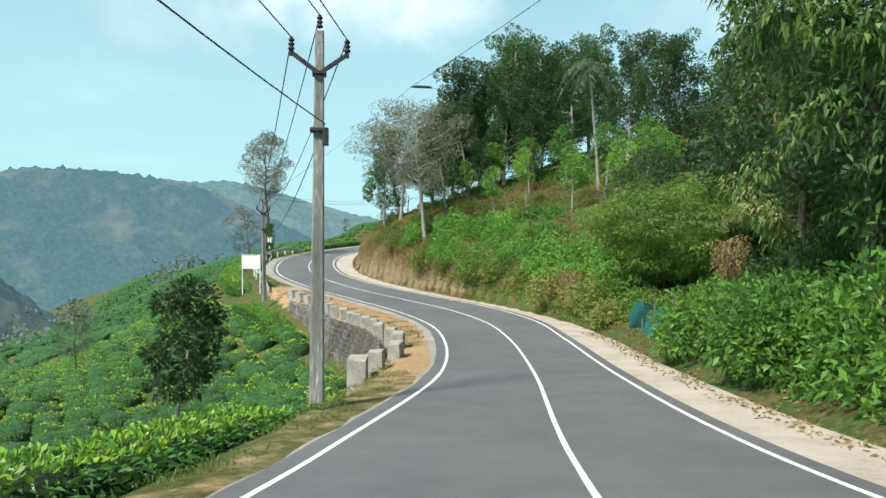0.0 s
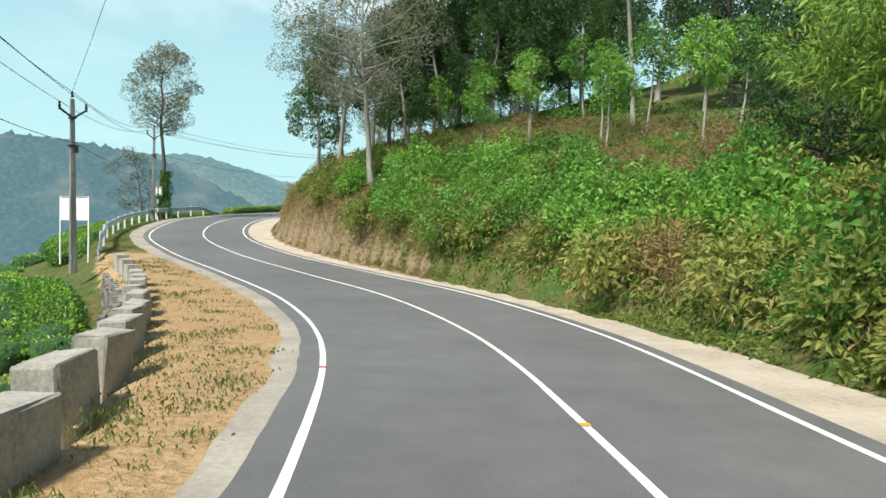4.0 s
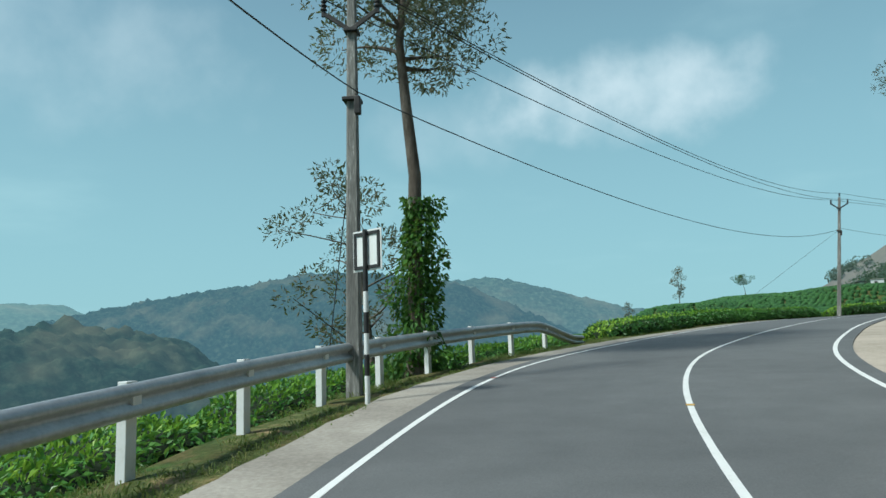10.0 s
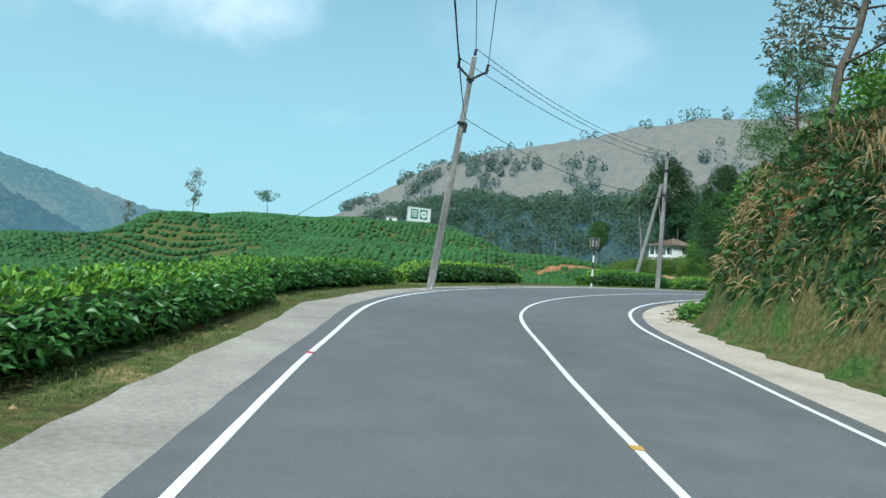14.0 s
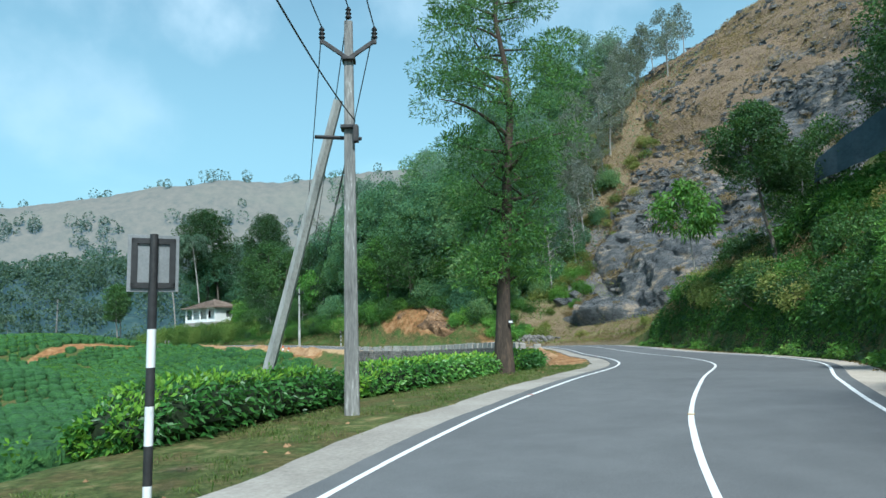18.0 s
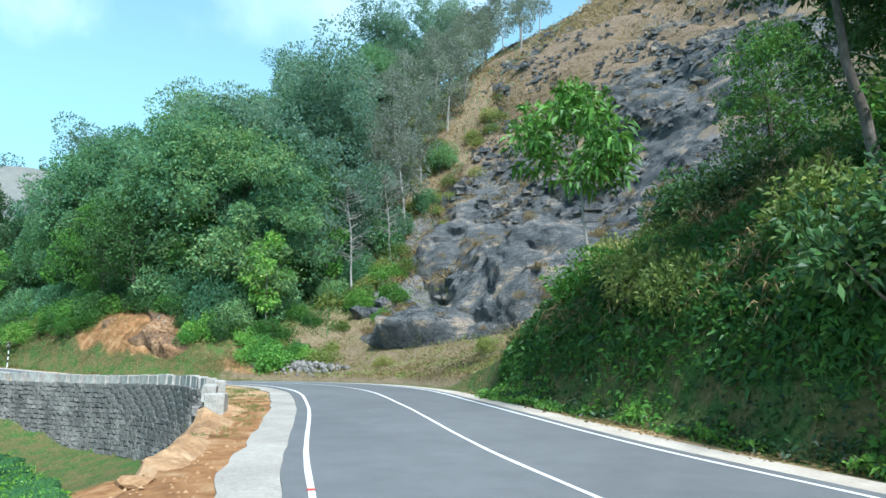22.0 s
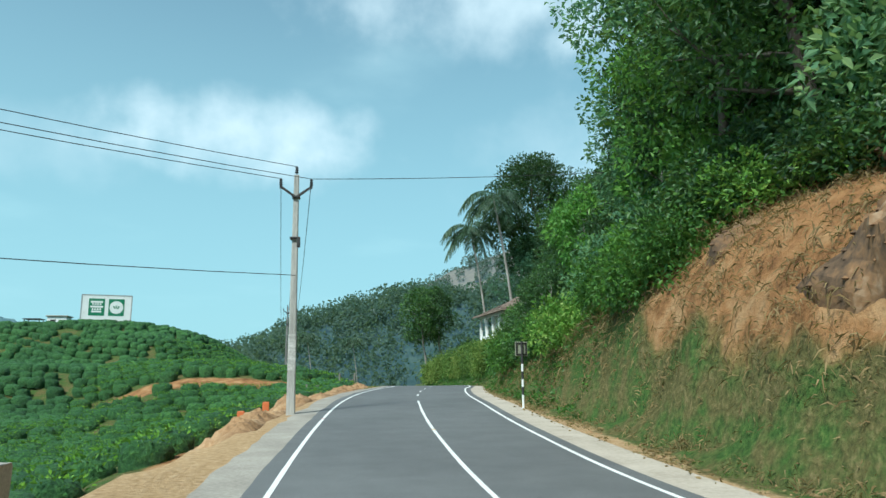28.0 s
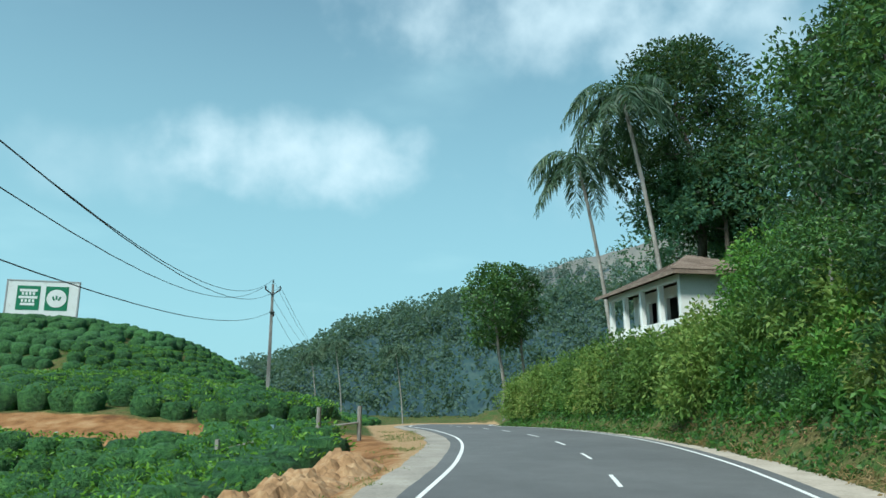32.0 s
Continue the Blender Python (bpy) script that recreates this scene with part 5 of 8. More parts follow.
def tea_hedge(s0, s1, o, wide, tall, seed, label):
    """A clipped tea hedge: a near-black core for the shade inside and a thick coat of leaves, fresh ones on top."""
    rng = np.random.default_rng(seed)
    root = tagged(new("tea_hedge"), label, "hedge", "tea hedges beside the road")
    s = np.arange(s0, s1 + 0.01, 0.4)
    n = len(s)
    off = np.array([o + 0.15 * noise.noise((q * 0.3, seed, 0)) for q in s])
    base = on_road(s, off)
    base[:, 2] = land(base[:, 0], base[:, 1])[0]
    side = unit(on_road(s, off + 1) - on_road(s, off))
    side[:, 2] = 0
    taper = np.minimum(1, np.minimum(np.arange(n), np.arange(n)[::-1]) / 2.0 * 0.35 + 0.55)[:, None]
    hh = tall * (0.92 + 0.16 * np.array([noise.noise((q * 0.5, 1.0, seed)) for q in s]))[:, None]
    prof = [(-0.30, -0.1), (-0.48, 0.35), (-0.46, 0.75), (-0.28, 0.93), (0.28, 0.93), (0.46, 0.75), (0.48, 0.35), (0.30, -0.1)]
    up = np.array([0, 0, 1.0])
    ring = np.stack([base + side * a * wide * taper + up * b * hh * taper for a, b in prof], 1)
    m = len(prof)
    i, j = np.meshgrid(np.arange(n - 1), np.arange(m - 1), indexing="ij")
    f = np.stack([i * m + j, i * m + j + 1, (i + 1) * m + j + 1, (i + 1) * m + j], -1).reshape(-1, 4)
    caps = np.array([(0, 1, 2, 3), (0, 3, 4, 7), (4, 5, 6, 7)])
    f = np.concatenate([f, caps, caps[:, ::-1] + (n - 1) * m])
    part("core", mesh_from("core", (base[:, None] + (ring - base[:, None]) * np.array([0.86, 0.86, 0.9])).reshape(-1, 3), f, M_HEDGE_SHADE), None, root)
    for nm, mat, per, top in (("foliage", M_TEA, 330, False), ("shoot_layer", M_TEA_TOP, 120, True)):
        count = int((s1 - s0) * per * wide)
        u = rng.uniform(0, n - 1.001, count)
        k = u.astype(int)
        w = (u - k)[:, None]
        q = rng.uniform(0.6, m - 1.6, count) if not top else rng.uniform(2.7, 4.4, count)
        kq = q.astype(int)
        wq = (q - kq)[:, None]
        A = ring[k, kq] * (1 - wq) + ring[k, kq + 1] * wq
        B = ring[k + 1, kq] * (1 - wq) + ring[k + 1, kq + 1] * wq
        p = A * (1 - w) + B * w
        mid = base[k] + up * hh[k] * 0.45
        out = unit(p - mid)
        p = p + out * rng.normal(size=(count, 1)) * 0.06
        way = out * 0.7 + rng.normal(size=p.shape) * 0.6 + up * (0.8 if top else 0.15)
        v, ff = leaf_quads(p, way, rng.uniform(0.07, 0.17, count), 0.42, 0.2, rng)
        lots = [(v, ff)]
        for end, sign in ((0, -1), (n - 1, 1)):
            ahead = unit(base[end] - base[end - sign])
            many = int(150 * wide)
            p = base[end] + (ring[end, rng.integers(0, m, many)] - base[end]) * rng.random((many, 1)) ** 0.5 + ahead * sign * 0 + ahead * rng.uniform(0.0, 0.22, (many, 1))
            lots.append(leaf_quads(p, ahead + rng.normal(size=p.shape) * 0.7 + up * 0.3, rng.uniform(0.08, 0.18, many), 0.45, 0.2, rng))
        part(nm, mesh_from(nm, *joined(lots), mat), None, root)
    return root


# shade inside the hedge, put into a near-black green
M_HEDGE_SHADE = plain("hedge_inner_shade", [(0.3, (0.008, 0.015, 0.006)), (0.7, (0.03, 0.05, 0.018))], 6, 0.9, 30, 0.5)
for k, (a, b, o, w, t) in enumerate([(88.5, 97, 5.8, 1.9, 0.72), (97, 107.5, 5.9, 1.9, 0.76), (107.5, 117.2, 6.6, 1.9, 0.8), (119, 126.5, 7.0, 1.9, 0.85), (131.5, 137.5, 7.2, 1.8, 0.9),
                                    (138.2, 148, 7.0, 1.6, 0.8), (148, 153, 6.6, 1.5, 0.75), (57, 74, 7.1, 2.0, 1.0), (74, 89, 7.3, 2.1, 1.05), (42, 52, 8.6, 1.8, 0.9), (2, 11, 5.2, 1.5, 0.75), (-8, 2, 5.2, 1.5, 0.8)]):
    tea_hedge(a, b, o, w, t, 20 + k, "clipped dark green tea hedge with bright fresh shoots along the verge")


def tea_field(name, label, inside, x0, x1, y0, y1, turn, seed, step=1.25, leaves_within=22.0, flush=60):
    """Tea bushes in close rows over a slope: low flat-topped mounds, leafy where the road comes near."""
    rng = np.random.default_rng(seed)
    c, s_ = math.cos(turn), math.sin(turn)
    R = math.hypot(x1 - x0, y1 - y0) / 2
    u, v = np.meshgrid(np.arange(-R, R, step * 0.92), np.arange(-R, R, step * 1.3))
    u = u + rng.normal(size=u.shape) * 0.16
    v = v + rng.normal(size=v.shape) * 0.10 + 1.2 * np.sin(u / 11.0) + 0.5 * np.sin(u / 4.3)
    x, y = (x0 + x1) / 2 + c * u.ravel() - s_ * v.ravel(), (y0 + y1) / 2 + s_ * u.ravel() + c * v.ravel()
    k = (x > x0) & (x < x1) & (y > y0) & (y < y1)
    x, y = x[k], y[k]
    z, s, o, e = land(x, y)
    paths = (np.abs(lumps(x, y, 14.0, seed)) > 0.022) & ~((np.abs(y - 223.2 - 0.8 * np.sin(x * 0.4)) < 1.4) & (x > 44))
    k = inside(x, y, z, s, o, e) & paths & (rng.random(len(x)) > 0.03)
    x, y, z, e = x[k], y[k], z[k], e[k]
    n = len(x)
    ang = np.linspace(0, 2 * np.pi, 9)[:-1]
    rad, hgt = np.array([0.50, 0.62, 0.5, 0.24]), np.array([-0.15, 0.38, 0.66, 0.72])
    ring = np.stack([np.stack([np.cos(ang) * r, np.sin(ang) * r, np.full(8, h)], -1) for r, h in zip(rad, hgt)]).reshape(-1, 3)
    ring = np.concatenate([ring, [[0, 0, 0.74]]])
    size = rng.uniform(0.82, 1.18, n)
    V = np.stack([x, y, z], -1)[:, None] + ring[None] * size[:, None, None] * np.array([step * 0.9, step * 0.9, 1.0]) + rng.normal(size=(n, 33, 3)) * 0.045
    a = np.arange(8)
    b = (a + 1) % 8
    f = np.concatenate([np.stack([r * 8 + a, r * 8 + b, r * 8 + 8 + b, r * 8 + 8 + a], -1) for r in range(3)] + [np.stack([24 + a[::2], 24 + a[::2] + 1, 24 + (a[::2] + 2) % 8, np.full(4, 32)], -1)])
    F = (f[None] + 33 * np.arange(n)[:, None, None]).reshape(-1, 4)
    root = tagged(new(name, mesh_from(name, V.reshape(-1, 3), F, M_TEA_MASS, True)), label, "tea field", kind="stuff")
    near = e < leaves_within
    if near.any():
        q = np.stack([x, y, z], -1)[near]
        for nm, per, mat, lo in (("tea_leaves", 55, M_TEA, 0.3), ("tea_shoots", flush, M_TEA_TOP, 0.66)):
            at = np.repeat(q, per, 0)
            m = len(at)
            rr, aa = np.sqrt(rng.random(m)) * 0.62 * step, rng.random(m) * 6.283
            at = at + np.stack([rr * np.cos(aa), rr * np.sin(aa), rng.uniform(lo, 0.80, m) - 0.25 * (rr / 0.6) ** 4 * 0.3], -1)
            way = np.stack([np.cos(aa), np.sin(aa), np.full(m, 0.9)], -1) + rng.normal(size=(m, 3)) * 0.5
            vv, ff = leaf_quads(at, way, rng.uniform(0.09, 0.2, m), 0.42, 0.2, rng)
            part(nm, mesh_from(nm, vv, ff, mat), None, root)["kind"] = "stuff"
    return root


def tea_mass_material():
    m, n, l, b = material("tea_mass")
    geo = n.new("ShaderNodeNewGeometry")
    fine, big = noise_tex(n, l, 7.0, 5, 0.7, geo.outputs["Position"]), noise_tex(n, l, 0.12, 3, 0.5, geo.outputs["Position"])
    c1 = ramp(n, l, fine, [(0.28, (0.013, 0.04, 0.015)), (0.48, (0.042, 0.125, 0.042)), (0.7, (0.105, 0.235, 0.068))])
    c2 = mixcol(n, l, 0.6, c1, ramp(n, l, big, [(0.3, (0.7, 0.75, 0.7)), (0.7, (1.6, 1.5, 1.2))]), 'MULTIPLY')
    c3 = mixcol(n, l, 0.35, c2, ramp(n, l, geo.outputs["Random Per Island"], [(0.0, (0.55, 0.6, 0.55)), (1.0, (1.3, 1.25, 1.1))]), 'MULTIPLY')
    l.new(c3, b.inputs["Base Color"])
    b.inputs["Roughness"].default_value = 0.6
    b.inputs["Specular IOR Level"].default_value = 0.25
    bump(n, l, fine, 1.0, 0.25, b)
    return m


M_TEA_MASS = tea_mass_material()
# pale blue-green leaves, the distance haze mixed into their colour
M_FARLEAF_HAZED = leafy("far_leaf_hazed", [(0.1, (0.075, 0.135, 0.12)), (0.5, (0.115, 0.185, 0.155)), (1.0, (0.18, 0.25, 0.20))], 0.9, 0.5, 0.06)
tea_field("tea_field", "terraced tea bushes on the slope below the road", lambda x, y, z, s, o, e: (o > 0) & (s < 91) & (e > np.interp(s, [0, 14, 20, 44, 60, 91], [1.8, 2.6, 1.0, 1.2, 3.4, 6.0])) & (e < 150) & (y < 120), -135, 8, -45, 122, 0.5, 31, 1.45, 34.0, 125)
tea_field("tea_field", "rows of tea bushes in the bowl between the bends", lambda x, y, z, s, o, e: (o > 0) & (s > 92) & (e > np.interp(s, [92, 118, 135, 150, 160, 172, 215, 225, 262, 300], [5.5, 4.5, 2.5, 2.0, 3.5, 5, 4, 2.0, 1.6, 2.0])) & (x > -135) & (y < 330), -135, 66, 86, 300, -0.35, 32)

# ---- trees and bushes ----
PR = np.random.default_rng(11)
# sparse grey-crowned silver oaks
# hillside leaves lightened and blued, so the haze sits in their colour
M_HILLLEAF_HAZED = leafy("hill_leaf_hazed", [(0.1, (0.06, 0.15, 0.105)), (0.4, (0.115, 0.255, 0.155)), (0.7, (0.20, 0.37, 0.165)), (1.0, (0.43, 0.53, 0.20))], 0.65, 0.5, 0.16)
M_HILLBLUE_HAZED = leafy("hill_leaf_hazed_blue", [(0.1, (0.085, 0.17, 0.145)), (0.5, (0.17, 0.29, 0.225)), (1.0, (0.33, 0.44, 0.31))], 0.7, 0.5, 0.1)
M_SPRAYLEAF = leafy("spray_leaf", [(0.1, (0.035, 0.085, 0.025)), (0.45, (0.09, 0.19, 0.04)), (0.75, (0.22, 0.36, 0.06)), (1.0, (0.48, 0.50, 0.12))], 0.55, 0.35, 0.3)
M_TANLEAF = leafy("tan_leaf", [(0.1, (0.03, 0.075, 0.022)), (0.4, (0.09, 0.19, 0.04)), (0.58, (0.28, 0.34, 0.10)), (0.8, (0.56, 0.44, 0.26))], 0.5, 0.35, 0.5)
# grey leaf colour with the hillside haze mixed in
M_HILLGREY_HAZED = leafy("hill_leaf_hazed_grey", [(0.1, (0.12, 0.14, 0.13)), (0.5, (0.22, 0.245, 0.225)), (1.0, (0.37, 0.385, 0.34))], 0.8, 0.5, 0.1)
M_FEATHER = leafy("feather_leaf", [(0.1, (0.02, 0.06, 0.03)), (0.5, (0.055, 0.145, 0.05)), (0.8, (0.13, 0.29, 0.05)), (1.0, (0.27, 0.43, 0.07))], 0.5, 0.35)
oak_tall = make_tree("silver_oak", "tall thin tree with a sparse greyish crown and ivy-grown foot", 12.4, 0.19, 6.6, 2.5, 78, 190, 0.15, 0.62, M_GREYLEAF, M_BARK, 41, (0.9, 0.4), "round", 0.3, 0.1, 22)
oak_tall.matrix_basis = spot(-19.6, 79.0, 20, 1.13)
oak_thin = make_tree("silver_oak", "thin young tree with sparse greyish twigs behind the guardrail", 6.4, 0.09, 2.0, 1.8, 30, 90, 0.14, 0.42, M_GREYLEAF, M_BARK, 42, (0.2, 0), "round", 0.3, 0.1, 16)
plant(oak_thin, [(-22.6, 83.2, 1.3), (-22.8, 137.2, 0.7), (-17.8, 130.2, 0.55), (-13, 134, 0.6), (-28.6, 122.6, 0.8), (-34.5, 114.9, 0.9), (-36.5, 120.8, 0.7), (-42.4, 111.2, 0.9), (-32.1, 93.7, 0.8), (-24.8, 47.6, 0.8), (11.6, 156.1, 0.55), (6.1, 149.3, 0.5)], "grey-twigged young trees", PR)
ivy_rng = np.random.default_rng(5)
ih = ivy_rng.random(4600) ** 1.15 * 4.0
ia = ivy_rng.random(4600) * 6.283
ir = 0.16 + (0.40 + 0.26 * np.sin(ih * 3.1 + 2 * np.sin(ia * 2)) + 0.2 * np.sin(ia * 3 + ih * 5)) * ivy_rng.random(4600) ** 0.7 * (1.1 - ih / 6.5)
base_ivy = np.array([-19.6, 79.0, height(-19.6, 79.0)])
v_, f_ = leaf_quads(base_ivy + np.stack([ir * np.cos(ia) + 0.05 * ih, ir * np.sin(ia) + 0.05 * ih, ih], -1), np.stack([np.cos(ia), np.sin(ia), -0.5 + 0 * ia], -1) + ivy_rng.normal(size=(4600, 3)) * 0.7, ivy_rng.uniform(0.07, 0.16, 4600), 0.65, 0.3, ivy_rng)
tagged(new("climbing_ivy", mesh_from("climbing_ivy", v_, f_, M_MIDLEAF)), "glossy green ivy wrapped round the tree's foot", "ivy")
# pale leaning trees at the head of the first cut
pale = make_tree("pale_tree", "pale-barked tree with forking limbs and sparse grey-green leaves", 10.5, 0.17, 4.2, 4.3, 74, 130, 0.15, 0.75, M_GREYLEAF, M_PALEBARK, 43, (1.6, 0.4), "umbrella", 0.35, 0.15, 24)
plant(pale, [(-1.4, 57.6, 1.0), (-3.9, 63.9, 1.0), (-2.2, 66.5, 1.05), (-4.3, 72.5, 1.0), (-2.7, 89.6, 0.95), (-1.6, 101, 0.9)], "pale-barked trees", PR)
# dark upright trees on the first hill
dark = make_tree("dark_tree", "tall dark evergreen tree with a dense ragged crown", 12.8, 0.2, 3.2, 2.6, 70, 170, 0.25, 0.82, M_DARKLEAF, M_PALEBARK, 44, (0.3, 0.2), "column", 0.4, 0.2, 16)
plant(dark, [(-5.6, 67.8, 0.7), (2.6, 66.5, 0.8), (0.4, 63.8, 0.62), (6.3, 72.6, 0.95), (9.2, 76.0, 1.05), (1, 72.5, 1.0), (4.1, 77, 1.1), (6.8, 81.5, 1.25), (9.8, 83.5, 1.2), (11.7, 89.3, 1.2), (7.6, 95.1, 1.3), (14.7, 80.2, 1.1), (4.8, 87.6, 1.0), (2.3, 84.7, 1.0), (17.7, 85.4, 1.2), (20.7, 79, 1.05), (0.2, 79.3, 0.85), (13.3, 95.7, 1.2),
             (21.1, 90.5, 1.1), (24.6, 72.1, 1.0), (26.7, 63.6, 1.0), (-1, 68.1, 0.75), (17.6, 97.9, 1.1)], "dark trees on the hilltop", PR)
slim = make_tree("slim_tree", "slim pale-stemmed tree with a small bright crown", 5.2, 0.07, 2.7, 1.15, 16, 80, 0.2, 0.5, M_BRIGHTLEAF, M_PALEBARK, 45, (0.3, 0.1), "round", 0.5, 0.2, 8)
plant(slim, [(10, 55, 1.0), (10.7, 58.6, 1.1), (7.2, 60.7, 0.9), (4.2, 58.1, 0.9), (12.9, 50.4, 1.0), (8.1, 65.9, 1.0), (14.2, 61.7, 1.1), (16.8, 55.5, 1.15), (2.2, 64.9, 0.8), (5.1, 70.2, 1.0), (12, 68, 1.1), (18.7, 64.7, 1.2)], "slim young trees on the slope", PR)
# broad dense trees along the right of the road and over the cuts
broad = make_tree("broadleaf_tree", "broad dense green tree over the road bank", 9.5, 0.24, 2.2, 3.7, 70, 150, 0.26, 1.05, M_MIDLEAF, M_BARK, 46, (0.2, 0.3), "round", 0.45, 0.25, 20)
broad_dark = make_tree("broadleaf_tree", "large dense dark green tree rising above the bank", 11.5, 0.28, 2.4, 4.0, 84, 150, 0.26, 1.1, M_DARKLEAF, M_BARK, 47, (0.4, -0.2), "round", 0.45, 0.25, 20)
plant(broad, [(56.2, 128.2, 0.6), (74.1, 172.8, 0.9), (72.9, 181.6, 0.95), (78.1, 185, 1.1), (81.7, 176.1, 1.1), (85.5, 169.8, 1.0), (88.9, 180, 1.2), (82.6, 200.6, 1.0), (84.3, 190.4, 1.1), (90.3, 192.3, 1.2), (95, 183.9, 1.2),
              (88.9, 208.5, 1.1), (94.6, 200.2, 1.2), (92.6, 171.6, 1.0), (98.7, 175.5, 1.2), (31.1, 113.9, 0.6), (17.9, 107.3, 0.7)], "broad green trees", PR)
plant(broad_dark, [(10.5, 13.8, 0.85), (12.5, 19.5, 0.9), (13, 6.2, 0.9), (14, 26.7, 0.8), (17, 33.9, 0.75), (16, 14.3, 1.0), (48.9, 119.5, 0.75), (53.3, 116.4, 0.85), (59.1, 119.2, 0.9), (72.2, 176.9, 0.85), (75.2, 185.2, 0.8), (74.8, 179.4, 1.0), (76.2, 188.7, 1.0), (79.9, 180.3, 1.15),
                   (86, 184.2, 1.2), (90.7, 175.8, 1.25), (83.8, 206.6, 1.0), (88.1, 214.5, 1.1), (84.5, 222, 1.2), (82.6, 215, 1.2), (88.5, 226.5, 1.35), (86.5, 207, 1.25), (11.2, 38.6, 0.52), (26, 62, 1.0), (29, 56, 1.0), (31, 50, 0.9), (22, 68, 1.0), (51, 115, 0.95), (48.5, 112, 0.95), (55, 112, 1.1), (25.4, 109, 0.8), (36.9, 112.8, 0.75), (7.3, 102.4, 0.7), (11.7, 105.8, 0.8)], "dark dense trees", PR)
spreading = make_tree("spreading_tree", "low spreading tree with layered yellow-green feathery sprays", 5.6, 0.16, 1.2, 4.0, 170, 260, 0.2, 0.78, M_SPRAYLEAF, M_BARK, 64, (0.4, 0.2), "umbrella", 0.26, 0.35, 12, flat=0.36)
spreading.matrix_basis = spot(9.2, 29.4, 0, 0.82)
hanging = make_tree("drooping_tree", "tall dark tree with hanging clusters of yellowing leaves", 10.5, 0.2, 2.4, 2.7, 66, 120, 0.24, 0.6, M_TANLEAF, M_BARK, 65, (-0.5, 0.3), "round", 0.4, 0.9, 20)
plant(hanging, [(9.3, 15.6, 1.0), (10.2, 20.3, 0.8)], "drooping trees", PR)
# the feathery tree at the inner bend
M_DARKBARK = plain("dark_bark", [(0.3, (0.02, 0.016, 0.012)), (0.5, (0.065, 0.05, 0.038)), (0.7, (0.16, 0.11, 0.075))], 3.0, 0.95, 20, 0.9, 0, (1, 1, 0.22))
feather = make_tree("feathery_tree", "tall feathery green tree with a thick dark trunk beside the road", 15.5, 0.26, 2.9, 2.7, 150, 250, 0.19, 0.78, M_FEATHER, M_DARKBARK, 48, (0.8, 0.0), "column", 0.2, 0.15, 40, flat=0.5)
feather.matrix_basis = spot(19.5, 130.15, -30, 1.0)
# hillside woods behind the rock, thinner higher up; the greyer leaves carry painted haze
thin_wood = make_tree("hill_tree", "thin tree on the steep hillside, haze-greyed leaf colour", 9.0, 0.11, 3.0, 2.0, 34, 90, 0.24, 0.75, M_HILLGREY_HAZED, M_PALEBARK, 49, (0.3, 0.2), "round", 0.45, 0.2, 18)
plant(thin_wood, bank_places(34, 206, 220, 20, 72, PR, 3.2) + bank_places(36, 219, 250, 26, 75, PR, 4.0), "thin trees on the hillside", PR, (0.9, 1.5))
hill_round = make_tree("hill_tree", "round-crowned green tree on the wooded hillside", 8.5, 0.16, 1.6, 2.9, 62, 290, 0.165, 0.85, M_HILLLEAF_HAZED, M_BARK, 50, (0.2, 0.2), "round", 0.5, 0.2, 12)
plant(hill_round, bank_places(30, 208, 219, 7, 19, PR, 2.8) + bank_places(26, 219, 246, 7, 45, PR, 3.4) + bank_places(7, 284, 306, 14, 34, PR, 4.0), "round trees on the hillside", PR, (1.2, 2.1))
hill_hazed = make_tree("hill_tree", "hillside tree with bluish haze in its leaf colour", 9.5, 0.14, 2.0, 2.5, 62, 280, 0.165, 0.8, M_HILLBLUE_HAZED, M_BARK, 63, (0.2, 0.3), "column", 0.5, 0.2, 14)
plant(hill_hazed, bank_places(20, 208, 219, 8, 22, PR, 2.8) + bank_places(30, 219, 250, 9, 60, PR, 3.4) + bank_places(6, 280, 306, 16, 36, PR, 4.0), "blue-green trees on the hillside", PR, (1.15, 2.1))
bare_tree = make_tree("bare_tree", "nearly leafless tree with pale branching limbs among the woods", 7.5, 0.09, 2.4, 1.9, 40, 16, 0.2, 0.6, M_HILLGREY_HAZED, M_PALEBARK, 66, (0.3, 0.2), "round", 0.4, 0.2, 36)
plant(bare_tree, bank_places(18, 205, 242, 6, 40, PR, 3.5), "nearly leafless trees", PR, (0.9, 1.4))
light_tree = make_tree("young_tree", "slender young tree with loose light green leaves", 6.5, 0.08, 1.8, 1.6, 34, 90, 0.26, 0.6, M_BRIGHTLEAF, M_PALEBARK, 67, (0.2, 0.1), "column", 0.45, 0.35, 14)
plant(light_tree, bank_places(16, 206, 244, 5, 26, PR, 3.0), "light green young trees", PR, (0.8, 1.3))
oak_spire = make_tree("spire_tree", "tall spindly tree standing above the woods", 17, 0.15, 7, 1.5, 30, 80, 0.24, 0.6, M_HILLGREY_HAZED, M_PALEBARK, 51, (0.5, 0.2), "column", 0.4, 0.2, 16)
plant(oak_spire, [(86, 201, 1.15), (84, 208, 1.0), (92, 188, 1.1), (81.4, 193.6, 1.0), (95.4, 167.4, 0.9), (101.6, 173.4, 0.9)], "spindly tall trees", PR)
big_crown = make_tree("round_tree", "great round-crowned tree above the house", 19.5, 0.36, 8.5, 4.1, 110, 260, 0.28, 1.35, M_DARKLEAF, M_BARK, 52, (0.5, 0.2), "round", 0.45, 0.2, 24)
plant(big_crown, [(89.6, 246.0, 1.42), (97, 238, 1.1)], "great round trees", PR)
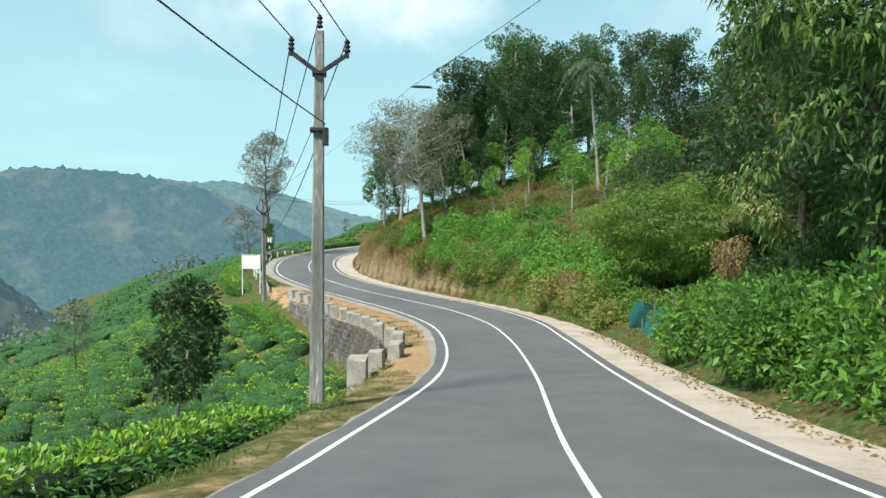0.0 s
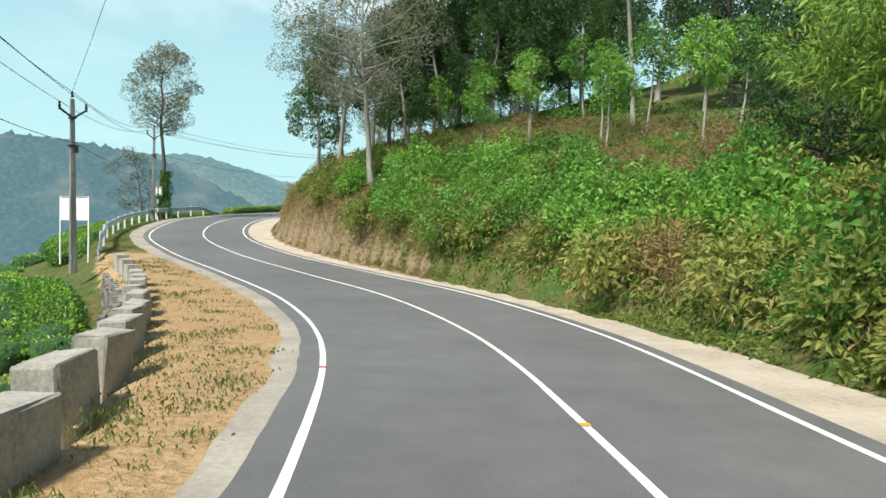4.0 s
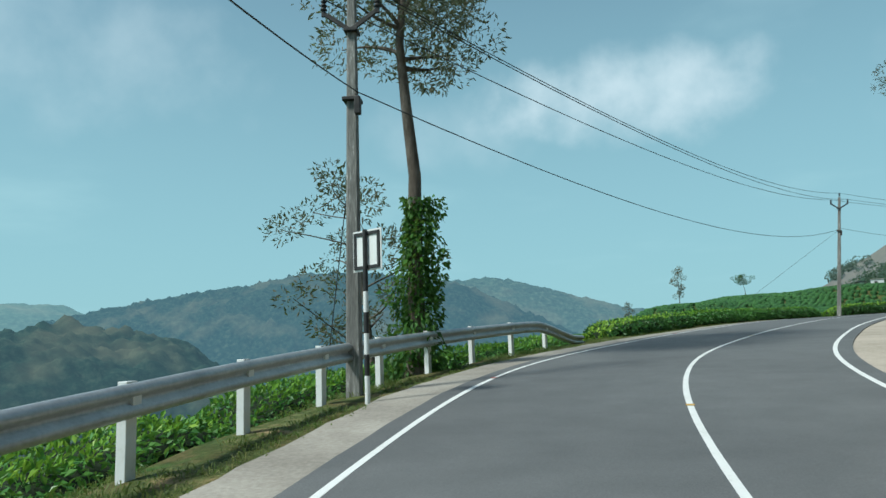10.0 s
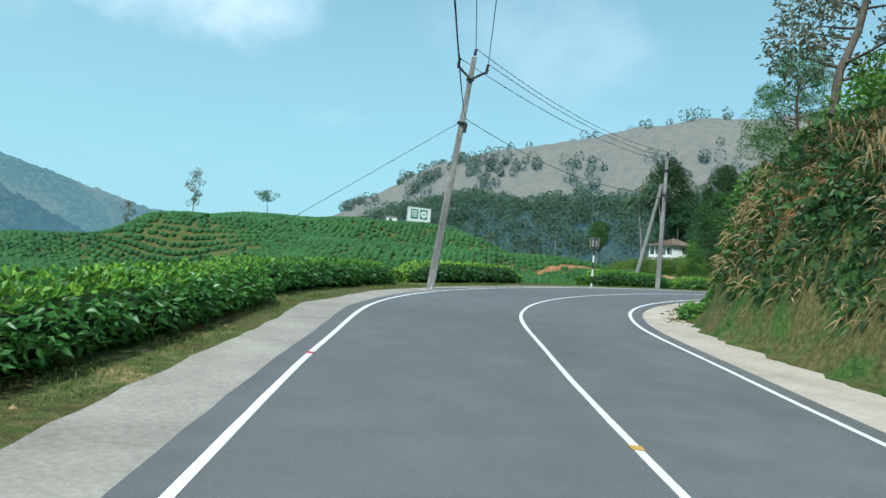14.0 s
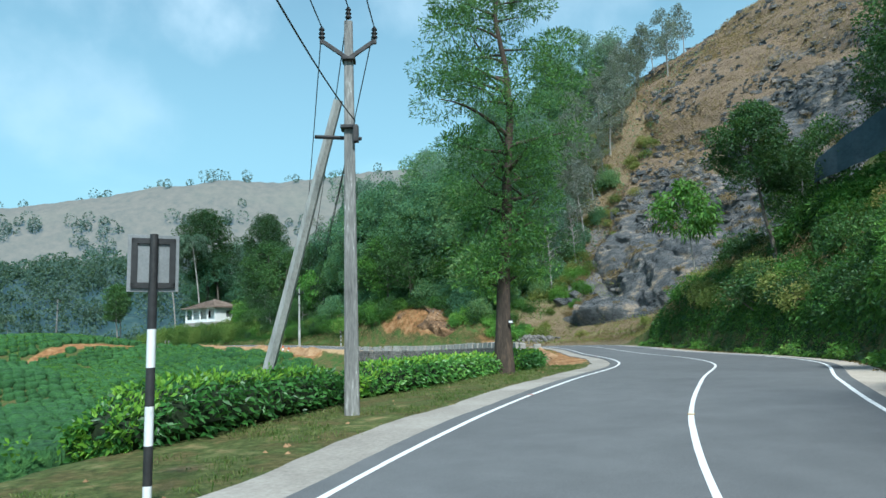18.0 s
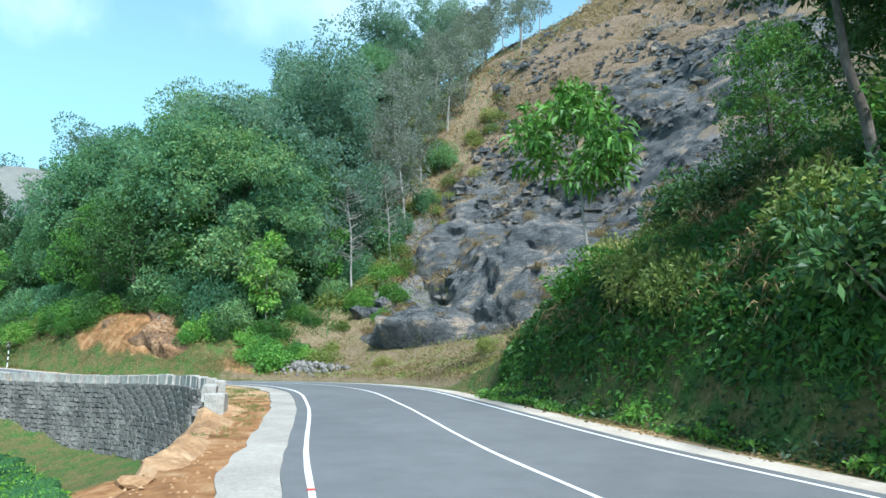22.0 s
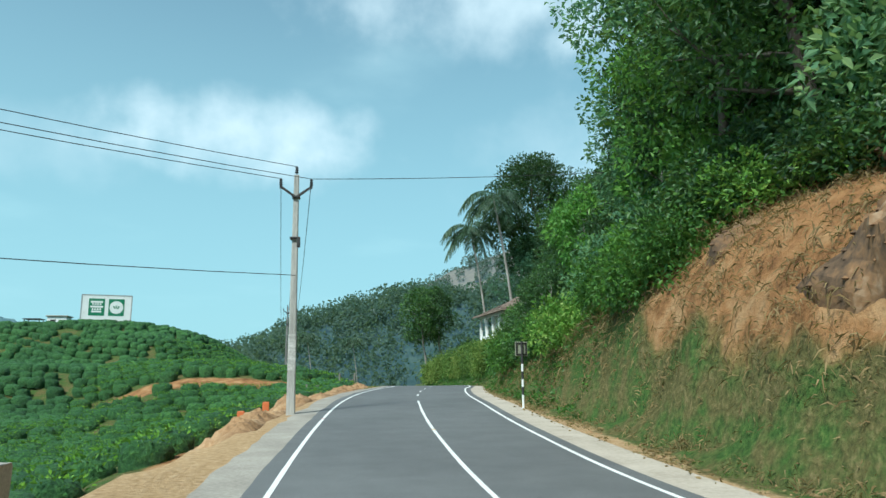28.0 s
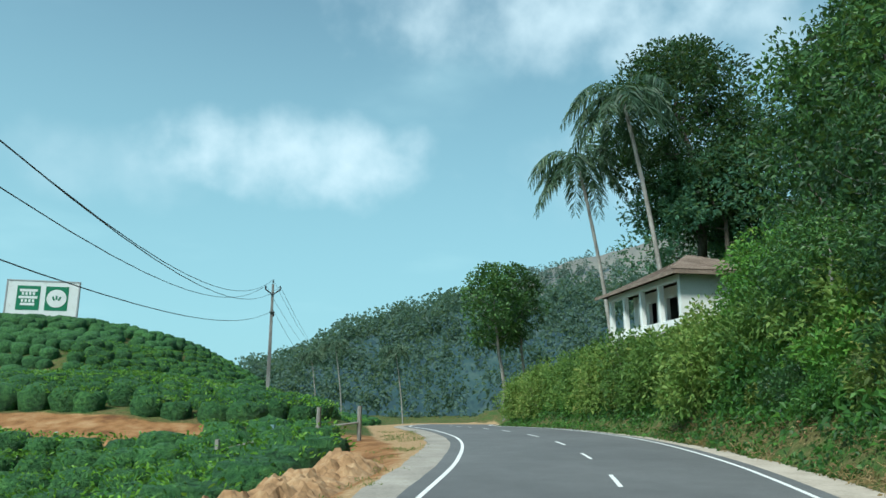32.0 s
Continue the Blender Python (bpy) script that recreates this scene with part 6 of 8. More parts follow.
plant(make_tree("round_tree", "clipped-looking round tree on a slim trunk", 10.5, 0.16, 5.2, 2.0, 40, 120, 0.28, 0.75, M_DARKLEAF, M_PALEBARK, 53, (0.2, 0.2), "round"), [(76.9, 258.7, 1.3), (79.5, 262, 1.15), (74.5, 268, 0.8)], "slim round trees", PR)
# ridge trees
plant(make_tree("ridge_tree", "small lone tree on the tea ridge", 9.5, 0.12, 2.5, 1.9, 22, 70, 0.3, 0.75, M_GREYLEAF, M_BARK, 54, (0.2, 0), "column"), [(-22.7, 261.3, 1.0), (-36.2, 263.8, 0.75), (-42.6, 132.6, 0.6)], "lone trees on the ridge", PR)
plant(make_tree("umbrella_tree", "small flat-topped tree on the tea ridge", 7.0, 0.12, 4.4, 2.6, 16, 80, 0.3, 0.7, M_DARKLEAF, M_BARK, 55, (0.3, 0), "umbrella"), [(-6.1, 275.8, 1.0)], "", PR)
# palms
M_PALMLEAF = leafy("palm_leaf", [(0.1, (0.035, 0.075, 0.045)), (0.5, (0.08, 0.145, 0.085)), (1.0, (0.24, 0.30, 0.18))], 0.5, 0.25)
palm = make_palm("coconut_palm", "tall coconut palm with drooping grey-green fronds", 17.5, 61, 18, (-2.0, 0.6))
for k, (px, py, sz) in enumerate([(82.4, 246.6, 1.0), (84.0, 240.6, 1.1), (62, 296, 0.6), (58, 306, 0.55), (70, 292, 0.6)]):
    pm = spot(px, py, 8 * k, sz)
    if k == 0:
        palm.matrix_basis = pm
    else:
        copy_thing(palm, pm)["group"] = "coconut palms"
palm["group"] = "coconut palms"
palm2 = make_palm("coconut_palm", "coconut palm standing above the dark trees", 13.5, 62, 16, (0.4, 0.3))
plant(palm2, [(14.2, 64.3, 0.95), (85.2, 216.6, 0.85)], "coconut palms", PR)
# small trees on the bank at the rock
crop = make_tree("round_tree", "dark round-crowned tree on a slim trunk above the bank", 9.2, 0.14, 4.9, 2.3, 60, 240, 0.2, 0.75, M_DARKLEAF, M_BARK, 56, (0.2, 0.2), "round")
crop.matrix_basis = spot(43.6, 126.7, 40)
canopy = make_tree("broadleaf_tree", "great dark tree overhanging the shed on the bank", 11.5, 0.26, 4.4, 4.0, 96, 210, 0.24, 1.1, M_DARKLEAF, M_BARK, 68, (0.5, 0.2), "round", 0.45, 0.25, 22)
canopy.matrix_basis = spot(40.6, 117.0, 0)
banana = make_tree("leafy_shrub_tree", "slender tree with large drooping leaves before the rock", 9.3, 0.09, 5.3, 2.2, 44, 60, 0.46, 0.7, M_MIDLEAF, M_PALEBARK, 57, (0.3, 0.2), "round", 0.34, 0.5)
banana.matrix_basis = spot(55.9, 135.0, 0)
dry_tree = make_tree("withered_tree", "withered small tree with hanging brown leaves", 4.6, 0.07, 1.0, 0.8, 22, 60, 0.22, 0.4, M_STRAW, M_BARK, 58, (0.1, 0.1), "column", 0.3, 0.8)
plant(dry_tree, [(8.2, 20.2, 0.62), (9.3, 23.5, 0.55)], "withered small trees", PR)
roadside = make_tree("small_tree", "small leafy tree standing in the tea below the road", 5.9, 0.10, 2.7, 1.05, 26, 110, 0.2, 0.42, M_DARKLEAF, M_PALEBARK, 59, (0.1, 0.1), "round")
roadside.matrix_basis = spot(-7.9, 20.6, 30, 1.0)

BUSHES = [
    ("leafy_bush", "bright green leafy bush on the bank", 2.4, 1.5, 30, 120, 0.155, M_BRIGHTLEAF, 71, 0.55),
    ("bush", "mid-green bush on the bank", 2.6, 1.7, 30, 120, 0.155, M_MIDLEAF, 72, 0.45),
    ("shrub", "dark green shrub at the foot of the bank", 2.6, 1.8, 30, 120, 0.165, M_DARKLEAF, 73, 0.45),
    ("olive_bush", "olive and yellowing bush on the bank", 2.2, 1.3, 24, 80, 0.16, M_OLIVELEAF, 74, 0.4),
    ("dry_bush", "dry brown brushwood on the cut", 1.8, 1.2, 18, 80, 0.16, M_STRAW, 75, 0.2)]
BUSH = [make_bush(*b) for b in BUSHES]
bright_at = bank_places(16, 38, 51, 0.6, 4.5, PR, 1.1) + bank_places(42, 24, 56, 0.9, 6, PR, 1.1) + bank_places(10, 26, 56, 6, 13, PR, 1.5) + bank_places(16, 203, 211, 1.6, 5.5, PR, 0.9)
mid_at = bank_places(34, 220, 247, 0.5, 4.4, PR, 0.95) + bank_places(16, 210, 232, 3.4, 5.5, PR, 1.0) + bank_places(34, 204, 240, 5, 15, PR, 1.3) + bank_places(18, 201, 213, 8, 17, PR, 1.1) + bank_places(30, 236, 276, 0.6, 5, PR, 1.2) + bank_places(14, -8, 13, 0.9, 9, PR, 1.7) + bank_places(20, 3, 16.5, 0.5, 3.2, PR, 1.0) + [(43.6, 121, 1.6), (43.9, 123, 1.6), (44.3, 125, 1.4), (43.2, 119, 1.7), (44.6, 122, 1.6), (44.9, 124, 1.5), (43.8, 117.6, 1.7), (44.2, 119.8, 1.7)] + bank_places(12, 14, 30, 3.0, 9, PR, 1.7) + bank_places(34, 112, 176, 0.5, 7, PR, 1.7) + bank_places(26, 205, 262, 3.5, 10, PR, 1.8) + bank_places(16, 250, 290, 0.8, 7, PR, 1.6)
dark_at = bank_places(14, 209, 222, 3.0, 5.2, PR, 0.9) + bank_places(16, 220, 246, 1.0, 4.6, PR, 1.1) + bank_places(24, 236, 268, 0.8, 6, PR, 1.3) + bank_places(10, -8, 13, 0.6, 8, PR, 1.7) + bank_places(8, 14, 26, 3.2, 8, PR, 1.7) + bank_places(34, 116, 175, 0.4, 8, PR, 1.8) + bank_places(20, 212, 262, 4, 11, PR, 1.8)
olive_at = bank_places(16, 158, 178, 0.6, 7, PR, 1.2) + bank_places(14, 220, 246, 0.4, 3.6, PR, 1.0) + bank_places(9, 50, 62, 0.4, 3.0, PR, 0.9) + bank_places(34, 202.5, 208, 12, 42, PR, 1.4) + bank_places(20, 30, 52, 0.8, 9, PR, 1.6) + bank_places(8, 54, 70, 3.0, 9, PR, 1.6) + bank_places(14, 182, 206, 4, 12, PR, 1.6) + bank_places(18, 24, 58, 0.15, 1.3, PR, 0.7) + bank_places(40, 246, 285, 1.2, 6.5, PR, 1.0)
near_sign = lambda q: math.hypot(q[0] - 67.55, q[1] - 185.35) < 2.8
dry_at = [(54.8, 133.2, 1.2), (56.6, 134.2, 1.0), (55.2, 136.4, 1.1), (53.4, 132.0, 1.2), (57.6, 135.8, 1.0)] + bank_places(22, 26, 52, 0.6, 12, PR, 1.2) + bank_places(16, 48, 78, 0.6, 5, PR, 1.2) + bank_places(16, 208, 240, 3.0, 5.5, PR, 0.9) + bank_places(12, 180, 204, 10, 30, PR, 2)
for proto, places, grp in zip(BUSH, (bright_at, mid_at, dark_at, olive_at, dry_at), ("bright bushes", "green bushes", "dark bushes", "olive bushes", "dry brush")):
    plant(proto, [q for q in places if not near_sign(q)], grp, PR, (0.6, 1.25), 0.15)

# low growth over the banks
leaf_carpet("undergrowth", "tangled green undergrowth on the shaded bank", 36000, -15, 14, 0.15, 9, 0.9, 0.145, M_MIDLEAF, 81, patch=0.25)
leaf_carpet("undergrowth", "green undergrowth behind the netting", 30000, 13, 26, 0.75, 9, 0.9, 0.145, M_MIDLEAF, 110, patch=0.25)
leaf_carpet("undergrowth", "bright low growth and creepers over the slope", 26000, 24, 54, 0.7, 14, 0.5, 0.16, M_BRIGHTLEAF, 82, patch=0.5)
leaf_carpet("dry_grass", "dry straw between the bushes on the slope", 90000, 24, 60, 0.2, 18, 0.9, 0.28, M_STRAW, 118, width=0.1, patch=0.25, up=0.7, droop=0.3, category="grass")
leaf_carpet("undergrowth", "yellowing weeds over the slope", 18000, 26, 80, 0.5, 13, 0.45, 0.16, M_OLIVELEAF, 83, patch=0.5)
leaf_carpet("dry_grass", "dry brown grass hanging over the cut", 38000, 46, 76, 0.15, 6, 0.35, 0.28, M_STRAW, 84, width=0.1, patch=0.25, up=0.2, droop=0.5, category="grass")
leaf_carpet("undergrowth", "dense green creepers over the tall bank", 90000, 110, 178, 0.1, 9, 0.8, 0.2, M_MIDLEAF, 85, patch=0.2)
leaf_carpet("undergrowth", "dark green creepers over the tall bank", 50000, 104, 160, 0.05, 9, 0.9, 0.2, M_DARKLEAF, 86, patch=0.3)
leaf_carpet("dry_grass", "dry straw hanging over the green bank", 24000, 158, 179, 0.3, 9, 0.95, 0.36, M_STRAW, 126, width=0.07, patch=0.45, up=0.6, droop=0.6, category="grass")
leaf_carpet("undergrowth", "weeds and small plants on the red cut", 30000, 203, 262, 4.2, 13, 0.6, 0.2, M_MIDLEAF, 87, patch=0.4)
leaf_carpet("undergrowth", "green creepers and weeds beside the red cut", 26000, 220, 250, 0.5, 5.0, 0.7, 0.17, M_MIDLEAF, 125, patch=0.25)
leaf_carpet("undergrowth", "green growth along the road by the house", 36000, 246, 300, 0.2, 9, 0.9, 0.2, M_MIDLEAF, 88, patch=0.25)
leaf_carpet("dry_grass", "dry straw and litter on the red cut", 12000, 203, 246, 2.6, 6, 0.3, 0.24, M_STRAW, 89, width=0.12, patch=0.4, up=0.1, droop=0.5, category="grass")
leaf_carpet("dry_grass", "straw-coloured grass over the rocky hillside", 46000, 158, 204, 44, 82, 0.5, 0.55, M_STRAW, 90, width=0.16, patch=0.4, up=1.0, droop=0.3, category="grass")
leaf_carpet("dry_grass", "straw-coloured grass beside the cliff", 26000, 199, 209, 15, 60, 0.6, 0.5, M_STRAW, 109, width=0.14, patch=0.35, up=1.0, droop=0.3, category="grass")
leaf_carpet("dry_grass", "dry straw on the flat below the rock", 26000, 180, 208, 0.0, 10, 0.3, 0.22, M_STRAW, 122, width=0.12, patch=0.35, up=0.5, droop=0.4, category="grass")
leaf_carpet("undergrowth", "olive grass on the flat below the rock", 16000, 180, 206, 0.3, 15, 0.3, 0.2, M_OLIVELEAF, 91, width=0.25, patch=0.45)
leaf_carpet("undergrowth", "low hill growth above the woods", 40000, 203, 300, 12, 60, 1.3, 0.34, M_HILLLEAF_HAZED, 92, patch=0.4)
leaf_carpet("undergrowth", "scrub over the first hill", 30000, 40, 130, 6, 28, 0.8, 0.26, M_MIDLEAF, 93, patch=0.45)
# growth that clings to the steep faces of the cuts
for nm, lab, n, a, b, hi, th, lf, mt, sd, wd, cat in (
        ("face_growth", "olive weeds clinging to the cut face", 12000, 26, 47, 1.9, 0.35, 0.15, M_OLIVELEAF, 101, 0.4, "undergrowth"),
        ("face_growth", "green creepers on the cut face", 9000, 26, 48, 1.9, 0.45, 0.15, M_BRIGHTLEAF, 102, 0.5, "undergrowth"),
        ("dry_grass", "dry brown grass and twigs over the foot of the slope", 22000, 25, 46, 3.2, 0.5, 0.26, M_STRAW, 123, 0.09, "grass"),
        ("dry_grass", "dry brown grass hanging on the cut face", 38000, 44, 80, 1.9, 0.25, 0.26, M_STRAW, 103, 0.09, "grass"),
        ("face_growth", "green creepers on the high bank's face", 50000, 108, 178, 2.0, 0.5, 0.17, M_MIDLEAF, 104, 0.5, "undergrowth"),
        ("face_growth", "dark creepers on the high bank's face", 34000, 100, 160, 2.0, 0.5, 0.18, M_DARKLEAF, 105, 0.5, "undergrowth"),
        ("face_growth", "leafy creepers along the foot of the high bank", 44000, 112, 178, 3.0, 0.75, 0.21, M_MIDLEAF, 111, 0.5, "undergrowth"),
        ("dry_grass", "dry grass hanging over the dark earth bank", 18000, 102, 118, 3.0, 0.45, 0.32, M_STRAW, 124, 0.08, "grass"),
        ("dry_grass", "straw hanging on the red cut face", 20000, 206, 246, 3.0, 0.45, 0.26, M_STRAW, 106, 0.1, "grass"),
        ("face_growth", "green weeds at the foot of the red cut", 12000, 226, 290, 1.5, 0.35, 0.16, M_MIDLEAF, 107, 0.45, "undergrowth"),
        ("face_growth", "green weeds at the foot of the shaded bank", 14000, -15, 14, 1.6, 0.4, 0.17, M_MIDLEAF, 108, 0.45, "undergrowth")):
    leaf_carpet(nm, lab, n, a, b, 0.05, hi, th, lf, mt, sd, width=wd, patch=0.2, up=0.1, droop=0.4, category=cat)
for nm, lab, n, a, b, lo, th, lf, mt, sd, wd in (
        ("verge_growth", "low green weeds between the bank and the shoulder", 30000, 112, 178, -1.15, 0.4, 0.16, M_MIDLEAF, 112, 0.45),
        ("verge_growth", "dark low weeds between the bank and the shoulder", 16000, 112, 178, -1.0, 0.3, 0.15, M_DARKLEAF, 113, 0.45),
        ("verge_growth", "dry weeds between the red cut and the shoulder", 14000, 204, 262, -0.8, 0.2, 0.18, M_STRAW, 114, 0.12),
        ("verge_growth", "green weeds between the red cut and the shoulder", 9000, 224, 290, -0.8, 0.3, 0.15, M_MIDLEAF, 115, 0.45),
        ("verge_growth", "yellowing weeds below the bright slope", 9000, 24, 52, -0.6, 0.25, 0.14, M_OLIVELEAF, 116, 0.4),
        ("verge_growth", "dry grass at the foot of the cut", 24000, 42, 80, -0.75, 0.22, 0.2, M_STRAW, 117, 0.1)):
    leaf_carpet(nm, lab, n, a, b, lo, 0.35, th, lf, mt, sd, width=wd, patch=0.3, up=0.3, droop=0.3)
# verges
gr = np.random.default_rng(14)
verge = []
for a, b, lo, hi, n, sd in ((-5, 24, 0.5, 1.9, 900, 1), (88, 152, 1.0, 3.0, 2500, 1), (56, 90, 0.9, 2.6, 1900, 1), (168, 186, 0.8, 2.2, 320, 1), (246, 270, 0.6, 2.0, 260, 1), (110, 182, 0.9, 1.9, 700, -1), (0, 60, 1.5, 2.4, 600, -1), (205, 260, 1.0, 1.9, 500, -1)):
    s = gr.uniform(a, b, n)
    o = (spline(LEFT_W, s) + 0.3 + gr.uniform(lo, hi, n)) if sd > 0 else -(spline(RIGHT_W, s) + 0.3 + gr.uniform(lo, hi, n))
    verge.append(on_road(s, o)[:, :2])
verge = np.concatenate(verge)
keep = np.array([noise.noise((p[0] * 0.6, p[1] * 0.6, 4.0)) > -0.12 for p in verge])
blade_carpet("verge_grass", "short patchy grass along the road verges", verge[keep], 16, 0.16, M_GRASS, 95)
s = gr.uniform(22, 54, 260)
yard = on_road(s, spline(LEFT_W, s) + 0.8 + gr.random(260) * (np.interp(s, LEFT[:, 0], LEFT[:, 1]) - spline(LEFT_W, s) - 0.8))[:, :2]
blade_carpet("dry_tufts", "small dry grass tufts in the sandy lay-by", yard, 34, 0.16, M_GRASS, 96, 0.5, 0.1, 0.7)
tall_at = bank_places(30, 226, 244, 1.2, 4.5, PR) + bank_places(26, 196, 206, 14, 34, PR) + bank_places(40, 118, 182, 1.5, 6, PR) + bank_places(24, 104, 116, 1.2, 5, PR)
blade_carpet("tall_grass", "tall arching straw-coloured grass on the bank", tall_at, 60, 1.3, M_STRAW, 97, 0.6, 0.025, 0.7)

# tall growth that screens the house and the cut beyond the rock
M_HILLOLIVE = leafy("yellowing_leaf", [(0.1, (0.05, 0.11, 0.025)), (0.5, (0.13, 0.23, 0.045)), (0.85, (0.25, 0.33, 0.075)), (1.0, (0.4, 0.36, 0.11))], 0.6, 0.35)
screen = make_bush("tall_shrub", "tall dense olive-green shrub below the house", 3.4, 2.9, 40, 110, 0.2, M_HILLOLIVE, 76)
plant(screen, bank_places(40, 257, 292, 0.4, 4.0, PR, 1.1), "tall shrubs below the house", PR, (0.75, 1.02), 0.2)
screen_tall = make_bush("tall_shrub", "tall bright leafy shrub hiding a corner of the house", 3.6, 5.2, 56, 150, 0.2, M_MIDLEAF, 80)
leafy_tree = make_tree("leafy_tree", "dark leafy tree close beside the road", 6.2, 0.12, 1.0, 2.3, 40, 120, 0.24, 0.85, M_DARKLEAF, M_PALEBARK, 77, (0.2, 0.2), "round")
wood_edge = make_bush("tall_shrub", "tall shrub edging the hillside woods, haze-tinted leaf colour", 3.6, 3.2, 44, 110, 0.22, M_HILLLEAF_HAZED, 79)
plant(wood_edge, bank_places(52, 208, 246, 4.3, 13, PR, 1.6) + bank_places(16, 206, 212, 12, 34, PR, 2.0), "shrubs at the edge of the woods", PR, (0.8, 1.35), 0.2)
plant(screen_tall, [(78.6, 220.6, 1.0), (80.2, 222.4, 1.05), (79.4, 218.0, 1.0), (81.8, 224.4, 1.1)], "tall shrubs beside the house", PR, (0.9, 1.1), 0.2)
plant(leafy_tree, [(46.6, 125.6, 0.8), (48.4, 124.4, 0.85), (78.9, 219.2, 0.8), (80.2, 216.4, 0.95), (81.6, 222.6, 0.9), (76.9, 214.6, 0.7)] + bank_places(10, 240, 256, 2.6, 6.5, PR, 1.8), "leafy trees beside the road", PR, (0.6, 0.85))
tall_thin = make_tree("pale_tree", "tall airy tree above the road cut", 10.5, 0.16, 3.4, 2.4, 40, 120, 0.2, 0.8, M_GREYLEAF, M_BARK, 78, (0.5, 0.1), "round", 0.4, 0.2, 20)
plant(tall_thin, [(3.7, 110.8, 1.1), (7.0, 106.5, 0.9)], "tall airy trees", PR)

# fallen leaves and twigs along the right-hand shoulder
lr = np.random.default_rng(66)
for a, b, lo, hi, n, lab in ((-4, 24, 0.7, 2.1, 5200, "brown fallen leaves on the shoulder below the trees"), (110, 180, 0.5, 1.3, 3600, "fallen leaves along the foot of the green bank"), (204, 262, 0.6, 1.5, 3000, "straw and fallen leaves below the red cut")):
    s = lr.uniform(a, b, n)
    o = -(spline(RIGHT_W, s) + 0.3 + lo + (hi - lo) * lr.random(n) ** 0.6)
    k = np.array([noise.noise((q * 0.5, w * 0.9, 2.0)) for q, w in zip(s, o)]) > -0.15
    at = on_road(s[k], o[k])
    at[:, 2] = np.maximum(land(at[:, 0], at[:, 1])[0], at[:, 2] - 0.02) + 0.015
    way = lr.normal(size=at.shape) * np.array([1, 1, 0.15])
    v, f = leaf_quads(at, way, lr.uniform(0.05, 0.14, len(at)), 0.4, 0.0, lr)
    tagged(new("leaf_litter", mesh_from("leaf_litter", v, f, M_STRAW)), lab, "leaf litter", kind="stuff")

# ---- rocks, house, billboard, far hills ----


def boulder(rng, size):
    bm = bmesh.new()
    bmesh.ops.create_icosphere(bm, subdivisions=2, radius=0.5)
    k = Vector(rng.uniform(0, 50, 3))
    st = Vector((rng.uniform(0.8, 1.4), rng.uniform(0.7, 1.1), rng.uniform(0.5, 0.85)))
    for v in bm.verts:
        d = 1 + 0.5 * noise.noise(v.co * 1.6 + k) + 0.2 * noise.noise(v.co * 4 + k)
        v.co = Vector((v.co.x * st.x, v.co.y * st.y, v.co.z * st.z)) * d * size
    return bm


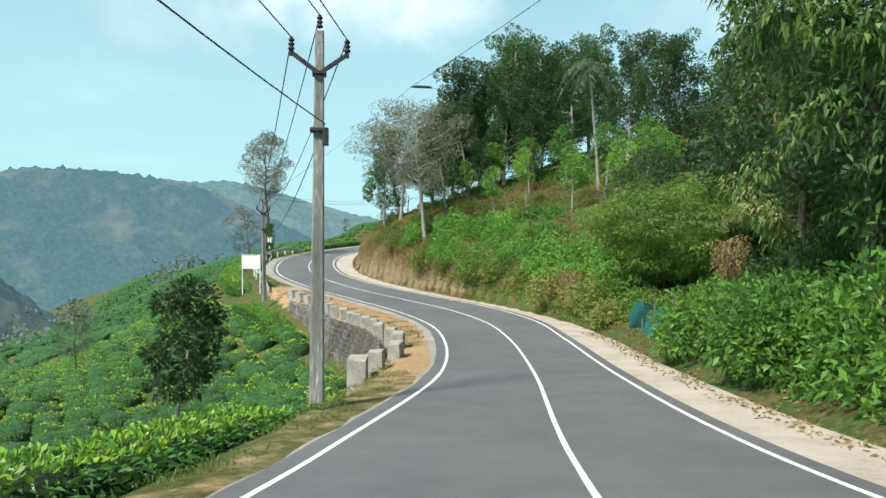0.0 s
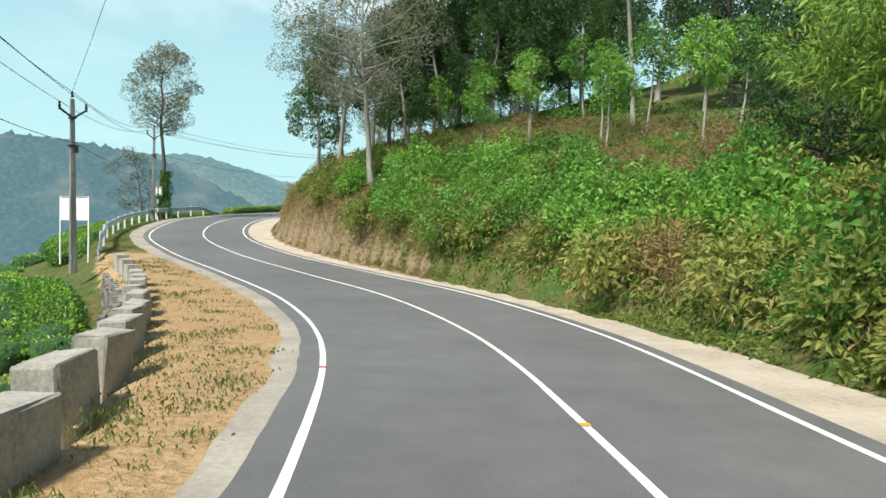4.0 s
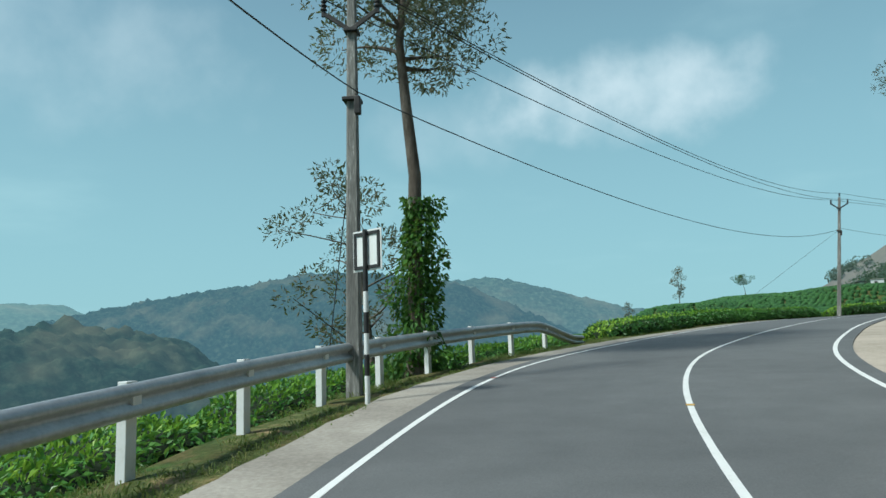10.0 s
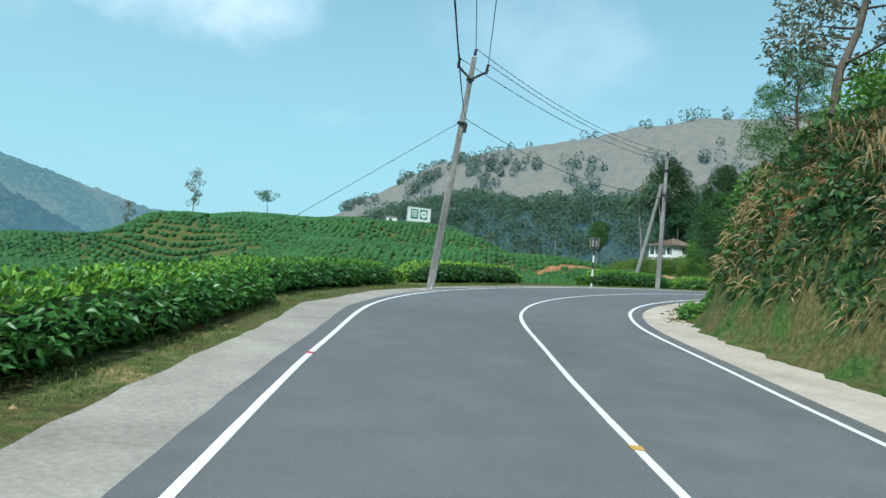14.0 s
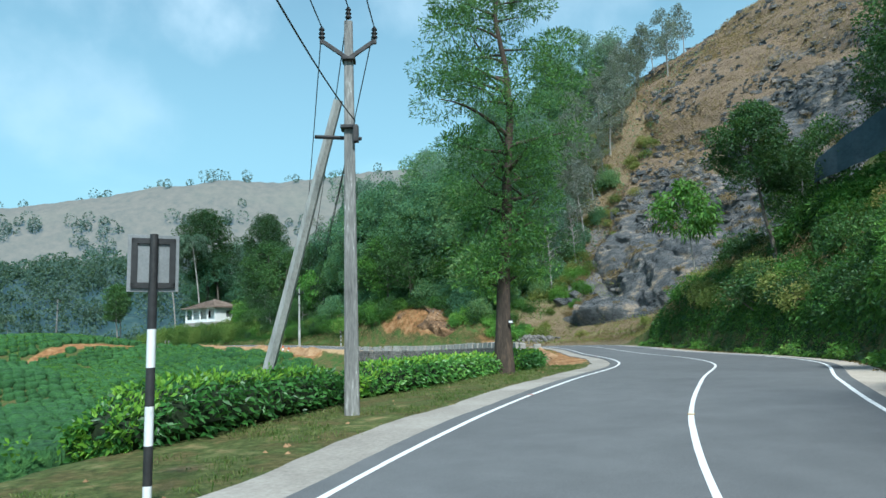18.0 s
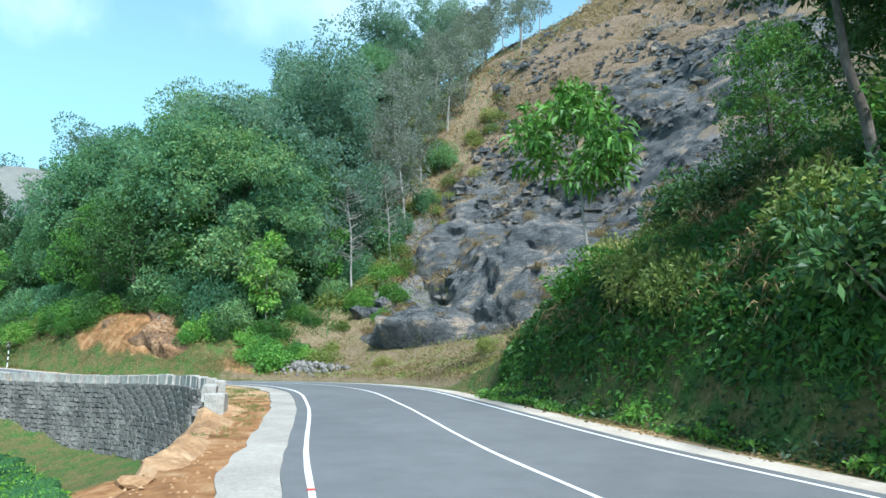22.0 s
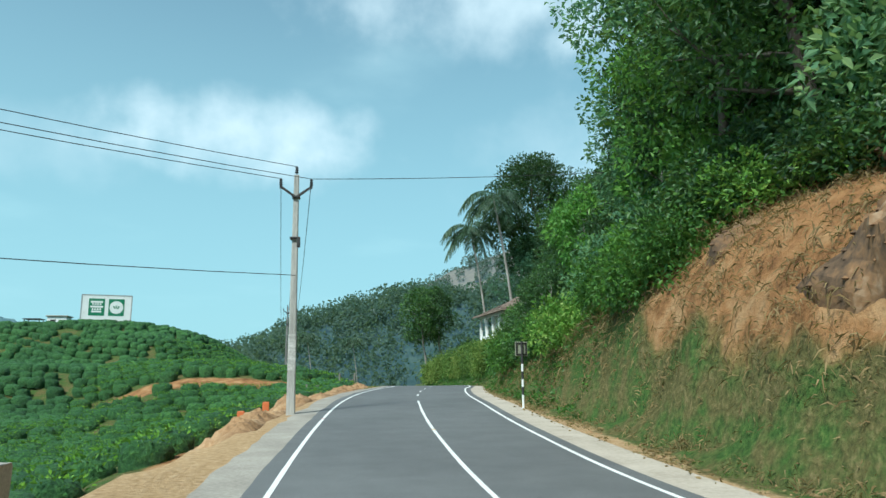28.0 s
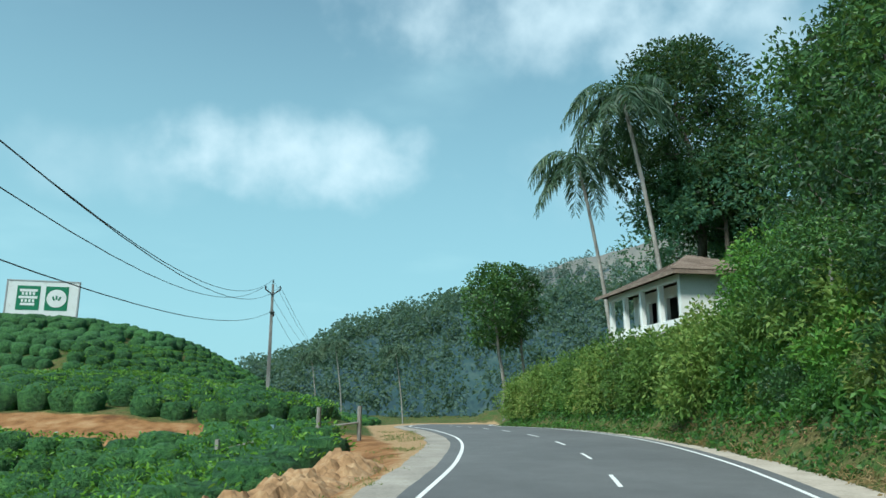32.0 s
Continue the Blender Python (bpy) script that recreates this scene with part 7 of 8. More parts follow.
def rubble():
    rng = np.random.default_rng(8)
    protos = []
    for k in range(6):
        bm = boulder(rng, 1.0)
        me = bpy.data.meshes.new("stone")
        bm.to_mesh(me)
        bm.free()
        me.materials.append(M_STONE)
        protos.append(me)
    pile = tagged(new("rubble_heap"), "heap of broken grey stones at the foot of the slope", "rubble")
    for k in range(170):
        s, e = rng.normal(201.4, 1.7), abs(rng.normal(0, 0.9))
        o = -(np.interp(s, RIGHT[:, 0], RIGHT[:, 1]) + 2.2 + e * rng.choice([-1, 1]) * 0.8)
        p = on_road(np.array([s]), np.array([o]))[0]
        z = height(p[0], p[1]) + max(0.0, 0.5 - 0.35 * e) * rng.random()
        ob = part("stone", protos[k % 6], None, pile)
        sz = rng.uniform(0.18, 0.5)
        ob.matrix_basis = Matrix.Translation((p[0], p[1], z + 0.05)) @ pose(0, 0, 0, *rng.uniform(0, 360, 3)) @ Matrix.Diagonal((sz, sz, sz, 1))
    soilp = []
    for k in range(4):
        bm = boulder(rng, 1.0)
        me = bpy.data.meshes.new("soil_mound")
        bm.to_mesh(me)
        bm.free()
        me.materials.append(M_SOIL)
        soilp.append(me)
    spots = [(s, 5.0, rng.uniform(0.3, 0.6)) for s in np.arange(164, 173, 1.3)] + [(99.5, 5.7, 0.45), (100.6, 5.8, 0.6), (84.5, 6.2, 0.4), (86, 6.3, 0.4)]
    for nm, s0, s1, o0, wide, tall, seed in (("soil_bank", 221, 258, 1.35, 1.9, 0.5, 3.0), ("soil_bank", 164, 175.5, 1.5, 3.6, 0.55, 6.0), ("soil_bank", 98, 102.5, 2.2, 1.6, 0.5, 9.0)):
        ss = np.arange(s0, s1, 0.11)
        tq = np.linspace(0, 1, 22)
        S, Q = np.meshgrid(ss, tq, indexing="ij")
        pt = on_road(S.ravel(), spline(LEFT_W, S.ravel()) + o0 + Q.ravel() * wide)
        gz = land(pt[:, 0], pt[:, 1])[0]
        lump = 0.7 + 0.7 * lumps(pt[:, 0], pt[:, 1], 1.9, seed) + 0.5 * np.abs(lumps(pt[:, 0], pt[:, 1], 0.55, seed)) + 0.35 * lumps(pt[:, 0], pt[:, 1], 0.2, seed)
        fade = soft(s0, s0 + 2, S.ravel()) * (1 - soft(s1 - 0.2 * (s1 - s0), s1, S.ravel())) * np.clip(0.7 + 1.5 * lumps(pt[:, 0], pt[:, 1], 2.7, seed + 4), 0.15, 1.4)
        pt[:, 2] = gz - 0.06 + np.clip(lump, 0, 2) * np.sin(np.pi * Q.ravel()) ** 0.8 * tall * fade
        w_ = len(tq)
        i_, j_ = np.meshgrid(np.arange(len(ss) - 1), np.arange(w_ - 1), indexing="ij")
        tagged(new(nm, mesh_from(nm, pt, np.stack([i_ * w_ + j_, (i_ + 1) * w_ + j_, (i_ + 1) * w_ + j_ + 1, i_ * w_ + j_ + 1], -1).reshape(-1, 4), M_SOIL)),
               "low bank of loose orange soil along the verge", "soil bank")
    for k, (s, o, sz) in enumerate(spots):
        p = on_road(np.array([s]), np.array([o + rng.normal() * 0.3]))[0]
        ob = new("soil_mound", soilp[k % 4])
        ob.matrix_basis = Matrix.Translation((p[0], p[1], height(p[0], p[1]) + 0.02)) @ pose(0, 0, 0, 0, 0, rng.uniform(0, 360)) @ Matrix.Diagonal((sz * 1.5, sz * 1.2, sz * 0.6, 1))
        tagged(ob, "heap of loose orange-red soil on the verge", "soil heap", "soil heaps along the verge")
    # loose stones and clods on shoulders
    pts = []
    for a, b, lo, hi, n, sd in ((20, 60, 0.4, 3.5, 260, 1), (95, 160, 0.8, 2.5, 90, 1), (0, 60, 1.2, 2.2, 160, -1), (205, 262, 0.7, 1.6, 240, -1), (153, 185, 0.4, 2.6, 620, 1), (163, 176, 1.0, 4.2, 420, 1), (84, 104, 1.6, 3.4, 160, 1)):
        s = rng.uniform(a, b, n)
        o = (spline(LEFT_W, s) + 0.4 + rng.uniform(lo, hi, n)) if sd > 0 else -(spline(RIGHT_W, s) + 0.4 + rng.uniform(lo, hi, n))
        pts.append(on_road(s, o))
    pts = np.concatenate(pts)
    pts[:, 2] = land(pts[:, 0], pts[:, 1])[0]
    octa = np.array([(1, 0, 0), (0, 1, 0), (-1, 0, 0), (0, -1, 0), (0, 0, 0.7), (0, 0, -0.4)], float)
    tri = np.array([(0, 1, 4), (1, 2, 4), (2, 3, 4), (3, 0, 4), (1, 0, 5), (2, 1, 5), (3, 2, 5), (0, 3, 5)])
    V = pts[:, None] + octa[None] * rng.uniform(0.015, 0.05, (len(pts), 1, 1)) * rng.uniform(0.6, 1.4, (len(pts), 6, 3))
    F = (tri[None] + 6 * np.arange(len(pts))[:, None, None]).reshape(-1, 3)
    tagged(new("loose_stones", mesh_from("loose_stones", V.reshape(-1, 3), F, M_SOIL)), "small stones and clods scattered on the verges", "stones", kind="stuff")


rubble()


def house():
    """A small white bungalow with a hipped tiled roof and a corner verandah."""
    M_WALL = plain("limewash", [(0.25, (0.55, 0.55, 0.5)), (0.45, (0.78, 0.78, 0.74)), (0.75, (0.84, 0.84, 0.81))], 0.8, 0.9, 10, 0.1)
    M_TILE = plain("roof_tile", [(0.3, (0.12, 0.09, 0.07)), (0.5, (0.24, 0.18, 0.14)), (0.7, (0.34, 0.28, 0.23))], 0.9, 0.9, 8, 0.3)
    # shade of the room as a near-black colour, behind openings and in the window
    M_DARK = plain("room_shade", [(0.3, (0.02, 0.02, 0.02)), (0.7, (0.06, 0.055, 0.05))], 2, 0.7)
    root = tagged(new("house"), "small white bungalow with a brown hipped tile roof and verandah", "house")
    root.matrix_basis = Matrix.Translation((79.9, 230.2, 8.95)) @ pose(0, 0, 0, 0, 0, 4)
    W, D, H = 5.4, 8.5, 2.75
    part("plinth", box_bm(W + 0.3, D + 0.3, 1.6, (W / 2, D / 2, -0.8), 0.03), M_CONCRETE, root)

    def wall_with(name, x0, x1, holes, place):
        bm = bmesh.new()
        xs = sorted({x0, x1, *[h[0] for h in holes], *[h[1] for h in holes]})
        for a, b in zip(xs[:-1], xs[1:]):
            hs = [h for h in holes if h[0] <= a and b <= h[1]]
            spans = [(0, H)] if not hs else [q for q in ((0, hs[0][2]), (hs[0][3], H)) if q[1] - q[0] > 0.01]
            for lo, hi in spans:
                box_bm(b - a, 0.2, hi - lo, ((a + b) / 2, 0, (lo + hi) / 2), 0, bm)
        return part(name, bm, M_WALL, root, m=place)
    south = wall_with("wall", 0.0, W, [(2.6, 4.0, 0.9, 2.1)], Matrix.Translation((0, 0.1, 0)))
    west = wall_with("wall", 0.3, D, [(1.2, 2.1, 0.05, 2.1), (3.2, 4.4, 0.9, 2.1), (5.6, 6.5, 0.05, 2.1)], Matrix.Translation((1.7, 0, 0)) @ pose(0, 0, 0, 0, 0, 90))
    part("wall", box_bm(W - 1.7, 0.2, H, (1.7 + (W - 1.7) / 2, D - 0.1, H / 2)), M_WALL, root)
    part("wall", box_bm(0.2, D - 0.4, H, (W - 0.1, D / 2, H / 2)), M_WALL, root)
    part("inner_wall", box_bm(0.1, D - 0.6, H - 0.1, (2.6, D / 2, H / 2)), M_DARK, root, "near-black panel for the shaded room behind the openings")
    win = part("window", box_bm(1.4, 0.06, 1.2, (3.3, 0.12, 1.5), 0.01), M_DARK, root, "grey barred window")
    for k in range(5):
        part("bar", box_bm(0.05, 0.05, 1.2, (2.68 + 0.31 * k, 0.02, 1.5), 0.005), M_GALV, win)
    for k, yy in enumerate((0.1, 2.2, 4.3, 6.4, 8.3)):
        part("column", box_bm(0.26, 0.26, H, (0.14, yy + 0.05, H / 2), 0.02), M_WALL, root)
    part("beam", box_bm(0.3, D, 0.35, (0.14, D / 2, H - 0.17), 0.01), M_WALL, root)
    part("parapet", box_bm(0.16, D - 0.3, 0.55, (0.14, D / 2, 0.275), 0.01), M_WALL, root)
    bm = bmesh.new()
    e, r = 0.6, 1.55
    c = [bm.verts.new(q) for q in ((-e, -e, H - 0.05), (W + e, -e, H - 0.05), (W + e, D + e, H - 0.05), (-e, D + e, H - 0.05))]
    t = [bm.verts.new(q) for q in ((W / 2 - 0.2, D * 0.42, H + r), (W / 2 + 0.2, D * 0.58, H + r))]
    for f in ((c[0], c[1], t[0]), (c[1], c[2], t[1], t[0]), (c[2], c[3], t[1]), (c[3], c[0], t[0], t[1]), (c[3], c[2], c[1], c[0])):
        bm.faces.new(f)
    bmesh.ops.solidify(bm, geom=bm.faces[:], thickness=0.08)
    roof = part("roof", bm, M_TILE, root)
    for k in range(14):
        u = (k + 0.5) / 14
        y = -e + 0.02 + (D * 0.42 + e) * u
        z = H + 0.0 + (r + 0.05) * u
        half = (W / 2 + e) * (1 - u) + 0.2
        part("tile_course", box_bm(2 * half, 0.22, 0.05, (W / 2, y, z + 0.06), 0.01, None, Matrix.Rotation(math.atan2(r, D * 0.42 + e), 4, 'X')), M_TILE, roof)
    part("fascia", box_bm(W + 2 * e, 0.05, 0.18, (W / 2, -e, H - 0.08), 0.005), M_TILE, root)
    part("fascia", box_bm(0.05, D + 2 * e, 0.18, (-e, D / 2, H - 0.08), 0.005), M_TILE, root)
    return root


house()


def letters(text, size, mat, parent, place, label=""):
    cu = bpy.data.curves.new("lettering", 'FONT')
    cu.body, cu.size, cu.extrude, cu.align_x = text, size, 0.01, 'CENTER'
    ob = new("lettering", cu)
    bpy.context.view_layer.update()
    me = bpy.data.meshes.new_from_object(ob.evaluated_get(bpy.context.evaluated_depsgraph_get()))
    bpy.data.objects.remove(ob)
    bpy.data.curves.remove(cu)
    me.materials.clear()
    me.materials.append(mat)
    return part("lettering", me, None, parent, label, place)


def billboard():
    M_GREEN = plain("sign_green", [(0.3, (0.02, 0.16, 0.075)), (0.7, (0.035, 0.22, 0.11))], 2, 0.5, 20, 0)
    root = tagged(new("billboard"), "white billboard with two green squares on the tea hill", "billboard")
    W, H = 6.6, 4.6
    a, b = Vector((29.45, 272.7, 0)), Vector((34.9, 273.5, 0))
    root.matrix_basis = Matrix.Translation((*((a + b) / 2).xy, 12.95)) @ Matrix.Rotation(math.atan2(b.y - a.y, b.x - a.x) + 0.02, 4, 'Z')
    for sx in (-1.45, 1.35):
        part("leg", box_bm(0.8, 0.5, 2.2, (sx, 0.05, -1.0), 0.03), M_WHITE, root)
    part("board", box_bm(W, 0.3, H, (0, 0, H / 2), 0.02), M_WHITE, root)
    bm = bmesh.new()
    for sx in (-1, 1):
        box_bm(0.14, 0.36, H + 0.1, (sx * W / 2, 0, H / 2), 0.01, bm)
    for z in (0.0, H):
        box_bm(W + 0.14, 0.36, 0.14, (0, 0, z), 0.01, bm)
    part("frame", bm, plain("frame_grey", [(0.3, (0.3, 0.3, 0.3)), (0.7, (0.45, 0.45, 0.45))], 3, 0.6), root)
    for k, sx in enumerate((-1.3, 1.3)):
        pn = part("green_panel", box_bm(2.1, 0.02, 2.45, (sx, -0.165, 2.85), 0.004), M_GREEN, root)
        bm = bmesh.new()
        if k == 0:
            for z, w in ((3.6, 1.6), (2.9, 1.7), (2.2, 1.3)):
                box_bm(w, 0.02, 0.26, (sx, -0.182, z), 0.004, bm)
            for z in (3.28, 2.55):
                for q in range(4):
                    box_bm(0.2, 0.02, 0.3, (sx - 0.5 + 0.33 * q, -0.182, z), 0.004, bm)
        else:
            bmesh.ops.create_cone(bm, cap_ends=True, segments=28, radius1=0.92, radius2=0.92, depth=0.02, matrix=Matrix.Translation((sx, -0.182, 2.85)) @ Matrix.Rotation(radians(90), 4, 'X'))
        part("emblem", bm, M_WHITE, pn, "plain white emblem shape")
        if k == 1:
            bm = bmesh.new()
            for q in (-0.28, 0.0, 0.28):
                box_bm(0.16, 0.02, 0.42, (sx + q, -0.20, 2.85 + (0.08 if q == 0 else 0)), 0.004, bm, Matrix.Rotation(q * 1.5, 4, 'Y'))
            part("leaf_mark", bm, M_GREEN, pn)
    letters("TEA COFFEE & SPICES", 0.5, M_GREEN, root, Matrix.Translation((0, -0.16, 0.48)) @ pose(0, 0, 0, 90, 0, 0), "green lettering")
    hut = tagged(new("hut"), "small white flat-roofed hut beside the billboard", "hut")
    hut.matrix_basis = Matrix.Translation((25.4, 275, 12.4))
    part("wall", box_bm(2.6, 2.2, 2.2, (0, 0, 1.0), 0.02), M_WHITE, hut)
    part("roof", box_bm(3.0, 2.6, 0.14, (0, 0, 2.17), 0.02), M_CONCRETE, hut)
    part("door", box_bm(0.7, 0.05, 1.7, (-0.5, -1.12, 0.8), 0.01), M_IRON, hut)
    shed = tagged(new("open_shed"), "low dark open shed on the tea hill", "shed")
    shed.matrix_basis = Matrix.Translation((21.8, 275.6, 12.3))
    part("roof", box_bm(2.4, 2.0, 0.12, (0, 0, 1.9), 0.02), M_IRON, shed)
    for sx in (-1, 1):
        for sy in (-1, 1):
            part("post", box_bm(0.1, 0.1, 2.1, (sx * 1.0, sy * 0.85, 0.85), 0.01), M_BARK, shed)


billboard()


def wood_fence():
    root = tagged(new("fence"), "short weathered wooden post-and-rail fence on the tea mound", "fence")
    pts = [(60.9, 217.6), (62.2, 218.6), (63.4, 219.6), (64.6, 220.6)]
    mats = (M_PALEBARK, plain("faded_blue", [(0.3, (0.16, 0.27, 0.3)), (0.7, (0.28, 0.4, 0.42))], 4, 0.8), M_PALEBARK, M_PALEBARK)
    tops = []
    for (x, y), mt, hh in zip(pts, mats, (0.85, 0.9, 1.15, 1.05)):
        z = height(x, y)
        part("post", mesh_from("post", *tube_arrays([(x, y, z - 0.3), (x, y, z + hh)], 0.07, 7), mt), mt, root)
        tops.append((x, y, z + 0.55))
    for a, b in zip(tops[:-1], tops[1:]):
        part("rail", mesh_from("rail", *tube_arrays([a, b], 0.035, 6), M_PALEBARK), M_PALEBARK, root)
    for s, o in ((228.5, 5.0), (226.8, 5.4)):
        p = on_road(np.array([s]), np.array([o]))[0]
        mk = tagged(new("marker_stone"), "small orange and white marker stone on the verge", "marker stone", "marker stones")
        mk.matrix_basis = Matrix.Translation((p[0], p[1], height(p[0], p[1])))
        part("foot", box_bm(0.2, 0.14, 0.5, (0, 0, 0.15), 0.02), M_WHITE, mk)
        part("cap", box_bm(0.21, 0.15, 0.3, (0, 0, 0.5), 0.03), plain("orange_paint", [(0.3, (0.5, 0.12, 0.04)), (0.7, (0.65, 0.2, 0.07))], 4, 0.6), mk)


wood_fence()


def net_fence():
    """Torn teal shade netting strung between sticks at the foot of the bank."""
    m, n, l, b = material("teal_net")
    geo = n.new("ShaderNodeNewGeometry").outputs["Position"]
    l.new(ramp(n, l, noise_tex(n, l, 5, 4, 0.6, geo), [(0.3, (0.004, 0.075, 0.065)), (0.7, (0.014, 0.165, 0.135))]), b.inputs["Base Color"])
    b.inputs["Roughness"].default_value = 0.7
    root = tagged(new("net_fence"), "sagging teal shade-net fence at the foot of the bank", "fence")
    s = np.linspace(15.2, 22.4, 40)
    top = on_road(s, -(4.5 + 0.1 * np.sin(s * 2.1)))
    gz = land(top[:, 0], top[:, 1])[0]
    rows = []
    for k in range(6):
        q = on_road(s, -(4.5 + 0.1 * np.sin(s * 2.1 + k) + 0.06 * np.sin(s * 5 + 2 * k)))
        q[:, 2] = gz - 0.05 + (0.92 + 0.12 * np.sin(s * 1.3)) * k / 5
        rows.append(q)
    v = np.concatenate(rows)
    w = len(s)
    i, j = np.meshgrid(np.arange(5), np.arange(w - 1), indexing="ij")
    part("net", mesh_from("net", v, np.stack([i * w + j, i * w + j + 1, (i + 1) * w + j + 1, (i + 1) * w + j], -1).reshape(-1, 4), m, True), m, root, "teal woven netting")
    for k in range(0, w, 8):
        part("stick", mesh_from("stick", *tube_arrays([(top[k, 0], top[k, 1] + 0.05, gz[k] - 0.2), (top[k, 0] + 0.05, top[k, 1], gz[k] + 1.25)], 0.03, 6), M_BARK), M_BARK, root)


net_fence()


def bank_shed():
    """A shed on the bank, half wrapped in dark blue-grey tarpaulin."""
    m = plain("tarpaulin", [(0.3, (0.04, 0.065, 0.075)), (0.7, (0.085, 0.125, 0.14))], 0.8, 0.6, 6, 0.2)
    root = tagged(new("shed"), "shed wrapped in dark blue-grey tarpaulin on the wooded bank", "shed")
    root.matrix_basis = Matrix.Translation((45.2, 122.3, 13.3)) @ pose(0, 0, 0, 0, 0, 255)
    w = 5.2
    u, t = np.meshgrid(np.linspace(-w / 2, w / 2, 27), np.linspace(0, 1, 7), indexing="ij")
    y = 0.06 * np.sin(u * 4.5 + t * 2) + 0.04 * np.sin(u * 9 + 1)
    f = (u + w / 2) / w
    low, top = -1.05 + 1.35 * f, 0.3 + 2.8 * f ** 0.85
    v = np.stack([u, y + 0.5 * t, low + t * (top - low)], -1).reshape(-1, 3)
    i, j = np.meshgrid(np.arange(26), np.arange(6), indexing="ij")
    part("tarpaulin", mesh_from("tarpaulin", v, np.stack([i * 7 + j, (i + 1) * 7 + j, (i + 1) * 7 + j + 1, i * 7 + j + 1], -1).reshape(-1, 4), m, True), m, root, "dark creased tarpaulin sheet")
    for x, hh in ((-w / 2, 0.2), (-w / 6, 1.4), (w / 6, 2.2), (w / 2, 3.0)):
        part("post", mesh_from("post", *tube_arrays([(x, 0.55, -4.5), (x, 0.55, hh)], 0.06, 6), M_BARK), M_BARK, root)
    part("wall", box_bm(1.5, 0.15, 3.0, (w / 2 + 0.8, 0.45, 1.45), 0.02), M_CONCRETE, root)
    part("roof", box_bm(3.4, 2.8, 0.08, (w / 2 + 0.9, 0.7, 3.08), 0.02, None, Matrix.Rotation(radians(6), 4, 'X') @ Matrix.Rotation(radians(5), 4, 'Y')), M_IRON, root)


bank_shed()


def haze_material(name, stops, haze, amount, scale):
    """Far wooded hills, with the haze painted on as a faint emission of their surface."""
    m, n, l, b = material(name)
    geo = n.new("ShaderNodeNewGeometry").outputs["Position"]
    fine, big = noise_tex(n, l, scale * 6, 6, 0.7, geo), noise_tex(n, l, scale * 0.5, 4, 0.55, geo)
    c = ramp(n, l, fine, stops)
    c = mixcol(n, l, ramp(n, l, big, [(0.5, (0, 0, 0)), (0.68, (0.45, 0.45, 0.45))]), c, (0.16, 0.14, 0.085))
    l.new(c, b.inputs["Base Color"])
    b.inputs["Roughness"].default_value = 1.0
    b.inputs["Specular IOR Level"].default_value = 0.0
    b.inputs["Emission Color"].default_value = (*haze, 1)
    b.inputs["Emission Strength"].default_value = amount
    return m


def far_hill(name, label, cx, cy, rx, ry, tall, turn, mat, seed, n=110, base=-60, rough=5.0, trees=3.0, ridge=None):
    """A far wooded hill: a long swelling back with spurs, canopy lumps along it."""
    u, v = np.meshgrid(np.linspace(-1.3, 1.3, n), np.linspace(-1.3, 1.3, n), indexing="ij")
    x, y = u.ravel() * rx, v.ravel() * ry
    r2 = u.ravel() ** 2 + v.ravel() ** 2
    k1 = lumps(x, y, rx * 0.35, seed) * rough * 3.0 + lumps(x, y, rx * 0.12, seed + 2) * rough
    k2 = np.abs(lumps(x, y, 9.0, seed + 5)) * trees + lumps(x, y, 4.0, seed + 8) * trees * 0.6
    hump = np.exp(-1.25 * r2 ** 1.8)
    if ridge:                                    # the crest's height along the hill
        hump = np.exp(-1.25 * np.abs(v.ravel()) ** 2.4)
        tall = np.interp(x, [q[0] for q in ridge], [q[1] for q in ridge])
    z = (tall + k1) * hump + base * (1 - hump) + k2
    c, s = math.cos(turn), math.sin(turn)
    i = (np.arange(n - 1)[:, None] * n + np.arange(n - 1)[None]).ravel()
    me = mesh_from(name, np.stack([cx + c * x - s * y, cy + s * x + c * y, z], -1), np.stack([i, i + n, i + n + 1, i + 1], -1), mat, True)
    return tagged(new(name, me), label, "hill", kind="structure")


# air haze is painted onto each hill as bluish emission
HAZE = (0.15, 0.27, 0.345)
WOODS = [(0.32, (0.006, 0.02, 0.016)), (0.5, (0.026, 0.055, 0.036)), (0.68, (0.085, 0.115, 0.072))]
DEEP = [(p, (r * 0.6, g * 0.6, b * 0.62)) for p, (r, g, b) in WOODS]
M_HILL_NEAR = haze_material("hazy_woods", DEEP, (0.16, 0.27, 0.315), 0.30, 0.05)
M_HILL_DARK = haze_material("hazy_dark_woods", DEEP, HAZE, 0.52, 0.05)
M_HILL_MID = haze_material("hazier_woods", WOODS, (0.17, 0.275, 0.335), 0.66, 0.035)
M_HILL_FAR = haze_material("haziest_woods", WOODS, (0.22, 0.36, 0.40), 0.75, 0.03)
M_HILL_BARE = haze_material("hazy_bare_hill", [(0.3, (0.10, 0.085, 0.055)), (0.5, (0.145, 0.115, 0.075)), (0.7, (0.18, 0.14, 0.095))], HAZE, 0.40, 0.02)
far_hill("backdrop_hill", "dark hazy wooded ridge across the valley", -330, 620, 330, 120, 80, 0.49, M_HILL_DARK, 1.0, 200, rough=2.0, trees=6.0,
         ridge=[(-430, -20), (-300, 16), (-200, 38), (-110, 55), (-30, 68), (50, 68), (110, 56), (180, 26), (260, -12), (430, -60)])
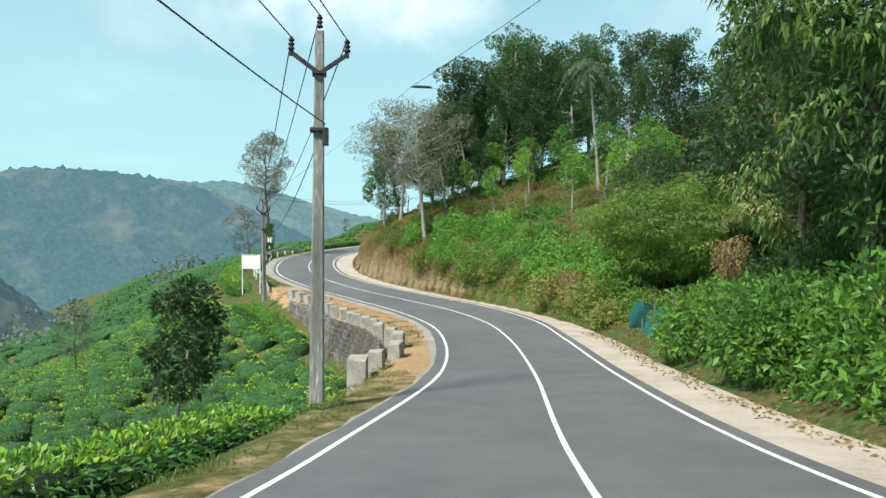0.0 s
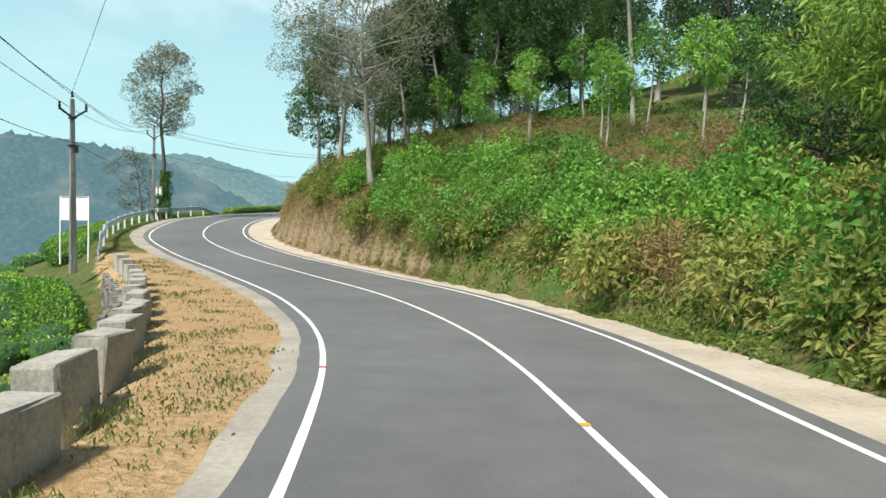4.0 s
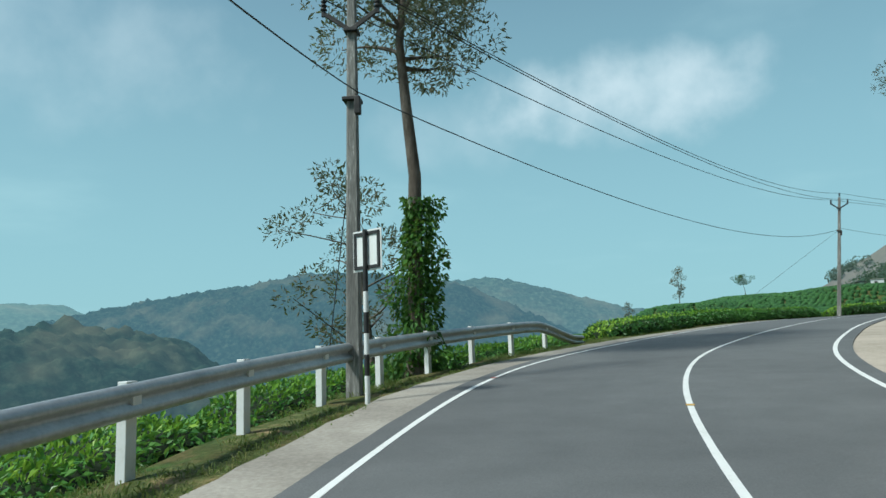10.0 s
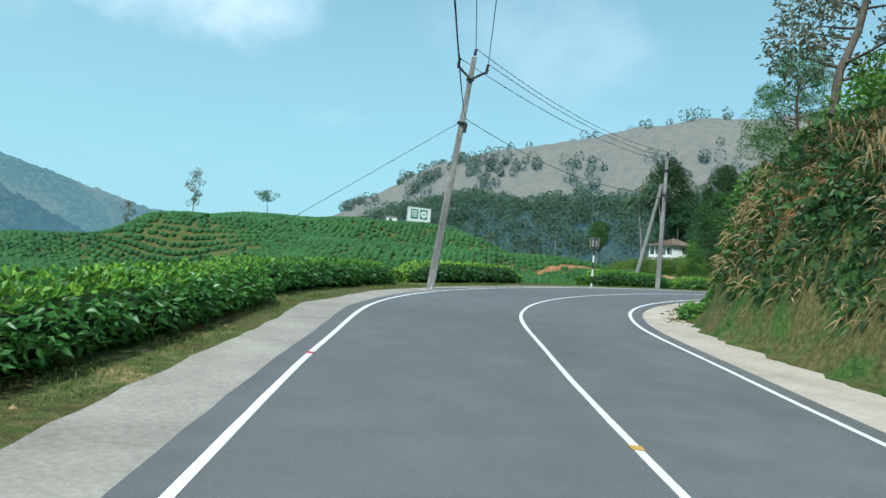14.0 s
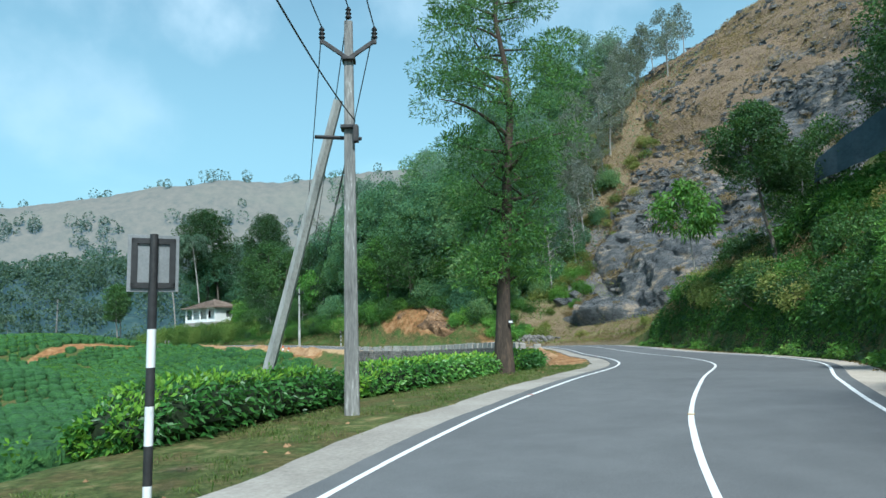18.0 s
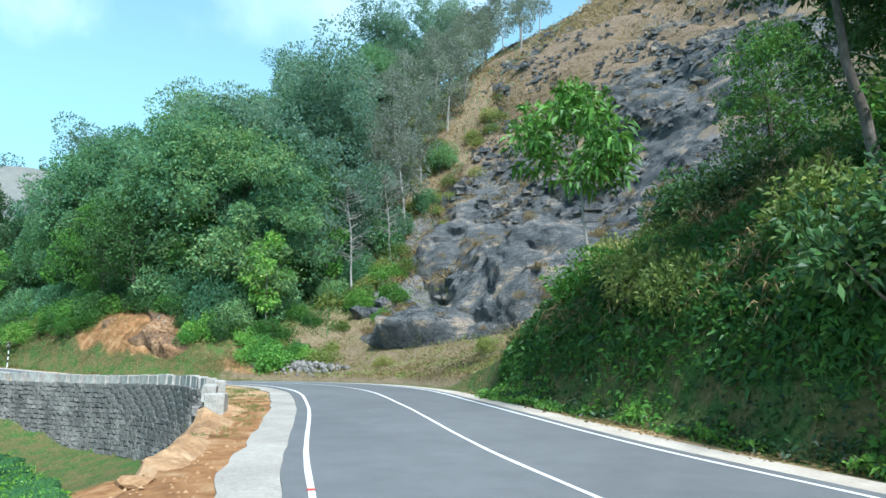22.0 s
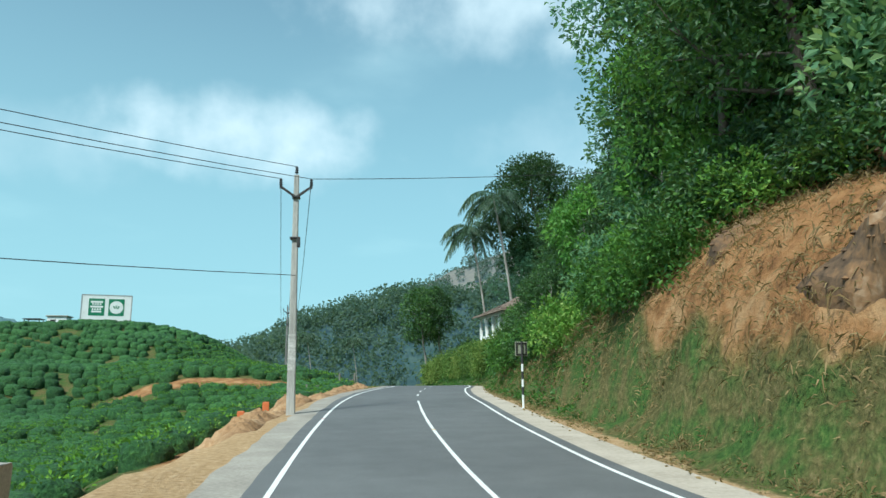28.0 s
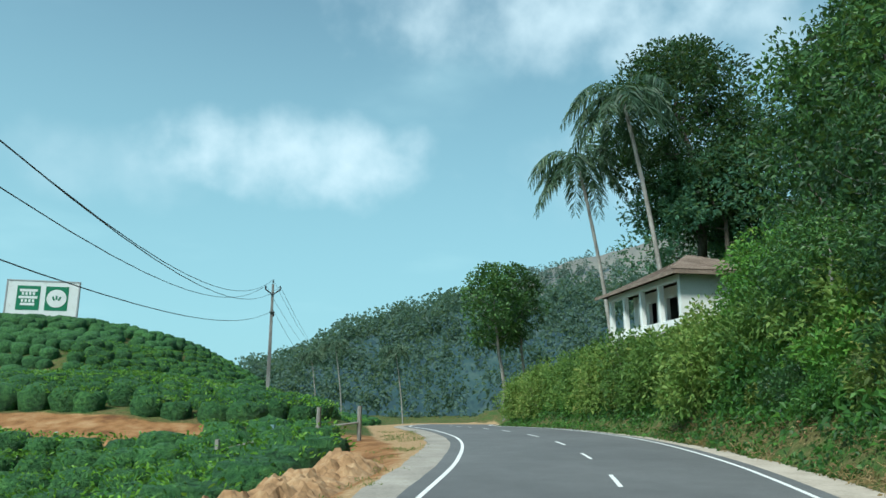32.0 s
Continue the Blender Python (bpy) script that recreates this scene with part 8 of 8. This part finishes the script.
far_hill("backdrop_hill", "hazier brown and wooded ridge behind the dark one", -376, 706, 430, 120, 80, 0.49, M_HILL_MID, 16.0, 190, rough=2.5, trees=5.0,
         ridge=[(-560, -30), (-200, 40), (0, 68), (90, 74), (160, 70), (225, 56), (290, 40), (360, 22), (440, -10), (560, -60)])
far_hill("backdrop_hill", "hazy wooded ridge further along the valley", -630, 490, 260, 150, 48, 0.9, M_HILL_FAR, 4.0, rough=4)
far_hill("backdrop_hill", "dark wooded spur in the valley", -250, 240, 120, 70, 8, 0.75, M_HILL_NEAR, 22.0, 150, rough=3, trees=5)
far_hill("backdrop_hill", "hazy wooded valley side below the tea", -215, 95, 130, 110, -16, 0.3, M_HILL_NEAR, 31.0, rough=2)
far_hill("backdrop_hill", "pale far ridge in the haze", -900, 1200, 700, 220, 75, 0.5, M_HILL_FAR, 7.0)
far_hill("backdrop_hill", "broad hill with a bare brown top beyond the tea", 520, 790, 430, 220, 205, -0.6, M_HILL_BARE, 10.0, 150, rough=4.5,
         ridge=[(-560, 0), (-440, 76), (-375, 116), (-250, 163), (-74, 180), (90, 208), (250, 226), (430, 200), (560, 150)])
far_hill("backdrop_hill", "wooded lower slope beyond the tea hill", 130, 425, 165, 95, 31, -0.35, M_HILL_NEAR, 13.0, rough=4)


def far_woods():
    """Trees of the nearer far slopes: each a handful of great leaf sprays."""
    rng = np.random.default_rng(77)
    hills = [o for o in bpy.data.objects if o.name.startswith("backdrop_hill")]
    co = np.array([v.co for v in hills[-1].data.vertices])
    co = co[(co[:, 2] > -20)]
    pick = co[rng.integers(len(co), size=3600)] + rng.normal(size=(3600, 3)) * np.array([1.2, 1.2, 0.2])
    bare = np.array([v.co for v in next(h for h in hills if "bare brown" in h["label"]).data.vertices])
    top = bare[(bare[:, 2] > 150)]
    crest = top[rng.integers(len(top), size=260)]
    flank = bare[(bare[:, 2] > 60) & (bare[:, 2] < 130)]
    flank = flank[rng.integers(len(flank), size=2200)]
    crest = np.concatenate([crest, flank])
    crest = crest[np.array([noise.noise((a[0] / 45, a[1] / 45, 3.0)) for a in crest]) > 0.02]
    vx, vy = rng.uniform(-150, -80, 90), rng.uniform(10, 260, 90)
    low = np.stack([vx, vy, land(vx, vy)[0]], -1)
    for pick, lo, hi, big, mat, label in ((pick, 4.0, 9.0, 1.0, M_FARLEAF_HAZED, "dense hazy woods on the slope beyond the tea hill"), (crest, 6, 15, 1.9, M_VALLEYLEAF_HAZED, "scattered hazy trees on the bare hill"),
                                          (low, 4, 9, 1.0, M_VALLEYLEAF_HAZED, "pale hazy trees in the valley")):
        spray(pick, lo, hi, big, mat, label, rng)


def spray(pick, lo, hi, big, mat, label, rng):
    tall = rng.uniform(lo, hi, len(pick))
    per = 80
    c = np.repeat(pick, per, 0)
    d = unit(rng.normal(size=(len(c), 3)))
    hgt = np.repeat(tall, per)
    at = c + d * np.stack([hgt * 0.36, hgt * 0.36, hgt * 0.42], -1) + np.stack([0 * hgt, 0 * hgt, hgt * 0.55], -1)
    v, f = leaf_quads(at, d + rng.normal(size=d.shape) * 0.5, rng.uniform(0.6, 1.4, len(c)) * big, 0.7, 0.2, rng)
    tagged(new("far_woods", mesh_from("far_woods", v, f, mat)), label, "woods", kind="stuff")


# leaf colour greyed and paled to hold the valley haze
M_VALLEYLEAF_HAZED = leafy("valley_leaf_hazed", [(0.1, (0.09, 0.14, 0.13)), (0.5, (0.15, 0.21, 0.19)), (1.0, (0.26, 0.3, 0.27))], 0.9, 0.3, 0.03)
far_woods()


def facets(p, n, span, rng, lean, step, bowed=False):
    """Broken planes: each place takes the height of its nearest tilted facet."""
    c = np.stack([rng.uniform(0, span[0], n), rng.uniform(0, span[1], n)], -1)
    grad, lift = rng.normal(size=(n, 2)) * lean, rng.normal(size=n) * step
    turn = np.array([[0.42, 0.91], [-0.91, 0.42]])
    q, cq = p @ turn.T * np.array([0.5, 1.0]), c @ turn.T * np.array([0.5, 1.0])
    out = np.empty(len(p))
    bow = 6.0 * step * n / (span[0] * span[1])
    for a in range(0, len(p), 4000):
        d = ((q[a:a + 4000, None] - cq[None]) ** 2).sum(-1)
        if bowed:                                # planes that meet in edges, with no steps
            out[a:a + 4000] = (lift + ((p[a:a + 4000, None] - c[None]) * grad[None]).sum(-1) - bow * d).max(1)
            continue
        k = d.argmin(1)
        out[a:a + 4000] = lift[k] + ((p[a:a + 4000] - c[k]) * grad[k]).sum(1)
    return out


def cliff():
    """The fractured cliff beyond the bend, its ledges running slantwise, dry grass on the upper slope."""
    rng = np.random.default_rng(19)
    ss, ee = np.arange(180, 211, 0.2), np.concatenate([np.arange(5.2, 46, 0.24), np.arange(46, 92, 0.5)])
    S, E = np.meshgrid(ss, ee, indexing="ij")
    s, e = S.ravel(), E.ravel()
    p = on_road(s, -(np.interp(s, RIGHT[:, 0], RIGHT[:, 1]) + e))
    z = land(p[:, 0], p[:, 1])[0]
    wob = np.stack([lumps(s, e, 2.0, 3.0), lumps(s, e, 2.0, 8.0)], -1) * 0.7
    q = np.stack([s - 180, (e - 8) * 1.35], -1) + wob
    d = facets(q, 60, (31, 118), rng, 0.22, 1.0, True) - 1.0 + facets(q, 520, (31, 118), rng, 0.2, 0.32, True) - 0.2 + facets(q, 4200, (31, 118), rng, 0.2, 0.045)
    mask = soft(181, 186, s) * (1 - soft(-1.2, 1.4, s - 201.4 - 0.14 * np.minimum(e - 6, 26) - 0.16 * np.maximum(e - 32, 0) + 1.6 * lumps(s, e, 4.0, 1.0))) * soft(6.0, 8.2 + 1.2 * lumps(s, e, 4.0, 2.0) + 2.2 * soft(196, 188, s), e) * (1 - soft(82, 91, e))
    straw = np.clip(0.6 * soft(0, 14, e - 24 - 1.4 * np.maximum(0, 200 - s)) + 0.45 * soft(-1.5, 3.0, s - 208.5 + 0.22 * e) + 0.4 * lumps(s, e, 4.0, 4.0) + 0.15 * lumps(s, e, 1.2, 6.0), 0, 0.75)
    push = -1.0 + mask * (1.65 + d * (1 - 0.55 * straw))
    back = on_road(s, 0 * s)[:, :2] - p[:, :2]
    back /= np.linalg.norm(back, axis=1)[:, None]
    v = np.stack([p[:, 0] + back[:, 0] * 0.75 * push, p[:, 1] + back[:, 1] * 0.75 * push, z + 0.66 * push], -1)
    w = len(ee)
    i, j = np.meshgrid(np.arange(len(ss) - 1), np.arange(w - 1), indexing="ij")
    f = np.stack([i * w + j, i * w + j + 1, (i + 1) * w + j + 1, (i + 1) * w + j], -1).reshape(-1, 4)[:, ::-1]
    me = mesh_from("cliff", v, f, rock_material(True))
    at = me.attributes.new("straw", 'FLOAT', 'POINT')
    at.data.foreach_set("value", np.ascontiguousarray(straw, np.float32))
    tagged(new("cliff", me), "fractured grey rock cliff with dry grass on its ledges", "cliff", kind="structure")
    # tufts of straw and half-buried stones on the grassy parts
    pick = np.nonzero((straw > 0.22) & (mask > 0.6))[0]
    tuft = v[pick[rng.integers(len(pick), size=5200)]] + rng.normal(size=(5200, 3)) * np.array([0.12, 0.12, 0.0])
    blade_carpet("dry_grass", "tufts of straw-coloured grass over the rocky slope", tuft, 14, 0.5, M_STRAW, 120, 0.5, 0.06, 0.55)
    ledge = np.nonzero((straw > 0.05) & (straw < 0.3) & (mask > 0.6) & (e < 40))[0]
    long_tuft = v[ledge[rng.integers(len(ledge), size=260)]]
    blade_carpet("dry_grass", "long pale grass hanging from the cliff's ledges", long_tuft, 40, 1.0, M_STRAW, 121, 0.5, 0.03, 0.8)
    up_slope = np.nonzero((mask > 0.6) & (e > 22))[0]
    for big, count, lab in ((0.36, 4200, "half-buried grey stones over the straw slope"), (0.8, 520, "large grey stones standing out of the straw slope")):
        c = v[up_slope[rng.integers(len(up_slope), size=count)]]
        k = np.array([noise.noise((a[0] * 0.16, a[1] * 0.16, a[2] * 0.3)) for a in c]) > -0.08
        c = c[k]
        cube = np.array([(a, b, g) for a in (-1, 1) for b in (-1, 1) for g in (-1, 1)], float)
        faces = np.array([(0, 1, 3, 2), (4, 6, 7, 5), (0, 4, 5, 1), (2, 3, 7, 6), (0, 2, 6, 4), (1, 5, 7, 3)])
        st = c[:, None] + (cube[None] * rng.uniform(0.45, 1.0, (len(c), 8, 3)) * np.array([1.2, 1.0, 0.6])) * (big * rng.uniform(0.4, 1.1, (len(c), 1, 1)))
        tagged(new("slope_stones", mesh_from("slope_stones", st.reshape(-1, 3), (faces[None] + 8 * np.arange(len(c))[:, None, None]).reshape(-1, 4), M_ROCK)), lab, "stones", kind="stuff")


def crags():
    """Fallen blocks at the cliff's foot."""
    rng = np.random.default_rng(23)
    for k in range(16):
        s, e = rng.uniform(187, 203), rng.uniform(10, 15)
        p = on_road(np.array([s]), np.array([-(np.interp(s, RIGHT[:, 0], RIGHT[:, 1]) + e)]))[0]
        bm = bmesh.new()
        bmesh.ops.create_icosphere(bm, subdivisions=3, radius=1.0)
        cuts = [(unit(rng.normal(size=3)), rng.uniform(0.5, 0.85)) for _ in range(18)]
        sd = Vector(rng.uniform(0, 90, 3))
        for v in bm.verts:
            q = np.array(v.co)
            for nn, dd in cuts:
                h = q @ nn
                if h > dd:
                    q = q - nn * (h - dd)
            w = Vector(q)
            v.co = w + w * (0.12 * noise.noise(w * 2.2 + sd) - 0.1 * abs(noise.noise(w * 6 + sd)))
        ob = part("rock", bm, M_ROCK)
        sz = rng.uniform(0.4, 1.2)
        ob.matrix_basis = Matrix.Translation((p[0], p[1], height(p[0], p[1]) + 0.05 * sz)) @ pose(0, 0, 0, rng.uniform(-30, 30), rng.uniform(0, 40), rng.uniform(-60, 20)) @ Matrix.Diagonal((sz * 1.3, sz, sz * 0.7, 1))
        tagged(ob, "fallen block of grey rock at the cliff's foot", "rock", "fallen rocks below the cliff")


def red_cut():
    """The raw face of the cutting: broken orange earth with stones and hanging roots, below the trees."""
    rng = np.random.default_rng(29)
    ss, ee = np.arange(207, 229, 0.12), np.concatenate([np.arange(-0.25, 3.2, 0.1), np.arange(3.2, 6.6, 0.2)])
    S, E = np.meshgrid(ss, ee, indexing="ij")
    s, e = S.ravel(), E.ravel()
    p = on_road(s, -(np.interp(s, RIGHT[:, 0], RIGHT[:, 1]) + e))
    z = land(p[:, 0], p[:, 1])[0]
    q = np.stack([s - 207, e * 3.0], -1) + np.stack([lumps(s, e, 1.1, 3.0), lumps(s, e, 1.1, 8.0)], -1) * 0.5
    d = facets(q, 60, (41, 20), rng, 0.08, 0.10) + facets(q, 500, (41, 20), rng, 0.10, 0.04) + 0.10 * lumps(s, e, 0.5, 4.0) + 0.07 * lumps(s, e, 0.2, 7.0)
    bare = soft(0.0, 0.4, lumps(s, e * 1.3, 3.4, 2.5) + 0.22)
    mask = soft(207, 210, s) * (1 - soft(218, 222, s + 1.5 * lumps(s, e, 2.0, 6.0))) * soft(0.1, 0.7, e) * (1 - soft(3.4, 4.8, e + 1.1 * lumps(s, e, 2.4, 9.0))) * bare
    push = -0.45 + mask * (0.85 + d)
    back = on_road(s, 0 * s)[:, :2] - p[:, :2]
    back /= np.linalg.norm(back, axis=1)[:, None]
    v = np.stack([p[:, 0] + back[:, 0] * 0.8 * push, p[:, 1] + back[:, 1] * 0.8 * push, z + 0.45 * push], -1)
    w = len(ee)
    i, j = np.meshgrid(np.arange(len(ss) - 1), np.arange(w - 1), indexing="ij")
    f = np.stack([i * w + j, i * w + j + 1, (i + 1) * w + j + 1, (i + 1) * w + j], -1).reshape(-1, 4)[:, ::-1]
    tagged(new("earth_cut", mesh_from("earth_cut", v, f, M_CUT)), "raw orange earth face of the road cutting", "earth bank", kind="structure")
    face = np.nonzero((mask > 0.5) & (e < 3.5))[0]
    for k in range(34):                          # roots hang down from the top of the face
        i0 = np.nonzero((np.abs(e - rng.uniform(2.2, 4.2)) < 0.12) & (s > 209) & (s < 224))[0]
        a = v[i0[rng.integers(len(i0))]] + np.array([0, 0, 0.1])
        n = 7
        t = np.linspace(0, 1, n)[:, None]
        drop = np.concatenate([rng.normal(size=2) * 0.3, [-rng.uniform(0.6, 1.6)]])
        out = np.append(back[i0[0]] * 0.55, 0)
        pts = a + drop * t + out * t + rng.normal(size=(n, 3)) * 0.05
        tagged(new("root", mesh_from("root", *tube_arrays(pts, 0.025 * (1 - 0.75 * t[:, 0]), 5), M_PALEBARK, True)), "thin root hanging over the earth face", "root", "roots over the earth face")
    c = v[face[rng.integers(len(face), size=240)]]
    octa = np.array([(1, 0, 0), (0, 1, 0), (-1, 0, 0), (0, -1, 0), (0, 0, 0.7), (0, 0, -0.4)], float)
    tri = np.array([(0, 1, 4), (1, 2, 4), (2, 3, 4), (3, 0, 4), (1, 0, 5), (2, 1, 5), (3, 2, 5), (0, 3, 5)])
    V = c[:, None] + octa[None] * rng.uniform(0.02, 0.09, (len(c), 1, 1)) * rng.uniform(0.6, 1.4, (len(c), 6, 3))
    tagged(new("earth_clods", mesh_from("earth_clods", V.reshape(-1, 3), (tri[None] + 6 * np.arange(len(c))[:, None, None]).reshape(-1, 3), M_CUT)), "stones and clods sticking out of the earth face", "stones", kind="stuff")


M_CUT = plain("cut_earth", [(0.34, (0.05, 0.034, 0.023)), (0.45, (0.125, 0.08, 0.048)), (0.54, (0.24, 0.135, 0.065)), (0.66, (0.37, 0.27, 0.175))], 0.6, 0.95, 5, 1.0)
red_cut()
cliff()
crags()
